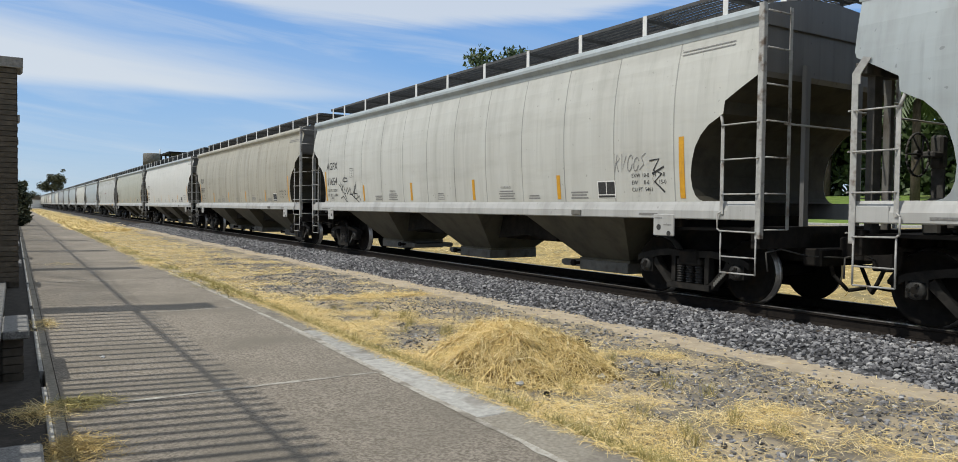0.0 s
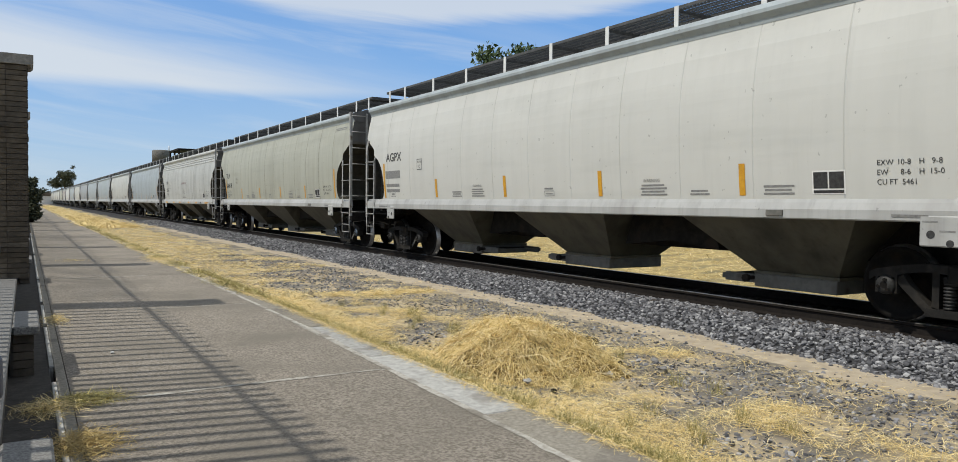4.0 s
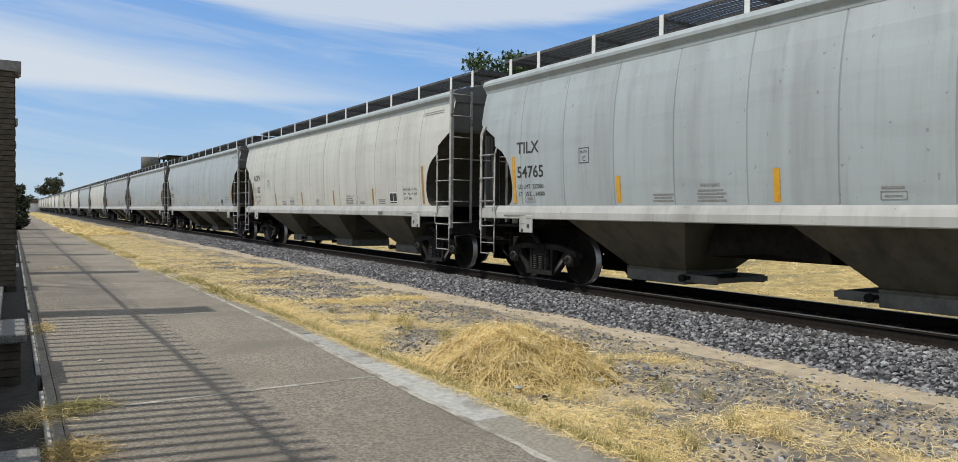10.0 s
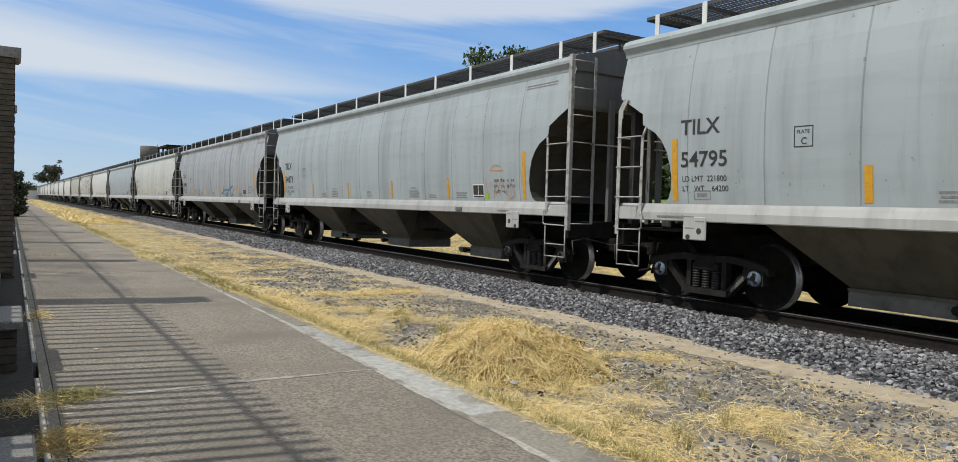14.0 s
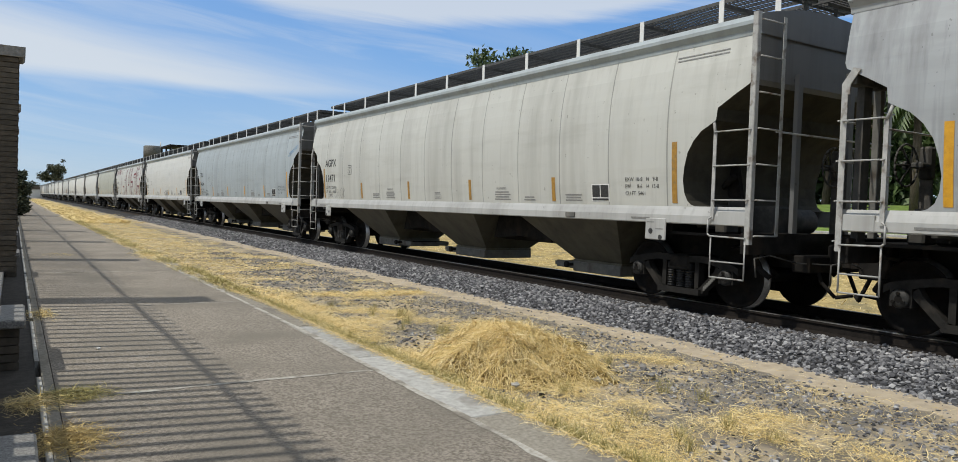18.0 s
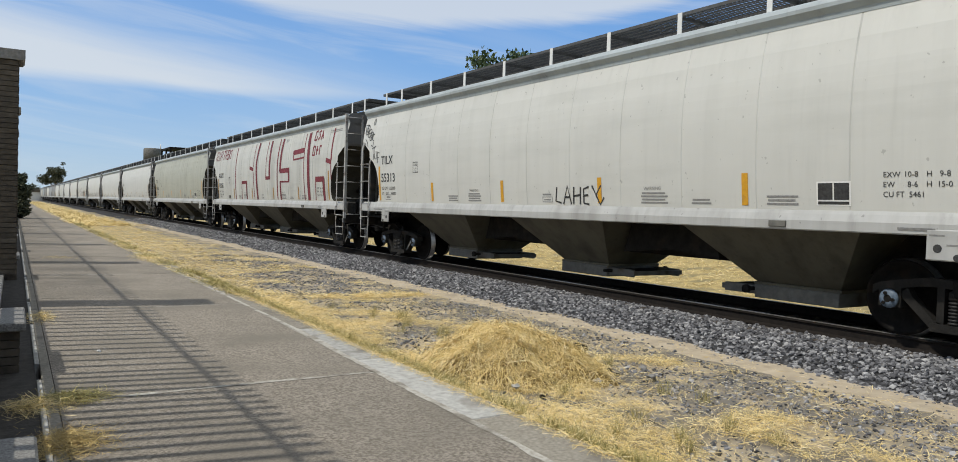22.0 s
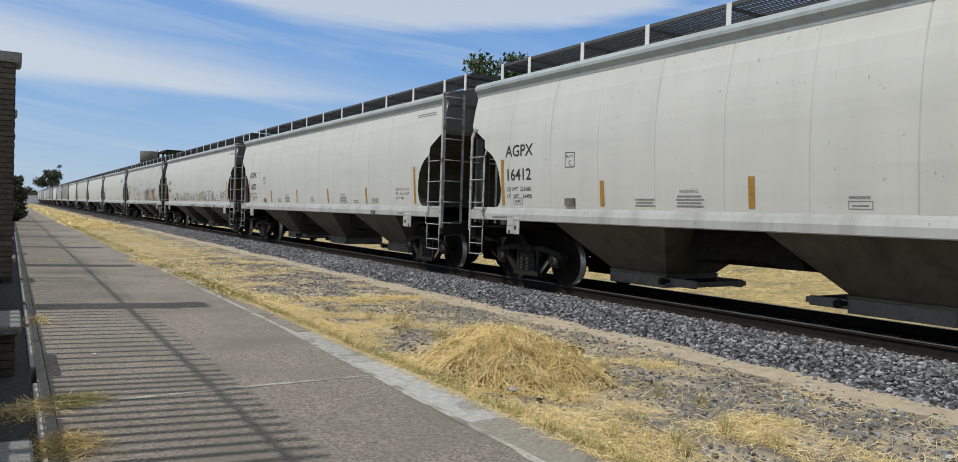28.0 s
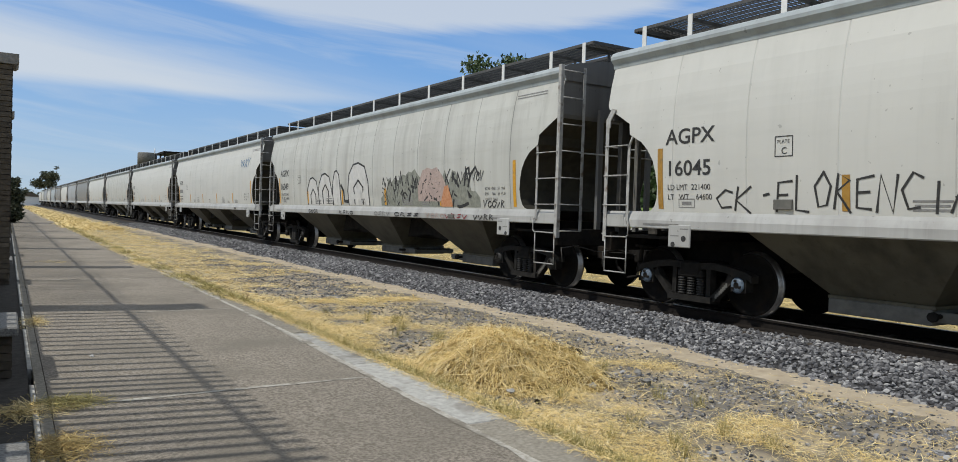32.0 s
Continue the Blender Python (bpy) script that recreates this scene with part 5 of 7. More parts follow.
for y0 in PILLARS[6:]:
    bm = bmesh.new()
    add_box(bm, -0.26, 0.26, -0.3, 0.3, 0, 3.42)
    add_box(bm, -0.33, 0.33, -0.34, 0.34, 3.42, 3.56, 0.03)
    o = part("fence_pillar", bm, BRICK)
    o.location = (-0.22, y0 + 0.28, 0)
    tagged(o, "tall brick fence pillar with a stone cap", "pillar", "brick pillars of the fence")

FX = -0.32
bar_bm = bmesh.new()
add_box(bar_bm, -0.02, 0.02, -0.036, 0.036, 0.45, 2.87, 0.006)
bar_me = bpy.data.meshes.new("fence_bar")
bar_bm.to_mesh(bar_me)
bar_bm.free()
bar_me.materials.append(FENCE)
edges = [2.75] + [v for y0 in PILLARS[1:] for v in (y0, y0 + 0.56)] + [98.0]
for a, b in zip(edges[0::2], edges[1::2]):
    pan = empty("fence_panel", Matrix.Translation((FX, (a + b) / 2, 0)))
    tagged(pan, "dark steel fence panel of upright bars and rails", "fence", "fence panels between the pillars")
    h = (b - a) / 2
    for z, t in ((0.80, 0.10), (2.535, 0.05)):
        bm = bmesh.new()
        add_box(bm, -0.022, 0.022, -h, h, z, z + t, 0.006)
        part("rail", bm, FENCE, pan)
    y = -h + 0.11
    while y < h - 0.05:
        o = new("bar", bar_me)
        o.parent, o.location = pan, (0, y, 0)
        y += 0.195 if a + h + y < 7.5 else 0.29


def build_bench(y0):
    p = empty("stone_bench", Matrix.Translation((0, y0, 0)))
    bm = bmesh.new()
    add_box(bm, PLINTH_X + 0.004, 0.10, 0, 1.05, 0.372, 0.452, 0.012)
    part("seat", bm, BENCH_TOP, p, "speckled pale seat slab")
    bm = bmesh.new()
    add_box(bm, PLINTH_X - 0.02, 0.035, 0.12, 0.93, -0.02, 0.372)
    part("pier_core", bm, MORTAR, p)
    for c in range(5):
        for k in range(3):
            bm = bmesh.new()
            z, yy = 0.0 + c * 0.074, 0.11 + k * 0.28 + (0.05 if c % 2 else 0)
            add_box(bm, 0.03, 0.055, yy, yy + 0.24, z, z + 0.064)
            part("brick", bm, BRICK, p)
        bm = bmesh.new()
        add_box(bm, PLINTH_X + 0.01, 0.05, 0.085, 0.115, z, z + 0.064)
        part("brick", bm, BRICK, p)
    return p


b0 = build_bench(7.52)
tagged(b0, "low stone bench slab on a brick pier", "bench", "benches along the fence")
copy_thing(b0, Matrix.Translation((0, 2.9, 0)))
copy_thing(b0, Matrix.Translation((0, 16.0, 0)))
copy_thing(b0, Matrix.Translation((0, 24.0, 0)))

pole = empty("concrete_pole", Matrix.Translation((-0.205, 2.35, 0)))
tagged(pole, "round concrete pole with a metal band", "pole")
bm = bmesh.new()
add_lathe(bm, [(-0.3, 0.145), (0.0, 0.145), (3.0, 0.13), (7.0, 0.11)], 24, "z")
part("shaft", bm, CONCRETE, pole)
bm = bmesh.new()
add_lathe(bm, [(1.02, 0.137), (1.02, 0.147), (1.03, 0.151), (1.12, 0.150), (1.13, 0.146), (1.13, 0.136)], 24, "z")
part("band", bm, surface("band_metal", (0.05, 0.06, 0.085), (0.085, 0.095, 0.125), 8, 0.6, 0.2), pole, "blue-grey metal band")


# ---- beyond the track ----
def leaf_cloud(name, centres, radii, n, size, material, parent, seed, hang=0.0):
    """A crown of many small leaf blades in uneven clumps."""
    g = np.random.default_rng(seed)
    w = np.array(radii) ** 2
    pick = g.choice(len(centres), n, p=w / w.sum())
    d = g.normal(0, 1, (n, 3))
    d /= np.linalg.norm(d, axis=1)[:, None]
    rad = np.array(radii)[pick] * g.random(n) ** 0.4
    p = np.array(centres)[pick] + d * rad[:, None] * np.array([1, 1, 0.8])
    u = g.normal(0, 1, (n, 3))
    u[:, 2] -= hang
    u /= np.linalg.norm(u, axis=1)[:, None]
    v = np.cross(u, g.normal(0, 1, (n, 3)))
    v /= np.linalg.norm(v, axis=1)[:, None]
    s = size * g.uniform(0.6, 1.4, n)[:, None]
    q = np.stack([p, p + u * s * 0.5 + v * s * 0.28, p + u * s, p + u * s * 0.5 - v * s * 0.28], 1)
    f = np.arange(n * 4).reshape(n, 4)
    me = bpy.data.meshes.new(name)
    me.from_pydata(q.reshape(-1, 3).tolist(), [], f.tolist())
    me.materials.append(material)
    ob = new(name, me)
    ob.parent = parent
    return ob


def build_tree(x, y, z, height, spread, seed, n=5000, leaf=0.22, mat=None, trunk=0.35, label="broad leafy tree beyond the tracks"):
    g = random.Random(seed)
    t = empty("tree", Matrix.Translation((x, y, z)))
    tagged(t, label, "tree")
    bm = bmesh.new()
    hb = height * 0.42
    add_tube(bm, (0, 0, -0.3), (0.1 * spread, 0.05, hb), 0.035 * height, 9, r2=0.022 * height)
    centres, radii = [], []
    for k in range(11):
        a = k * 2.4 + g.uniform(-0.4, 0.4)
        rr = spread * g.uniform(0.25, 0.85)
        top = Vector((rr * math.cos(a), rr * math.sin(a), height * g.uniform(0.55, 0.95) - 0.12 * rr))
        add_tube(bm, (0.08 * spread, 0.04, hb * g.uniform(0.7, 1.0)), top, 0.012 * height, 6, r2=0.004 * height)
        centres.append(top[:])
        radii.append(spread * g.uniform(0.26, 0.46))
        for j in range(2):
            o = Vector((g.gauss(0, 1), g.gauss(0, 1), g.gauss(0, 0.7))) * spread * 0.3
            centres.append((top + o)[:])
            radii.append(spread * g.uniform(0.14, 0.26))
    part("trunk", bm, BARK, t)
    leaf_cloud("crown", centres, radii, n, leaf, mat or LEAF, t, seed)
    return t


def build_palm(x, y, z, height, seed):
    g = random.Random(seed)
    t = empty("palm_tree", Matrix.Translation((x, y, z)))
    tagged(t, "tall palm with drooping fronds in the park", "palm")
    bm = bmesh.new()
    add_tube(bm, (0, 0, -0.3), (0.15, 0.1, height), 0.24, 10, r2=0.17)
    part("trunk", bm, BARK, t)
    vs, fs = [], []
    for k in range(34):
        a, el = k * 2.4, g.uniform(-0.6, 1.1)
        d = Vector((math.cos(a) * math.cos(el), math.sin(a) * math.cos(el), math.sin(el)))
        p = Vector((0.15, 0.1, height))
        for j in range(10):
            q = p + d * 0.24
            d.z -= 0.14
            d.normalize()
            s = d.cross(Vector((0, 0, 1))).normalized()
            for sg in (-1, 1):
                i = len(vs)
                vs += [p[:], q[:], (q + s * sg * 0.42 + d * 0.3 - Vector((0, 0, 0.22)))[:]]
                fs.append((i, i + 1, i + 2))
            p = q
    c = raw("crown", vs, fs, LEAF, t)
    return t


LAWN_SHEET = grid_sheet("lawn", [30.5, 33, 36, 39, 42, 50, 60], [-60, -20, 0, 20, 40, 70, 120, 200], lambda x, y: rise(x) + 0.04, LAWN)
tagged(LAWN_SHEET, "sunlit green park lawn beyond the road", "lawn", kind="structure")
ROAD = grid_sheet("road", [25.6, 30.2], [-300, -50, 0, 50, 150, 600], lambda x, y: 0.935, ASPHALT)
tagged(ROAD, "grey asphalt road behind the railway", "road", kind="structure")
bm = bmesh.new()
add_box(bm, 30.2, 30.5, -300, 400, 0.7, 1.06, 0.02)
tagged(part("road_kerb", bm, KERB), "pale concrete kerb of the road", "kerb", kind="structure")

build_tree(25.0, 37.5, rise(25), 10.75, 2.6, 61, 5200, 0.26)
for k, (x, y, h, s) in enumerate(((45, 4, 9, 4.2), (47, 12, 10, 4.8), (44, 20, 9, 4.3), (49, 27, 10.5, 5), (45, 36, 8.0, 3.6), (53, 19, 12, 5.5), (45, -6, 9, 4.4), (54, 42, 9, 5), (46, 30, 8, 4),
                                  (52, 33, 10, 5), (52, 8, 11, 5), (50, 48, 9, 5), (58, 26, 12, 6))):
    build_tree(x, y, rise(x), h, s, 70 + k, 5200, 0.45)
build_palm(39, 20.5, rise(39), 6.0, 91)
build_palm(37.5, 13.0, rise(37.5), 6.5, 92)
build_palm(40, 28.0, rise(40), 7.0, 93)
# low hedge behind the lawn
g = random.Random(5)
belt = leaf_cloud("park_thicket", [(50 + g.uniform(-2, 2), -40 + k * 0.9 + g.uniform(-1, 1), 2.8 + g.uniform(0.3, 5.6)) for k in range(130)], [2.5] * 130, 90000, 0.65, LEAF, None, 8)
tagged(belt, "dense dark thicket of park trees", "trees", kind="stuff")

# far tree at the end of the track, and dark trees behind the fence
build_tree(16.0, 410, -0.1, 15.5, 6.2, 101, 5200, 0.75, LEAF_DULL, label="broad dull-green tree far along the line")
bush = empty("bush", Matrix.Translation((0.42, 60, 0)))
tagged(bush, "dark dense shrub at the fence", "shrub")
g = random.Random(9)
bm = bmesh.new()
for k in range(5):
    add_tube(bm, (0, 0, -0.1), (g.uniform(-0.3, 0.3), g.uniform(-0.6, 0.6), 1.9), 0.05, 6, r2=0.02)
part("stems", bm, BARK, bush)
leaf_cloud("leaves", [(g.uniform(-0.35, 0.30), g.uniform(-1.0, 1.2), 0.35 + 2.6 * k / 26) for k in range(27)], [0.42 - 0.008 * k for k in range(27)], 5200, 0.22, LEAF_DULL, bush, 12)
for k, (x, y, h) in enumerate(((-2, 330, 6), (6, 380, 6), (22, 420, 7), (30, 360, 6), (40, 450, 9), (-10, 420, 8))):
    build_tree(x, y, -0.2, h, 5.0, 110 + k, 900, 0.9, LEAF_DULL, label="far hazy tree near the horizon")

shed = empty("far_house", Matrix.Translation((7.0, 330, -0.2)))
tagged(shed, "low pale house far down the line", "house")
bm = bmesh.new()
add_box(bm, -4, 4, -4, 4, 0, 3.2)
part("wall", bm, DECAL_WHITE, shed)
bm = bmesh.new()
add_prism(bm, [(-4.4, 3.2), (4.4, 3.2), (0, 4.6)], -4.4, 4.4, "y")
part("roof", bm, BRICK, shed)

tower = empty("water_tank", Matrix.Translation((25.0, 172, 0)))
tagged(tower, "dark round water tank on a steel frame", "water tank")
bm = bmesh.new()
add_lathe(bm, [(9.6, 0.2), (9.6, 1.9), (12.3, 1.9), (12.45, 1.7), (12.5, 0.1)], 24, "z")
part("tank", bm, GATE, tower)
for sx in (-1, 1):
    for sy in (-1, 1):
        bm = bmesh.new()
        add_box(bm, sx * 1.3 - 0.12, sx * 1.3 + 0.12, sy * 1.3 - 0.12, sy * 1.3 + 0.12, -0.3, 9.6)
        part("leg", bm, BLACK_STEEL, tower)
shelter = empty("steel_gantry", Matrix.Translation((27.0, 164, 0)))
tagged(shelter, "dark steel loading gantry beside the tank", "gantry")
bm = bmesh.new()
add_box(bm, -1.5, 2.5, -9, 1.5, 11.6, 11.95)
part("deck", bm, BLACK_STEEL, shelter)
for dx, dy in ((-1.3, 1.2), (2.3, 1.2), (-1.3, -8.8), (2.3, -8.8), (-1.3, -4), (2.3, -4)):
    bm = bmesh.new()
    add_box(bm, dx - 0.15, dx + 0.15, dy - 0.15, dy + 0.15, -0.3, 11.6)
    part("leg", bm, BLACK_STEEL, shelter)
bm = bmesh.new()
add_path(bm, [(-1.5, 1.6, 13.0), (-1.5, 1.6, 11.9)], 0.1, 6)
part("vent_pipe", bm, DECAL_WHITE, shelter)

# ---- the bus on the road ----
BUS_WHITE = surface("bus_white", (0.68, 0.69, 0.70), (0.76, 0.77, 0.78), 4, 0.35)
BUS_BLUE = surface("bus_blue", (0.012, 0.04, 0.22), (0.02, 0.06, 0.30), 4, 0.3)
GLASS_DARK = surface("tinted_glass", (0.006, 0.007, 0.008), (0.012, 0.013, 0.015), 2, 0.25, 0, 0, gloss=0.25)


def build_bus():
    b = empty("bus")
    tagged(b, "white and blue city bus with dark windows on the road", "bus")
    bm = bmesh.new()
    add_box(bm, -1.22, 1.22, -5.2, 5.2, 0.35, 1.45, 0.05)
    part("lower_body", bm, BUS_BLUE, b, "deep blue lower panels")
    bm = bmesh.new()
    add_prism(bm, [(-1.22, 2.43), (1.22, 2.43), (1.20, 2.62), (1.0, 2.78), (-1.0, 2.78), (-1.20, 2.62)], -5.2, 5.2, "y")
    part("roof", bm, BUS_WHITE, b)
    bm = bmesh.new()
    add_box(bm, -1.19, 1.19, -5.12, 5.12, 1.45, 2.43)
    part("window_band", bm, GLASS_DARK, b, "dark tinted windows")
    for k in range(8):
        y = -5.15 + k * 10.3 / 7
        for sx in (-1, 1):
            bm = bmesh.new()
            x0, x1 = sorted((sx * 1.15, sx * 1.215))
            add_box(bm, x0, x1, y - 0.035, y + 0.035, 1.44, 2.44)
            part("window_post", bm, BUS_WHITE, b)
    for y in (-3.2, 3.0):
        for sx in (-1, 1):
            bm = bmesh.new()
            add_lathe(bm, [(sx * 0.95, 0.2), (sx * 0.95, 0.46), (sx * 1.23, 0.46), (sx * 1.24, 0.25), (sx * 1.22, 0.1)], 20, "x", (0, y, 0.47))
            part("wheel", bm, BLACK_STEEL, b)
    bm = bmesh.new()
    for k, w in enumerate((1.0, 0.9)):
        add_box(bm, -1.226, -1.221, 0.9 - k * 1.25 - w, 0.9 - k * 1.25, 1.18, 1.32)
    part("lettering", bm, DECAL_WHITE, b)
    bm = bmesh.new()
    add_prism(bm, [(1.6 + 0.42 * math.cos(t), 1.12 + 0.22 * math.sin(t)) for t in (math.pi * k / 10 for k in range(11))], -1.227, -1.221, "x")
    part("emblem", bm, INK_ORANGE, b)
    return b


BUS = build_bus()


# ---- the train ----
FONT_CACHE = {}


def letters(text, size):
    """Outline of a line of text as 2D vertices and faces, from the built-in font."""
    key = (text, size)
    if key not in FONT_CACHE:
        cu = bpy.data.curves.new("text", "FONT")
        cu.body, cu.size, cu.resolution_u, cu.offset = text, size, 3, (0.004 * size / 0.3 if size > 0.2 else 0.0)
        ob = bpy.data.objects.new("text", cu)
        scene.collection.objects.link(ob)
        me = bpy.data.meshes.new_from_object(ob.evaluated_get(bpy.context.evaluated_depsgraph_get()))
        FONT_CACHE[key] = ([v.co[:2] for v in me.vertices], [tuple(p.vertices) for p in me.polygons])
        bpy.data.objects.remove(ob)
        bpy.data.meshes.remove(me)
        bpy.data.curves.remove(cu)
    return FONT_CACHE[key]


def on_side(u, v, lift=0.005):
    """A point of the side sheet that faces the path: u from the car's far end towards the near one, v above the rail."""
    return (-side_x(v) - lift, LB - u, v)


def marking(car, name, lines, mat, label=""):
    """Lines of (text, u, v, size, squeeze) as one flat mesh on the side."""
    vs, fs = [], []
    for text, u, v, size, sq in lines:
        a, f = letters(text, size)
        i = len(vs)
        vs += [on_side(u + x * sq, v + y) for x, y in a]
        fs += [tuple(i + k for k in q) for q in f]
    ob = raw(name, vs, fs, mat, car)
    if label:
        ob["label"] = label
    return ob


def bars(car, name, rects, mat, lift=0.004, label=""):
    vs, fs = [], []
    for u, v, w, h in rects:
        i = len(vs)
        vs += [on_side(u, v, lift), on_side(u + w, v, lift), on_side(u + w, v + h, lift), on_side(u, v + h, lift)]
        fs.append((i, i + 1, i + 2, i + 3))
    ob = raw(name, vs, fs, mat, car)
    if label:
        ob["label"] = label
    return ob


def spray(car, name, strokes, width, mat, label="", lift=0.006):
    """Sprayed lines: chains of (u, v) points as flat ribbons that follow the side."""
    vs, fs = [], []
    for st in strokes:
        pts = []
        for (a, b), (c, d) in zip(st, st[1:]):
            n = max(1, int(abs(d - b) / 0.25 + abs(c - a) / 0.6))
            pts += [(a + (c - a) * k / n, b + (d - b) * k / n) for k in range(n)]
        pts.append(st[-1])
        base = len(vs)
        for k, (u, v) in enumerate(pts):
            p, q = pts[max(0, k - 1)], pts[min(len(pts) - 1, k + 1)]
            d = math.hypot(q[0] - p[0], q[1] - p[1]) or 1
            nx, ny = -(q[1] - p[1]) / d, (q[0] - p[0]) / d
            w = width / 2
            vs += [on_side(u + nx * w, v + ny * w, lift), on_side(u - nx * w, v - ny * w, lift)]
            if k:
                i = base + 2 * k
                fs.append((i - 2, i - 1, i + 1, i))
    ob = raw(name, vs, fs, mat, car)
    if label:
        ob["label"] = label
    return ob


def scribble(u0, v0, u1, h, seed, loops=10, slant=0.2):
    """A running hand-drawn tag without readable letters."""
    g = random.Random(seed)
    out = []
    n = loops
    for k in range(n):
        u = u0 + (u1 - u0) * k / n
        w = (u1 - u0) / n
        kind = g.randrange(4)
        hh = h * g.uniform(0.7, 1.0)
        if kind == 0:
            out.append([(u, v0 + hh), (u + w * 0.3, v0), (u + w * 0.75, v0 + hh * 0.9)])
        elif kind == 1:
            out.append([(u + w * 0.5 + w * 0.38 * math.cos(t), v0 + hh * 0.5 + hh * 0.48 * math.sin(t)) for t in (2 * math.pi * j / 10 + 0.5 for j in range(10))])
        elif kind == 2:
            out.append([(u + w * 0.1, v0), (u + w * 0.2, v0 + hh), (u + w * 0.7, v0 + hh * 0.8), (u + w * 0.25, v0 + hh * 0.5), (u + w * 0.8, v0)])
        else:
            out.append([(u + w * 0.8, v0 + hh * 0.95), (u + w * 0.2, v0 + hh * 0.75), (u + w * 0.7, v0 + hh * 0.35), (u + w * 0.1, v0 + 0.02)])
    return [[(a + slant * (b - v0), b) for a, b in st] for st in out]


def common_stencils(car):
    """Small lettering that every wagon of the kind carries."""
    for v, (p, q, r) in ((1.855, ("EXW", "10-8", "H   9-8")), (1.745, ("EW", "8-6", "H  15-0"))):
        for word, u in ((p, 14.80), (q, 15.03 + 0.04 * (v < 1.8)), (r, 15.27)):
            marking(car, "dimension_stencil", [(word, u, v, 0.088, 0.98)], INK)
    marking(car, "capacity_stencil", [("CU FT  5461", 14.80, 1.635, 0.088, 0.98)], INK)
    for u, n, w, title in ((4.90, 3, 0.42, ""), (5.76, 4, 0.52, "WARNING"), (10.98, 4, 0.56, "WARNING"), (12.00, 2, 0.36, ""), (13.27, 3, 0.46, "")):
        bars(car, "small_stencil", [(u + 0.02 * (k % 2), 1.53 + 0.048 * k, w * (1 - 0.13 * (k % 2)), 0.026) for k in range(n)], INK_GREY)
        if title:
            marking(car, "warning_title", [(title, u + 0.06, 1.735, 0.075, 1.0)], INK_GREY)
    q = 0.010
    bars(car, "job_box", [(8.42, 1.53, 0.30, q), (8.42, 1.62, 0.30, q), (8.42, 1.53, q, 0.10), (8.71, 1.53, q, 0.10), (8.47, 1.565, 0.20, 0.018), (8.43, 1.655, 0.26, 0.03)], INK_GREY)
    bars(car, "load_chart", [(13.98, 1.53, 0.44, 0.29)], DECAL_WHITE, 0.004)
    bars(car, "load_chart_grid", [(14.00, 1.60, 0.19, 0.20), (14.21, 1.60, 0.19, 0.20), (14.00, 1.545, 0.40, 0.035)], INK, 0.007)
    bars(car, "roof_notice", [(15.75, 3.66, 0.95, 0.018), (15.75, 3.61, 0.95, 0.018)], INK_GREY)
    f = 0.012
    bars(car, "placard_holder", [(1.56, 1.54, 0.30, f), (1.56, 1.66, 0.30, f), (1.56, 1.54, f, 0.13), (1.85, 1.54, f, 0.13), (1.62, 1.58, 0.18, 0.05)], INK_GREY)
    bars(car, "plate_frame", [(3.18, 2.20, 0.26, f), (3.18, 2.45, 0.26, f), (3.18, 2.20, f, 0.25), (3.43, 2.20, f, 0.262)], INK)
    marking(car, "plate_letter", [("C", 3.275, 2.235, 0.12, 1), ("PLATE", 3.215, 2.37, 0.065, 1)], INK)
    for u, w in ((0.9, 0.72), (15.0, 0.40)):
        bars(car, "sill_stencil", [(u, 1.27, w, 0.03)], INK_GREY, 0.092)
    bm = bmesh.new()
    add_box(bm, -1.632, -1.60, 3.55, 3.80, 1.255, 1.335, 0.006)
    part("route_card_board", bm, GATE, car)


MASTER = build_car()
common_stencils(MASTER)

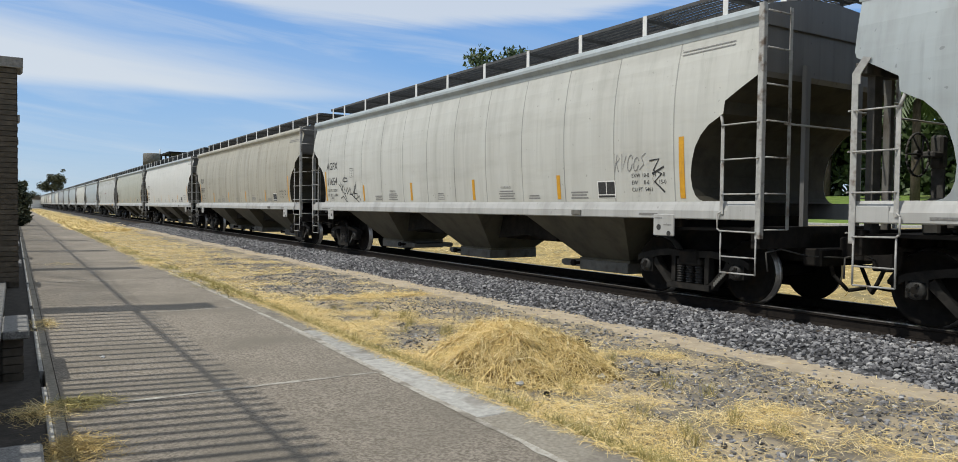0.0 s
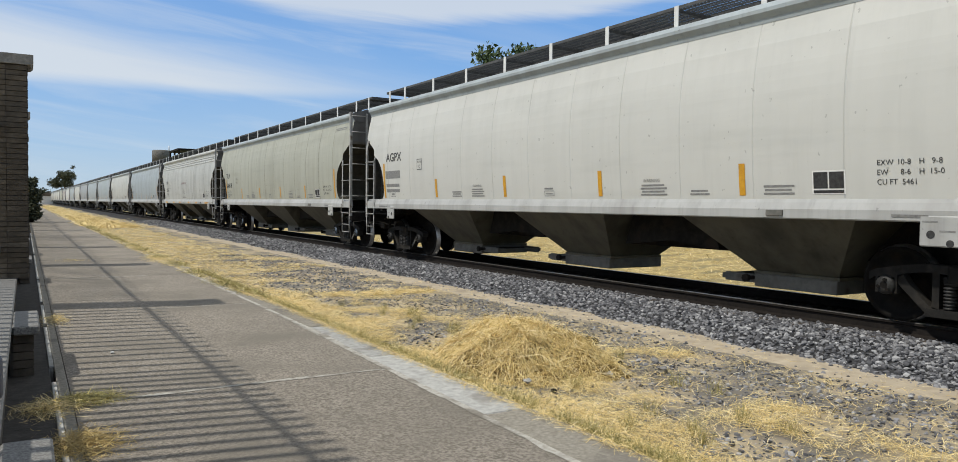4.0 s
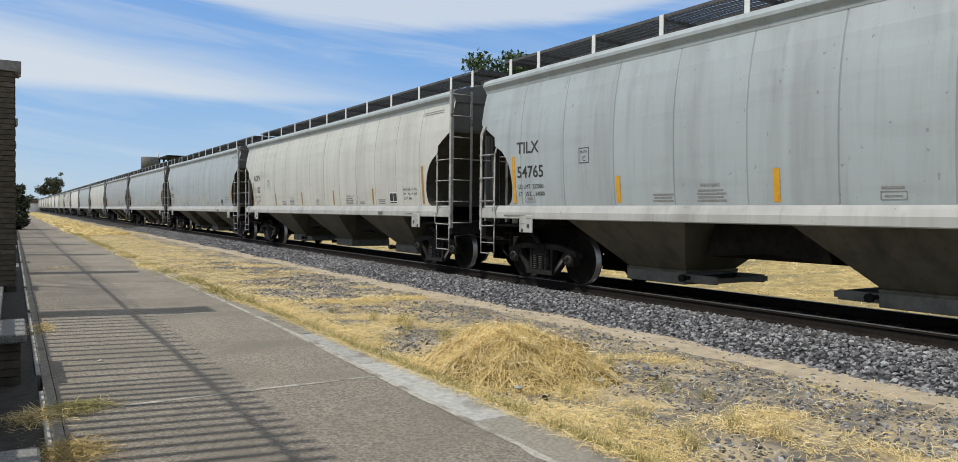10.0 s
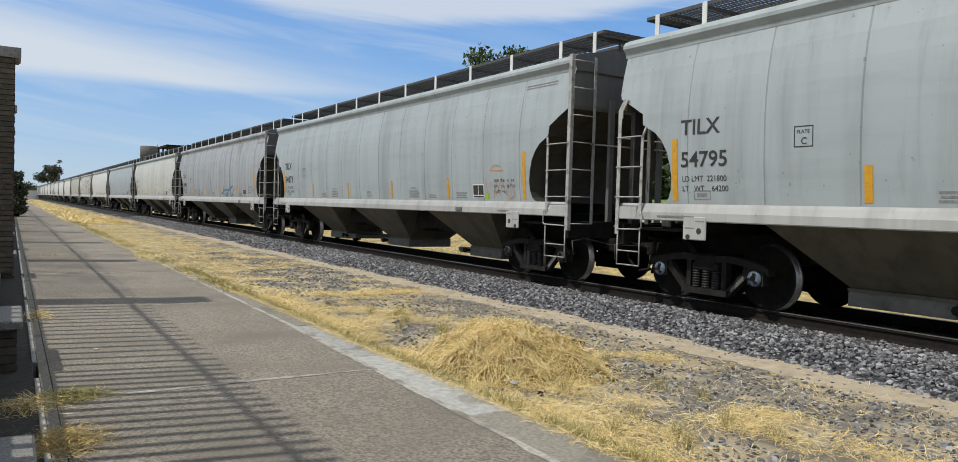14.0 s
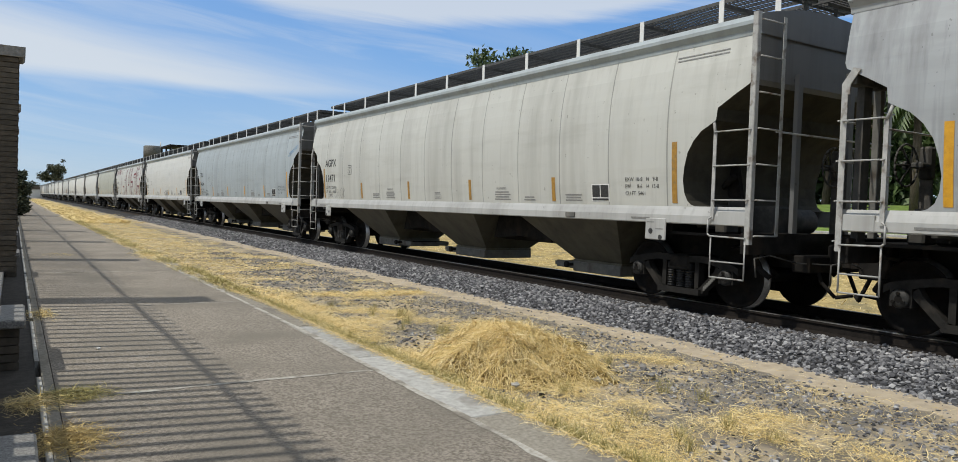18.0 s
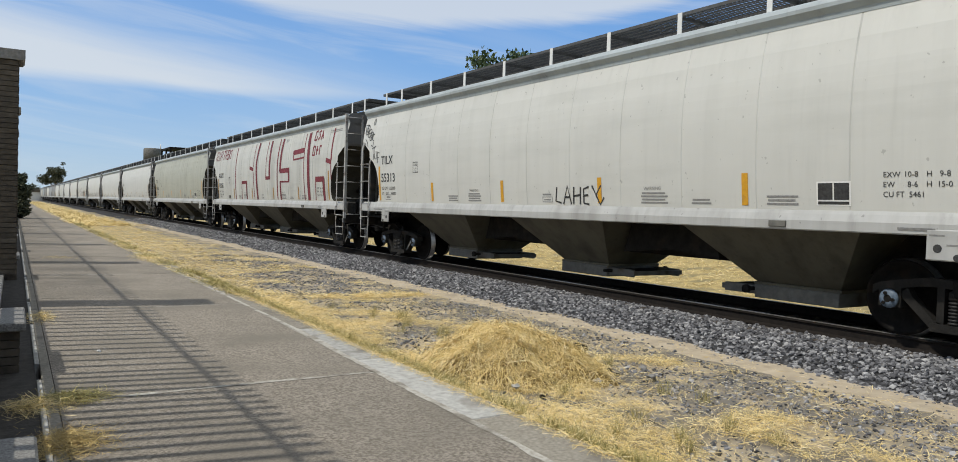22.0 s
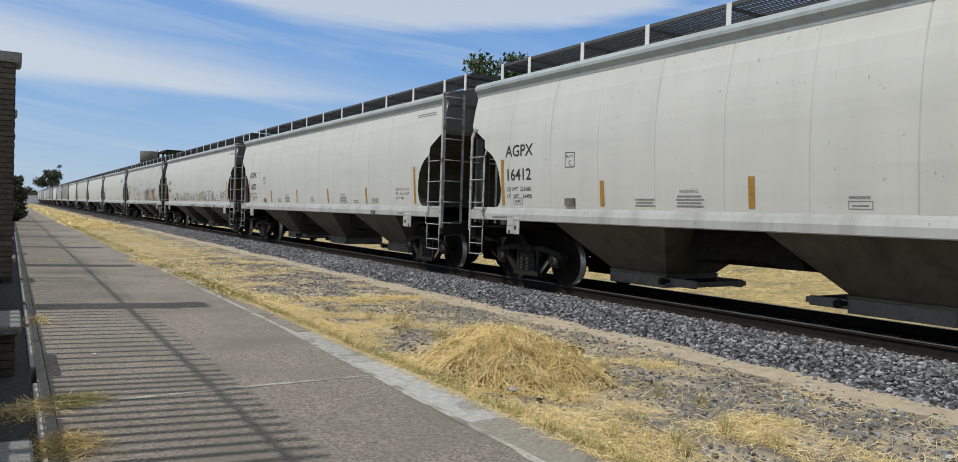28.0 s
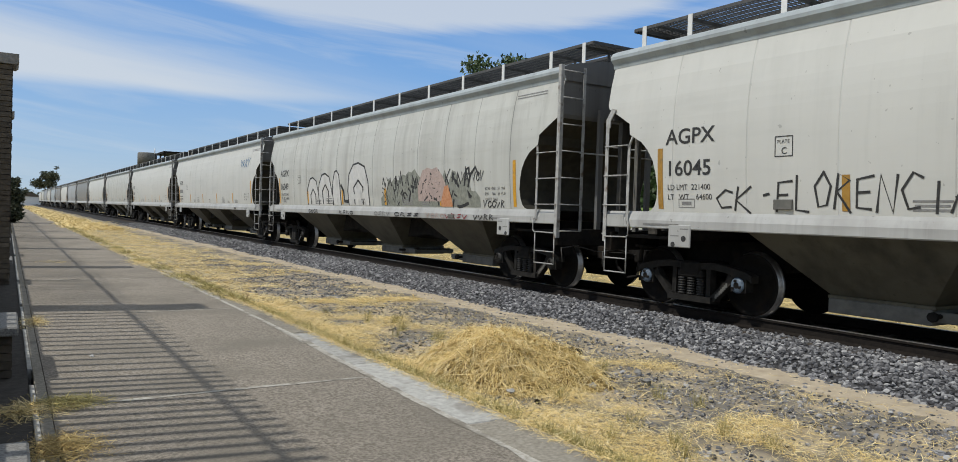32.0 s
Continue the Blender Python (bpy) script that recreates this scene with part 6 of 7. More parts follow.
# owner mark, number, load limit, light weight, paint, brake wheel at the near end too
TRAIN = [
    (-1, "TILX", "54873", "222000", "64000", "blue_grey"), (0, "AGPX", "11654", "222200", "63800", "white"),
    (1, "TILX", "55055", "222000", "64000", "tan"), (2, "AGPX", "", "", "", "clean"),
    (3, "TILX", "540618", "221400", "64600", "olive"), (4, "SHPX", "455234", "224400", "61600", "soot"),
    (5, "TILX", "54765", "222000", "64000", "blue_grey"), (6, "AGPX", "11132", "222400", "63600", "white"),
    (7, "TILX", "54795", "221800", "64200", "blue_grey"), (8, "TILX", "54873", "222000", "64000", "blue_grey"),
    (9, "TILX", "54998", "222000", "64000", "stained"), (10, "AGPX", "11471", "222000", "64200", "white"),
    (11, "TILX", "54614", "222100", "63900", "blue_grey"), (12, "TILX", "55313", "222000", "64000", "clean"),
    (13, "AGPX", "16358", "221400", "64600", "white"), (14, "TILX", "540673", "221400", "64600", "olive"),
    (15, "AGPX", "16412", "221600", "64400", "clean"), (16, "AGPX", "16007", "221700", "64300", "clean"),
    (17, "AGPX", "16045", "221400", "64600", "clean"), (18, "AGPX", "16049", "221400", "64600", "white"),
    (19, "AGPX", "", "", "", "clean"), (20, "AGPX", "", "", "", "clean"), (21, "TILX", "", "", "", "white"),
    (22, "AGPX", "", "", "", "clean"), (23, "TILX", "", "", "", "dark"), (24, "TILX", "", "", "", "stained"), (25, "AGPX", "", "", "", "clean"),
    (26, "TILX", "", "", "", "dark"), (27, "TILX", "", "", "", "blue_grey"), (28, "AGPX", "", "", "", "white"), (29, "TILX", "", "", "", "stained"),
    (30, "AGPX", "", "", "", "white"), (31, "AGPX", "", "", "", "clean"),
]
TINT = {"white": "weathered white", "clean": "clean off-white", "blue_grey": "pale blue-grey", "stained": "rain-streaked grey", "tan": "dusty tan", "olive": "pale olive-grey", "dark": "dark grey", "soot": "grimy grey"}
# the head of the train: place of car 0's far sill end, second by second
HEAD = [23.53, 13.44, 3.38, -7.07, -17.20, -27.30, -37.64, -48.16, -58.51, -68.68, -79.11, -89.18, -99.63, -109.69, -120.17, -130.28, -140.48, -150.76, -160.82, -171.29, -181.39, -191.49, -201.89, -212.04, -222.48, -232.56, -242.70, -252.95, -263.25, -273.77, -283.86, -294.34, -304.44]


def car_pose(index, t):
    k = min(int(t), len(HEAD) - 2)
    s = HEAD[k] + (HEAD[k + 1] - HEAD[k]) * (t - k)
    return pose(TRACK_X, s + index * PITCH - LB, RAIL_Z)


CARS = {}
for index, mark, number, load, light, paint in TRAIN:
    car = MASTER if index == -1 else copy_thing(MASTER, car_pose(index, 0))
    CARS[index] = car
    for o in car.children:
        if o.name.split(".")[0] in ("body",):
            o.material_slots[0].link = "OBJECT"
            o.material_slots[0].material = PAINT[paint]
            o.material_slots[1].link = "OBJECT"
            o.material_slots[1].material = SEAM_FAINT if paint == "clean" else SEAMS_OF[paint]
    dull = {"roof": PAINT[paint], "side_sill": SILL_DULL, "side_ladder": LADDER_DULL, "jack_plate": SILL_DULL, "end_ladder": LADDER_DULL}
    for o in car.children if paint in ("blue_grey", "stained", "tan", "soot", "dark") else ():
        if o.name.split(".")[0] in dull:
            o.material_slots[0].link = "OBJECT"
            o.material_slots[0].material = dull[o.name.split(".")[0]]
    tagged(car, TINT[paint] + " covered hopper wagon rolling on the rails")


for index in (3, 4, 12, 13, 17, 18):
    for o in CARS[index].children:
        ys_ = [v.co.y for v in o.data.vertices] if o.name.split(".")[0] == "hopper" else []
        if ys_ and abs(sum(ys_) / len(ys_) - MID) < 1:
            o.matrix_local = pose(0, 2 * MID, 0, 0, 0, 180)


def finish(index, mark, number, load, light, paint):
    car = CARS[index]
    if number:
        du = 0.66 if index == 4 else 0.0
        marking(car, "reporting_mark", [(mark, 1.32 + du, 2.47, 0.31, 1.10)], INK, "black painted owner mark")
        marking(car, "car_number", [(number, 1.32 + du, 2.01, 0.31, 1.10)], INK, "black painted car number")
        marking(car, "weight_stencil", [("LD LMT  " + load, 1.35 + du, 1.80, 0.115, 1), ("LT   WT    " + light, 1.35 + du, 1.66, 0.115, 1)], INK)
    else:
        marking(car, "reporting_mark", [(mark, 1.36, 2.47, 0.31, 1.14)], INK)
        bars(car, "number_bars", [(1.30, 2.02, 0.9, 0.20), (1.33, 1.80, 0.8, 0.08), (1.33, 1.66, 0.8, 0.08)], INK_GREY)


for row in TRAIN:
    finish(*row)

BRIGHT_BLUE = surface("bright_blue_spray", (0.05, 0.20, 0.42), (0.09, 0.28, 0.50), 18, 0.6)
STICKER = surface("green_sticker", (0.22, 0.42, 0.03), (0.28, 0.50, 0.05), 20, 0.5)
MURAL_RED = surface("dark_red_spray", (0.13, 0.014, 0.022), (0.21, 0.03, 0.04), 10, 0.6)
INK_MAROON = surface("maroon_spray", (0.045, 0.008, 0.012), (0.08, 0.015, 0.02), 10, 0.6)
REFLECT_DULL = surface("faded_reflector", (0.30, 0.16, 0.025), (0.40, 0.23, 0.05), 14, 0.5, spots=(0.22, 0.15, 0.06), spot_scale=9)
MURAL_PALE = surface("pale_spray", (0.52, 0.52, 0.50), (0.60, 0.60, 0.58), 6, 0.6, spots=(0.42, 0.42, 0.40), spot_scale=3)
MURAL_PINK = surface("dusty_pink_spray", (0.34, 0.27, 0.245), (0.46, 0.36, 0.32), 12, 0.7)
MURAL_GREEN = surface("grey_green_spray", (0.17, 0.18, 0.15), (0.28, 0.29, 0.25), 12, 0.7)
# sprayed tags, wagon by wagon
CURSIVE = [[(2.28, 2.02), (2.42, 1.95), (2.50, 1.82), (2.40, 2.10), (2.60, 1.90)], [(2.52, 1.78), (2.62, 2.00), (2.74, 1.86), (2.60, 1.76), (2.80, 1.74)],
           [(2.62, 2.12), (2.72, 2.20), (2.95, 2.18), (2.98, 2.10), (2.74, 2.08), (2.62, 2.12)], [(2.84, 1.78), (2.92, 1.92), (3.02, 1.80), (2.90, 1.72)], [(3.05, 1.80), (3.15, 1.92), (3.20, 1.76), (3.08, 1.70), (3.30, 1.72)],
           [(3.30, 1.70), (3.55, 1.88), (3.62, 2.06), (3.50, 1.92), (3.44, 1.60), (3.62, 1.58), (3.66, 1.72), (3.40, 1.74)], [(2.40, 1.60), (2.60, 1.66), (2.78, 1.52), (2.90, 1.50)], [(2.70, 1.72), (2.86, 1.56)],
           [(3.20, 1.72), (3.60, 1.54), (3.75, 1.48)], [(3.66, 1.60), (3.80, 1.66), (3.86, 1.52)]]
spray(CARS[0], "tag", CURSIVE, 0.030, INK, "black sprayed cursive tag")
spray(CARS[0], "tag", scribble(14.4, 1.95, 15.1, 0.3, 5, 5), 0.014, INK_GREY, "thin grey tag")
spray(CARS[0], "tag", [[(15.2, 2.1), (15.4, 2.12), (15.28, 1.95), (15.45, 1.9), (15.3, 1.78), (15.5, 1.62)], [(15.25, 1.9), (15.5, 2.0)]], 0.03, INK, "black tag")
spray(CARS[8], "tag", [[(14.50, 1.92), (14.56, 1.55), (14.68, 1.86), (14.78, 1.52), (14.90, 1.90), (15.02, 1.58), (14.86, 1.60), (15.10, 1.95), (15.22, 1.60), (15.40, 1.84), (15.54, 1.60), (15.36, 1.52), (15.26, 1.62)]], 0.022, INK_ORANGE, "orange sprayed scrawl")
spray(CARS[8], "tag", [[(14.66, 2.10), (14.80, 2.20), (15.02, 2.18), (15.14, 2.08), (14.66, 2.10)]], 0.022, INK_ORANGE, "orange sprayed loop")
bars(CARS[8], "sticker", [(14.46, 1.52, 0.15, 0.12)], STICKER, label="bright green sticker")
spray(CARS[9], "tag", [[(3.0, 1.92), (3.1, 1.6), (3.2, 1.72), (3.15, 1.88)], [(3.4, 1.55), (3.6, 1.9), (3.8, 1.92), (3.85, 1.7), (3.6, 1.6), (4.0, 1.62), (4.2, 1.9), (4.3, 1.62), (4.5, 1.85), (4.6, 1.6), (4.8, 1.88), (5.0, 1.86), (4.95, 1.62), (5.3, 1.9), (5.7, 1.45)]], 0.026, INK_GREY, "dark grey sprayed scrawl")
spray(CARS[9], "tag", scribble(7.2, 1.55, 8.7, 0.3, 9, 6), 0.012, INK_GREY, "thin grey sprayed tag")
spray(CARS[9], "tag", [[(10.18, 1.68), (10.45, 1.64), (10.62, 1.80), (10.74, 1.95)], [(10.2, 1.64), (10.5, 1.68)], [(10.55, 1.74), (11.0, 1.80), (11.5, 1.78), (12.3, 1.95)], [(11.0, 1.5), (11.3, 1.62), (11.5, 1.85)]], 0.085, INK_BLUE, "blue sprayed tag")
spray(CARS[9], "tag", [[(10.5, 1.64), (10.9, 1.55), (11.2, 1.50)], [(11.2, 1.50), (11.7, 1.9), (12.0, 1.52), (12.6, 1.9)]], 0.05, INK_BLUE, "blue-grey sprayed lines")
spray(CARS[9], "tag", [[(7.95, 2.52), (7.94, 2.36)], [(8.02, 2.30), (8.06, 2.02)]], 0.07, INK_BLUE, "blue sprayed dab")
spray(CARS[11], "tag", [[(a, b + 0.30 * (a - 15.9)) for a, b in st] for st in scribble(16.0, 2.90, 16.9, 0.17, 77, 7, 0.2)], 0.02, BRIGHT_BLUE, "blue sprayed script")
spray(CARS[11], "tag", scribble(2.25, 1.54, 3.05, 0.30, 13, 4), 0.02, INK, "black sprayed tag")
spray(CARS[11], "scratch", [[(3.45, 1.98), (3.8, 2.08), (4.05, 2.22), (4.33, 2.42)]], 0.010, INK_GREY, "long thin scratch")
def ring(u, v, a, b, lean=0.0):
    """One loop of a bubble letter."""
    return [(u + a * math.cos(t) + lean * b * math.sin(t), v + b * math.sin(t)) for t in (2 * math.pi * k / 12 for k in range(13))]


BUBBLES = [ring(0.24, 3.46, 0.10, 0.13, 0.3), ring(0.25, 3.46, 0.04, 0.06), [(0.12, 3.38), (0.06, 3.62), (0.30, 3.60)], ring(0.42, 3.36, 0.09, 0.12, 0.3), [(0.34, 3.34), (0.50, 3.38)], ring(0.56, 3.27, 0.09, 0.12, 0.3), ring(0.57, 3.27, 0.035, 0.05),
           [(0.76, 3.32), (0.66, 3.30), (0.64, 3.18), (0.76, 3.12), (0.72, 2.98), (0.60, 3.02)], ring(0.62, 3.66, 0.05, 0.08), [(0.18, 3.22), (0.32, 3.12), (0.40, 2.98)],
           [(0.70, 2.92), (0.94, 2.98)], [(0.84, 2.95), (0.80, 2.62)], [(0.90, 2.86), (0.88, 2.66), (1.00, 2.62), (1.02, 2.84)], [(1.08, 2.52), (1.08, 2.82), (1.20, 2.78)], [(1.08, 2.68), (1.16, 2.66)]]
for st in BUBBLES:
    spray(CARS[12], "tag_stroke", [st], 0.026, INK)
LOOSE = [[(8.86, 1.80), (8.82, 1.55), (8.98, 1.52)], [(9.04, 1.50), (9.16, 1.82), (9.26, 1.50)], [(9.07, 1.62), (9.22, 1.62)], [(9.32, 1.50), (9.34, 1.80)], [(9.50, 1.50), (9.52, 1.80)], [(9.32, 1.64), (9.52, 1.66)],
         [(9.74, 1.80), (9.60, 1.76), (9.60, 1.52), (9.74, 1.50)], [(9.60, 1.65), (9.72, 1.66)], [(9.82, 1.82), (9.92, 1.66), (10.05, 1.82)], [(9.92, 1.66), (10.02, 1.50), (10.12, 1.62)]]
for st in LOOSE:
    spray(CARS[12], "tag_stroke", [st], 0.034, INK)
# strokes of the tall mural by width
MURAL = {
    0.06: [[(5.46, 1.49), (5.51, 2.22)], [(7.40, 1.49), (7.31, 2.58)], [(7.31, 2.80), (7.29, 3.74)], [(9.07, 3.74), (9.08, 2.35)], [(11.95, 2.14), (10.90, 2.15)],
           [(12.39, 2.89), (13.51, 2.93)], [(13.45, 3.74), (13.51, 3.05), (13.58, 1.50)], [(14.70, 2.20), (14.65, 1.50)], [(16.05, 2.72), (16.08, 2.14)]],
    0.10: [[(4.37, 3.74), (4.46, 2.60), (4.41, 1.49)], [(10.58, 3.73), (10.55, 2.67), (10.53, 1.50)], [(12.36, 3.20), (12.41, 2.92)], [(16.07, 3.73), (16.07, 2.75)]],
    0.13: [[(5.49, 2.20), (6.31, 2.20)], [(6.27, 2.25), (6.23, 1.49)], [(9.03, 2.32), (9.63, 2.32)], [(11.91, 2.60), (11.92, 2.15)], [(10.92, 2.16), (10.93, 1.49)]],
    0.17: [[(7.83, 3.75), (7.71, 2.90), (7.86, 1.49)], [(9.51, 3.73), (9.56, 2.28)], [(10.97, 3.72), (10.90, 2.50)], [(10.87, 2.54), (11.99, 2.55)],
           [(12.32, 3.13), (13.47, 3.18)], [(14.66, 2.17), (15.46, 2.17)], [(15.41, 2.20), (15.45, 1.49)]],
    0.22: [[(13.83, 3.74), (13.99, 2.60), (14.02, 1.49)]],
}
for wide, lines in MURAL.items():
    for st in lines:
        spray(CARS[13], "mural_stroke", [st], wide, MURAL_RED, "dark red sprayed stroke")
    if wide > 0.11:
        edged = [[(a + e * wide / 2, b) for a, b in st] for st in lines for e in (-1, 1) if abs(st[0][0] - st[-1][0]) < 0.4]
        for st in edged:
            spray(CARS[13], "mural_outline", [st], 0.022, INK_MAROON, "blackish red outline", 0.008)
spray(CARS[13], "mural", [[(6.72, 2.79), (7.02, 2.74), (7.30, 2.70)], [(15.62, 2.76), (15.84, 2.72), (16.06, 2.68)]], 0.14, MURAL_RED, "dark red sprayed point")
SMALL_RED = [
    [(14.52, 3.74), (14.36, 3.74), (14.34, 3.46), (14.54, 3.46), (14.54, 3.58)], [(14.84, 3.74), (14.68, 3.70), (14.82, 3.54), (14.68, 3.46)], [(14.94, 3.44), (15.0, 3.74), (15.12, 3.46)], [(14.95, 3.56), (15.10, 3.56)],
    [(14.36, 3.24), (14.34, 2.96), (14.52, 2.96), (14.54, 3.24), (14.36, 3.24)], [(14.74, 3.24), (14.72, 2.96)], [(14.66, 3.12), (14.84, 3.12)], [(14.96, 2.96), (14.98, 3.24), (15.12, 3.22)],
]
for st in SMALL_RED:
    spray(CARS[13], "tag_letter", [st], 0.085, MURAL_RED, "small dark red block letters")
STROKES = {
    "A": [[(0, 0), (0.5, 1), (0.9, 0)], [(0.15, 0.4), (0.8, 0.45)]], "C": [[(0.9, 0.85), (0.5, 1), (0.08, 0.55), (0.35, 0.05), (0.9, 0.1)]],
    "D": [[(0.1, 0), (0.12, 1), (0.8, 0.7), (0.8, 0.25), (0.1, 0)]], "E": [[(0.85, 1), (0.1, 0.9), (0.1, 0.05), (0.85, 0)], [(0.1, 0.5), (0.7, 0.52)]],
    "F": [[(0.1, -0.1), (0.12, 0.95), (0.95, 1)], [(0.1, 0.5), (0.7, 0.52)]], "H": [[(0.1, 0), (0.12, 1)], [(0.85, 0), (0.8, 1)], [(0.1, 0.5), (0.85, 0.52)]],
    "I": [[(0.5, 0), (0.5, 1)]], "K": [[(0.1, 0), (0.1, 1)], [(0.85, 1), (0.1, 0.45), (0.9, -0.1)]], "L": [[(0.15, 1), (0.1, 0.05), (0.9, 0)]],
    "M": [[(0, 0), (0.15, 1), (0.5, 0.25), (0.85, 1), (0.95, -0.1)]], "N": [[(0.05, 0), (0.1, 1), (0.8, 0), (0.85, 1)]],
    "O": [[(0.5, 1), (0.1, 0.6), (0.3, 0.05), (0.75, 0.1), (0.9, 0.6), (0.5, 1)]], "R": [[(0.1, 0), (0.15, 1), (0.8, 0.8), (0.15, 0.5), (0.95, -0.1)]],
    "S": [[(0.85, 0.9), (0.3, 1), (0.15, 0.65), (0.75, 0.4), (0.6, 0), (0.05, 0.08)]], "T": [[(0, 0.95), (1, 1)], [(0.5, 1), (0.45, 0)]],
    "U": [[(0.1, 1), (0.15, 0.1), (0.6, 0), (0.85, 0.3), (0.85, 1)]], "V": [[(0, 1), (0.45, 0), (0.9, 1)]], "-": [[(0.1, 0.45), (0.7, 0.6)]],
    "1": [[(0.3, 0.8), (0.55, 1), (0.5, 0)]], "2": [[(0.1, 0.8), (0.5, 1), (0.8, 0.7), (0.05, 0.05), (0.95, 0.1)]], "3": [[(0.1, 0.95), (0.8, 1), (0.35, 0.6), (0.85, 0.35), (0.4, 0), (0.05, 0.1)]],
}


def hand_lettering(text, u0, v0, u1, h, seed):
    g = random.Random(seed)
    out, w = [], (u1 - u0) / len(text)
    for k, ch in enumerate(text):
        a, hh, lift = u0 + k * w, h * g.uniform(0.8, 1.1), g.uniform(-0.02, 0.03)
        for st in STROKES.get(ch, []):
            out.append([(a + (x + 0.12 * y + g.uniform(-0.04, 0.04)) * w * 0.95, v0 + lift + y * hh) for x, y in st])
    return out


BLOCK = {"R": [[(0, 0), (0, 1), (0.95, 1), (1, 0.5), (0.05, 0.5), (1, 0)]], ".": [[(0, 0), (0.3, 0.06)]], "I": [[(0.5, 0), (0.5, 1)]], "P": [[(0, 0), (0, 1), (1, 1), (1, 0.5), (0, 0.45)]],
         ":": [[(0.3, 0.25), (0.3, 0.4)], [(0.3, 0.65), (0.3, 0.8)]], "T": [[(0, 1), (1, 1)], [(0.5, 1), (0.5, 0)]], "A": [[(0, 0), (0.05, 1), (0.95, 1), (1, 0)], [(0.05, 0.45), (1, 0.45)]],
         "S": [[(1, 0.95), (0, 1), (0, 0.55), (1, 0.5), (0.95, 0), (0, 0.05)]], "K": [[(0, 0), (0, 1)], [(1, 1), (0.05, 0.5), (1, 0)]]}
rip = [[[(u - 0.32 + x * w + 0.02 * y, 3.29 + 0.02 * (u - 0.7) / 3 + y * 0.42) for x, y in st] for st in BLOCK[ch]]
       for ch, u, w in (("R", 0.75, 0.30), (".", 1.18, 0.1), ("I", 1.26, 0.14), (".", 1.46, 0.1), ("P", 1.57, 0.27), (":", 1.95, 0.1), ("T", 2.10, 0.33), ("A", 2.53, 0.30), ("S", 2.93, 0.24), ("K", 3.25, 0.24), ("I", 3.50, 0.14))]
for glyph in rip:
    spray(CARS[13], "tag_letter", glyph, 0.075, MURAL_RED, "dark red sprayed block letter")
for word, ua, ub, low, tall in (("CK", 2.22, 2.86, 1.52, 0.30), ("-", 2.98, 3.15, 1.62, 0.2), ("FLORENCIA", 3.18, 5.55, 1.52, 0.42), ("13V", 5.62, 6.5, 1.54, 0.42), ("STST", 6.55, 7.5, 1.54, 0.36),
                                 ("MALDITOS", 7.55, 9.85, 1.52, 0.38), ("V", 9.95, 10.2, 1.54, 0.36), ("SOUTH", 10.22, 11.35, 1.54, 0.42), ("CENTRAL", 11.4, 13.5, 1.53, 0.46), ("-", 13.55, 13.95, 1.62, 0.3),
                                 ("LA", 14.0, 14.85, 1.52, 0.50), ("213", 14.95, 16.1, 1.54, 0.46)):
    step = (ub - ua) / len(word)
    for k, ch in enumerate(word):
        spray(CARS[17], "tag_letter", hand_lettering(ch, ua + k * step, low, ua + (k + 1) * step, tall, 21 + k), 0.032, INK, "black sprayed letter")
for u, w, sd in ((7.5, 1.6, 71), (11.3, 1.4, 72), (16.0, 0.6, 73)):
    spray(CARS[17], "tag", scribble(u, 1.245, u + w, 0.10, sd, 6, 0.2), 0.022, INK, "small black tag on the sill", 0.095)
marking(CARS[13], "tag", [("2017", 11.25, 3.57, 0.17, 1.1)], INK_GREY)


def filled(car, name, u0, u1, low, tops, mat, label, lift):
    """A sprayed patch with an uneven upper edge: tops are heights at even steps."""
    vs, fs, n, rows = [], [], len(tops), 5
    for k, top in enumerate(tops):
        vs += [on_side(u0 + (u1 - u0) * k / (n - 1), low + (top - low) * r / rows, lift) for r in range(rows + 1)]
        if k:
            i = (k - 1) * (rows + 1)
            fs += [(i + r, i + rows + 1 + r, i + rows + 2 + r, i + r + 1) for r in range(rows)]
    ob = raw(name, vs, fs, mat, car)
    ob["label"] = label


# pale bubble letters with black outlines
for ua, ub, top, inner in ((4.12, 5.15, 2.34, 2.0), (5.15, 6.3, 2.44, 2.12), (6.35, 6.95, 2.50, 0), (7.55, 9.0, 2.66, 2.2)):
    um, w = (ua + ub) / 2, ub - ua
    filled(CARS[18], "mural_fill", ua, ub, 1.50, [top - 0.30, top - 0.08, top, top - 0.02, top - 0.12, top - 0.45], MURAL_PALE, "pale bubble-letter fill", 0.004)
    spray(CARS[18], "mural_outline", [[(ua, 1.49), (ua - 0.04, 1.9), (ua + 0.05 * w, top - 0.28), (ua + 0.25 * w, top - 0.02), (um, top + 0.02), (ub - 0.2 * w, top - 0.10), (ub - 0.04 * w, top - 0.5), (ub, 1.49)]], 0.055, INK, "black letter outline")
    if inner:
        spray(CARS[18], "mural_outline", [[(ua + 0.30 * w, 1.52), (ua + 0.28 * w, inner - 0.2), (um, inner), (ub - 0.28 * w, inner - 0.2), (ub - 0.30 * w, 1.52)]], 0.07, INK, "black inner line")
spray(CARS[18], "mural_outline", [[(6.98, 2.1), (7.2, 1.9), (7.22, 1.62), (7.55, 1.60)]], 0.10, INK, "black shadow between letters")
g = random.Random(41)
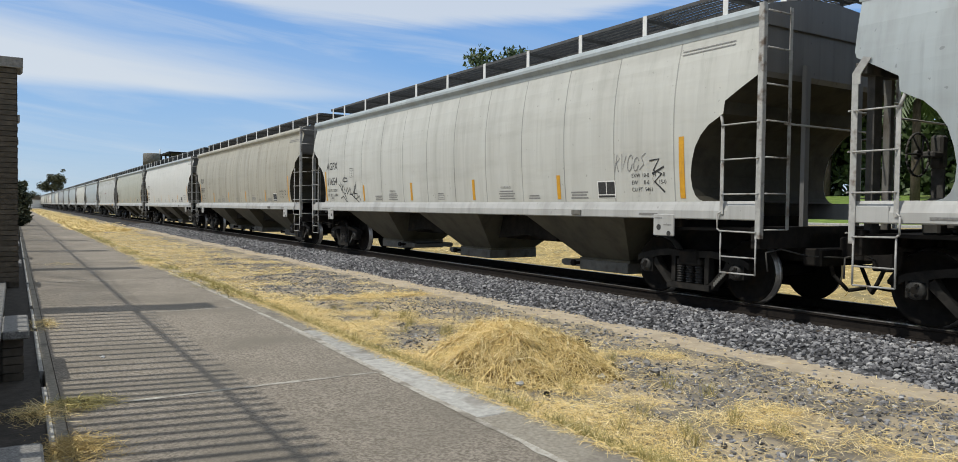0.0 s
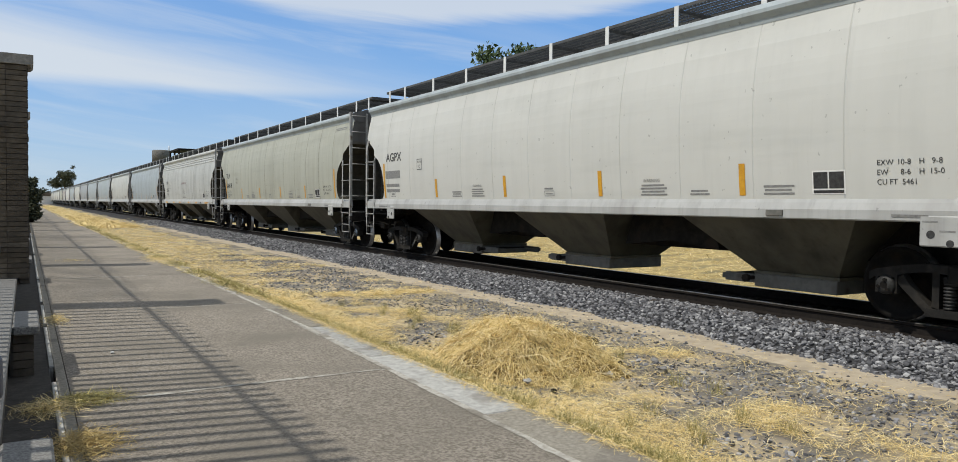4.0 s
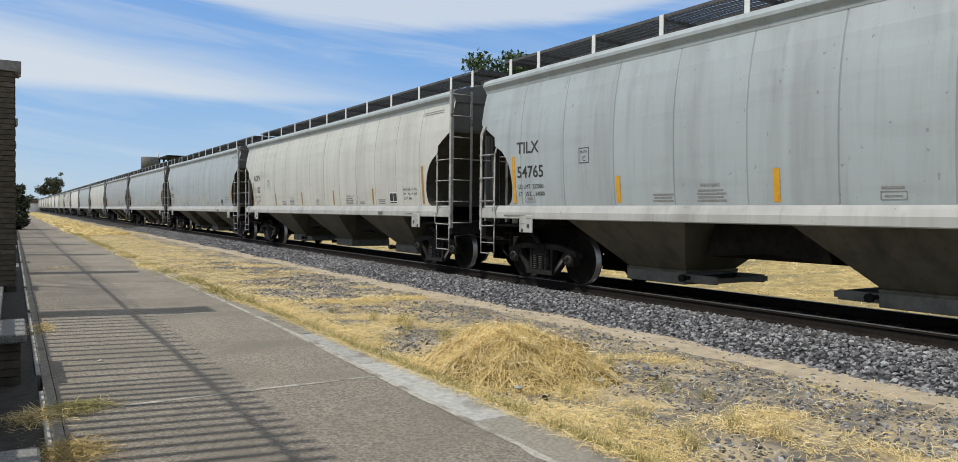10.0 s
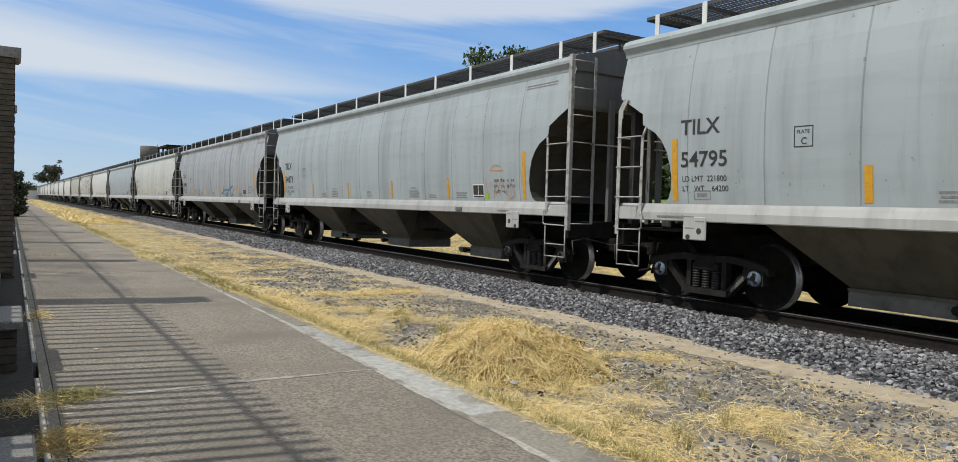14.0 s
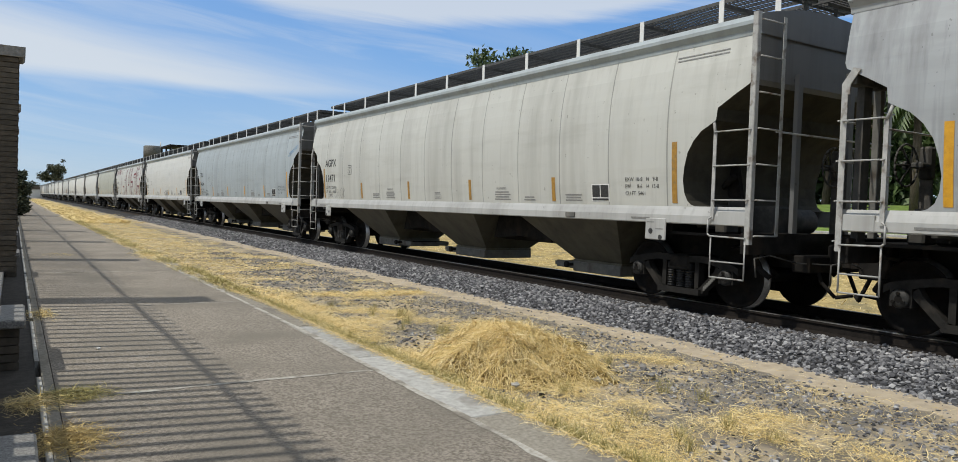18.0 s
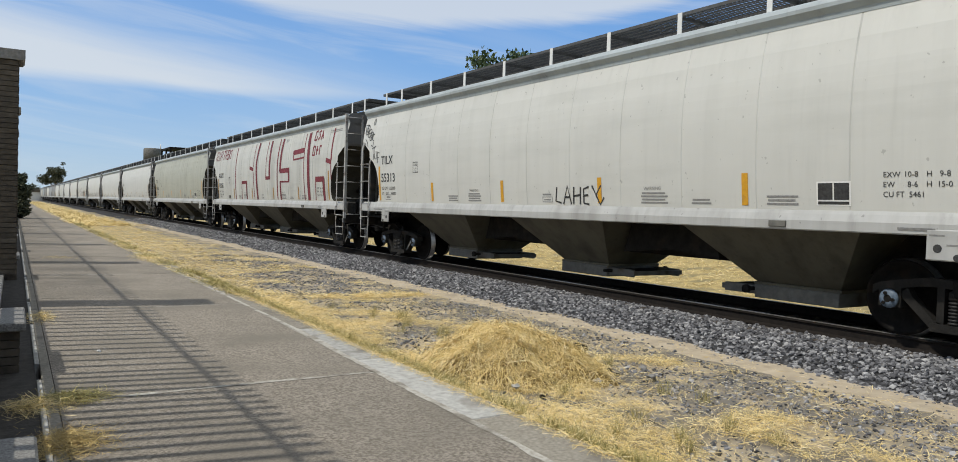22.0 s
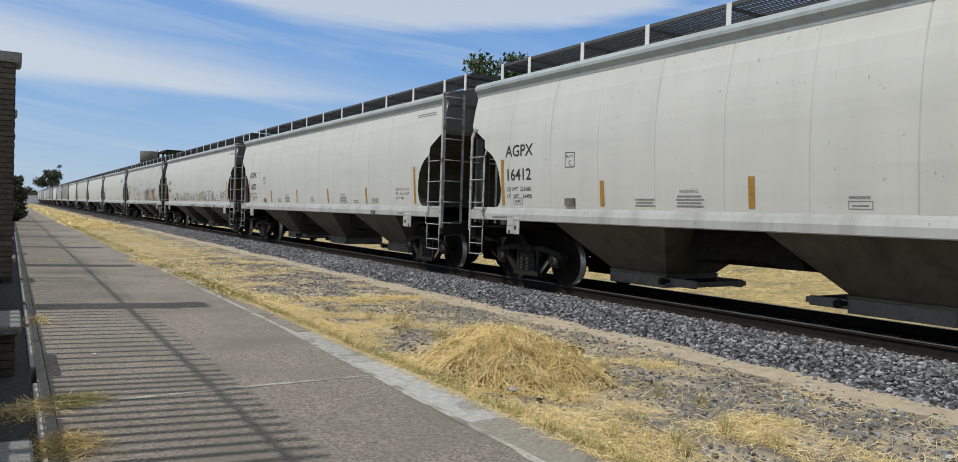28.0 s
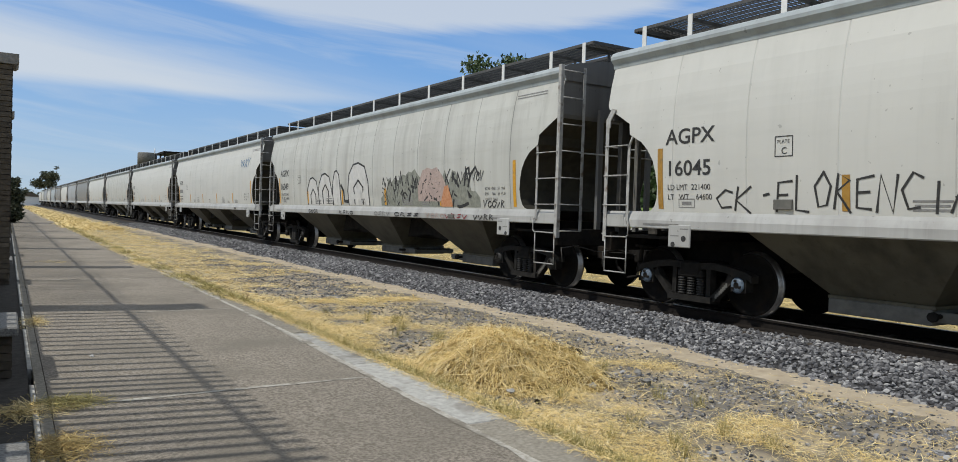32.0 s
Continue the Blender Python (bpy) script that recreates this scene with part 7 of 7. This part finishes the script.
filled(CARS[18], "mural_fill", 9.75, 14.6, 1.50, [1.7 + 0.35 * math.sin(math.pi * k / 30) + g.uniform(0.05, 0.42) * min(1, k / 3, (30 - k) / 3) for k in range(31)], MURAL_GREEN, "grey-green mural fill", 0.004)
filled(CARS[18], "mural_colour", 11.85, 13.25, 1.62, [2.0, 2.34, 2.40, 2.36, 2.40, 2.22, 1.9], MURAL_PINK, "dusty pink mural patch", 0.006)
filled(CARS[18], "mural_colour", 12.95, 13.45, 1.50, [1.62, 1.95, 1.98, 1.62], INK_ORANGE, "orange mural patch", 0.008)
for k in range(30):
    u = 9.8 + 4.6 * k / 30 + g.uniform(-0.05, 0.05)
    v = 1.52 + g.uniform(0, 0.5)
    st = [(u, v)]
    for q in range(3):
        st.append((st[-1][0] + g.uniform(-0.16, 0.22), min(2.34, max(1.50, st[-1][1] + g.uniform(-0.20, 0.36)))))
    spray(CARS[18], "mural_line", [st], g.choice((0.03, 0.045, 0.07)), INK)
for k in range(14):
    u = 9.9 + 4.5 * k / 14 + g.uniform(-0.1, 0.1)
    spray(CARS[18], "mural_line", [[(u, 2.05), (u + g.uniform(0.0, 0.1), 2.28 + g.uniform(-0.08, 0.1)), (u + 0.15, 2.0)]], 0.05, INK)
spray(CARS[18], "tag", scribble(13.85, 2.05, 14.75, 0.25, 31, 6, 0.2), 0.03, INK, "black sprayed tag")
spray(CARS[18], "tag", scribble(14.7, 1.50, 15.5, 0.16, 32, 5, 0.2), 0.03, INK, "black sprayed tag")
for k, (u, w, m) in enumerate(((4.3, 0.9, INK), (6.9, 1.1, INK), (9.4, 1.0, INK_GREY), (10.6, 1.4, INK), (12.3, 0.9, MURAL_PINK), (13.2, 1.0, INK_RED), (14.4, 0.8, INK))):
    spray(CARS[18], "tag", scribble(u, 1.245, u + w, 0.11, 51 + k, 4, 0.2), 0.03, m, "sprayed paint on the sill", 0.095)
for i in (13, 15, 16, 17):
    bm = bmesh.new()
    add_box(bm, -1.60, -1.572, LB - 3.44, LB - 3.17, 1.53, 1.66, 0.006)
    part("card_holder", bm, GATE, CARS[i], "small steel card holder")
spray(CARS[19], "tag", scribble(14.2, 3.0, 15.6, 0.4, 29, 4, 0.2), 0.08, INK_BLUE, "blue sprayed tag")
spray(CARS[6], "tag", scribble(11.0, 1.5, 11.9, 0.4, 31, 3), 0.014, INK_GREY, "thin grey scrawl")
spray(CARS[10], "tag", scribble(2.0, 1.52, 2.9, 0.3, 33, 4), 0.012, INK_GREY, "thin grey scrawl")
marking(CARS[4], "notice", [("DO NOT HAMMER ON CAR", 7.47, 2.40, 0.155, 0.92)], MURAL_RED)
for k, line in enumerate(("WARNING", "DO NOT APPLY VIBRATORS", "TO ANY PART OF CAR BODY", "EXCEPT VIBRATOR BRACKETS", "USE ON LOADED CAR ONLY")):
    marking(CARS[4], "notice", [(line, 7.86, 2.09 - 0.073 * k, 0.07, 0.9)], INK_GREY)
bars(CARS[4], "notice", [(7.79, 1.66, 0.95, 0.035), (7.79, 1.58, 1.2, 0.035)], INK_GREY)
spray(CARS[4], "maker_mark", [[(10.89, 1.70), (11.02, 1.83), (11.15, 1.70), (11.02, 1.57), (10.89, 1.70)], [(10.96, 1.70), (11.08, 1.70)]], 0.018, INK)
marking(CARS[4], "sill_notice", [("CAUTION", 8.03, 1.265, 0.085, 1)], INK)
for o in [c for c in CARS[4].children if c.name.split(".")[0] == "sill_notice"]:
    o.location = (-0.088, 0, 0)


# wagon 4 is of another make: reflectors along the sill, pressed ribs under the eave
for o in [c for c in CARS[4].children if c.name.split(".")[0] in ("reflector", "warning_title", "job_box", "small_stencil")]:
    bpy.data.objects.remove(o)
for u, w in ((1.55, 0.84), (4.6, 0.45), (6.8, 0.45), (9.72, 0.45), (12.0, 0.42), (14.55, 0.94)):
    bm = bmesh.new()
    add_box(bm, -1.617, -1.609, LB - u - w, LB - u, 1.25, 1.335)
    part("reflector", bm, REFLECT, CARS[4], "yellow reflective strip on the sill")
for z in (3.47, 3.60, 3.72):
    bm = bmesh.new()
    x = -side_x(z)
    add_prism(bm, [(x + 0.01, z - 0.03), (x - 0.022, z - 0.012), (x - 0.022, z + 0.012), (x + 0.01, z + 0.03)], 0.1, LB - 0.1, "y")
    part("pressed_rib", bm, PAINT["soot"], CARS[4])
for i in (13, 15, 16, 17, 18, 19, 20):
    for o in [c for c in CARS[i].children if c.name.split(".")[0] in ("load_chart", "load_chart_grid")]:
        bpy.data.objects.remove(o)
for i in (6, 10, 13, 15, 16, 17):
    for o in CARS[i].children:
        if o.name.split(".")[0] == "reflector":
            o.material_slots[0].link = "OBJECT"
            o.material_slots[0].material = REFLECT_DULL
for i in (10, 13, 15, 17):
    build_brake(CARS[i], 0.0, 1)
for i in (3, 7, 12, 13, 17):
    for w in CARS[i].children_recursive:
        if w.name.split(".")[0] == "wheelset":
            w.material_slots[2].link = "OBJECT"
            w.material_slots[2].material = CAP_BLUE


def motions():
    for index, car in CARS.items():
        walk(car, [(float(k), car_pose(index, k)) for k in range(len(HEAD))])
    # every wheel rolls alike: one turn of keys, shared
    wheels = [w for car in CARS.values() for w in car.children_recursive if w.name.split(".")[0] == "wheelset"]
    rows, step = [], 70.0
    per_second = (HEAD[0] - HEAD[-1]) / 32.0 / 0.457 * 180 / math.pi
    n = int(32.0 * per_second / step)
    for k in range(n + 1):
        t = round(32.0 * k / n * FPS) / FPS
        rows.append((t, pose(0, 0, 0, t * per_second % 360)))
    walk(wheels[0], rows)
    keys = wheels[0].animation_data
    for w in wheels[1:]:
        w.rotation_mode = "QUATERNION"
        ad = w.animation_data_create()
        ad.action = keys.action
        ad.action_slot = keys.action_slot
    walk(BUS, [(0.0, pose(27.6, 232.0, 0.945)), (28.0, pose(27.6, 35.9, 0.945)), (32.0, pose(27.6, 7.9, 0.945))])


motions()
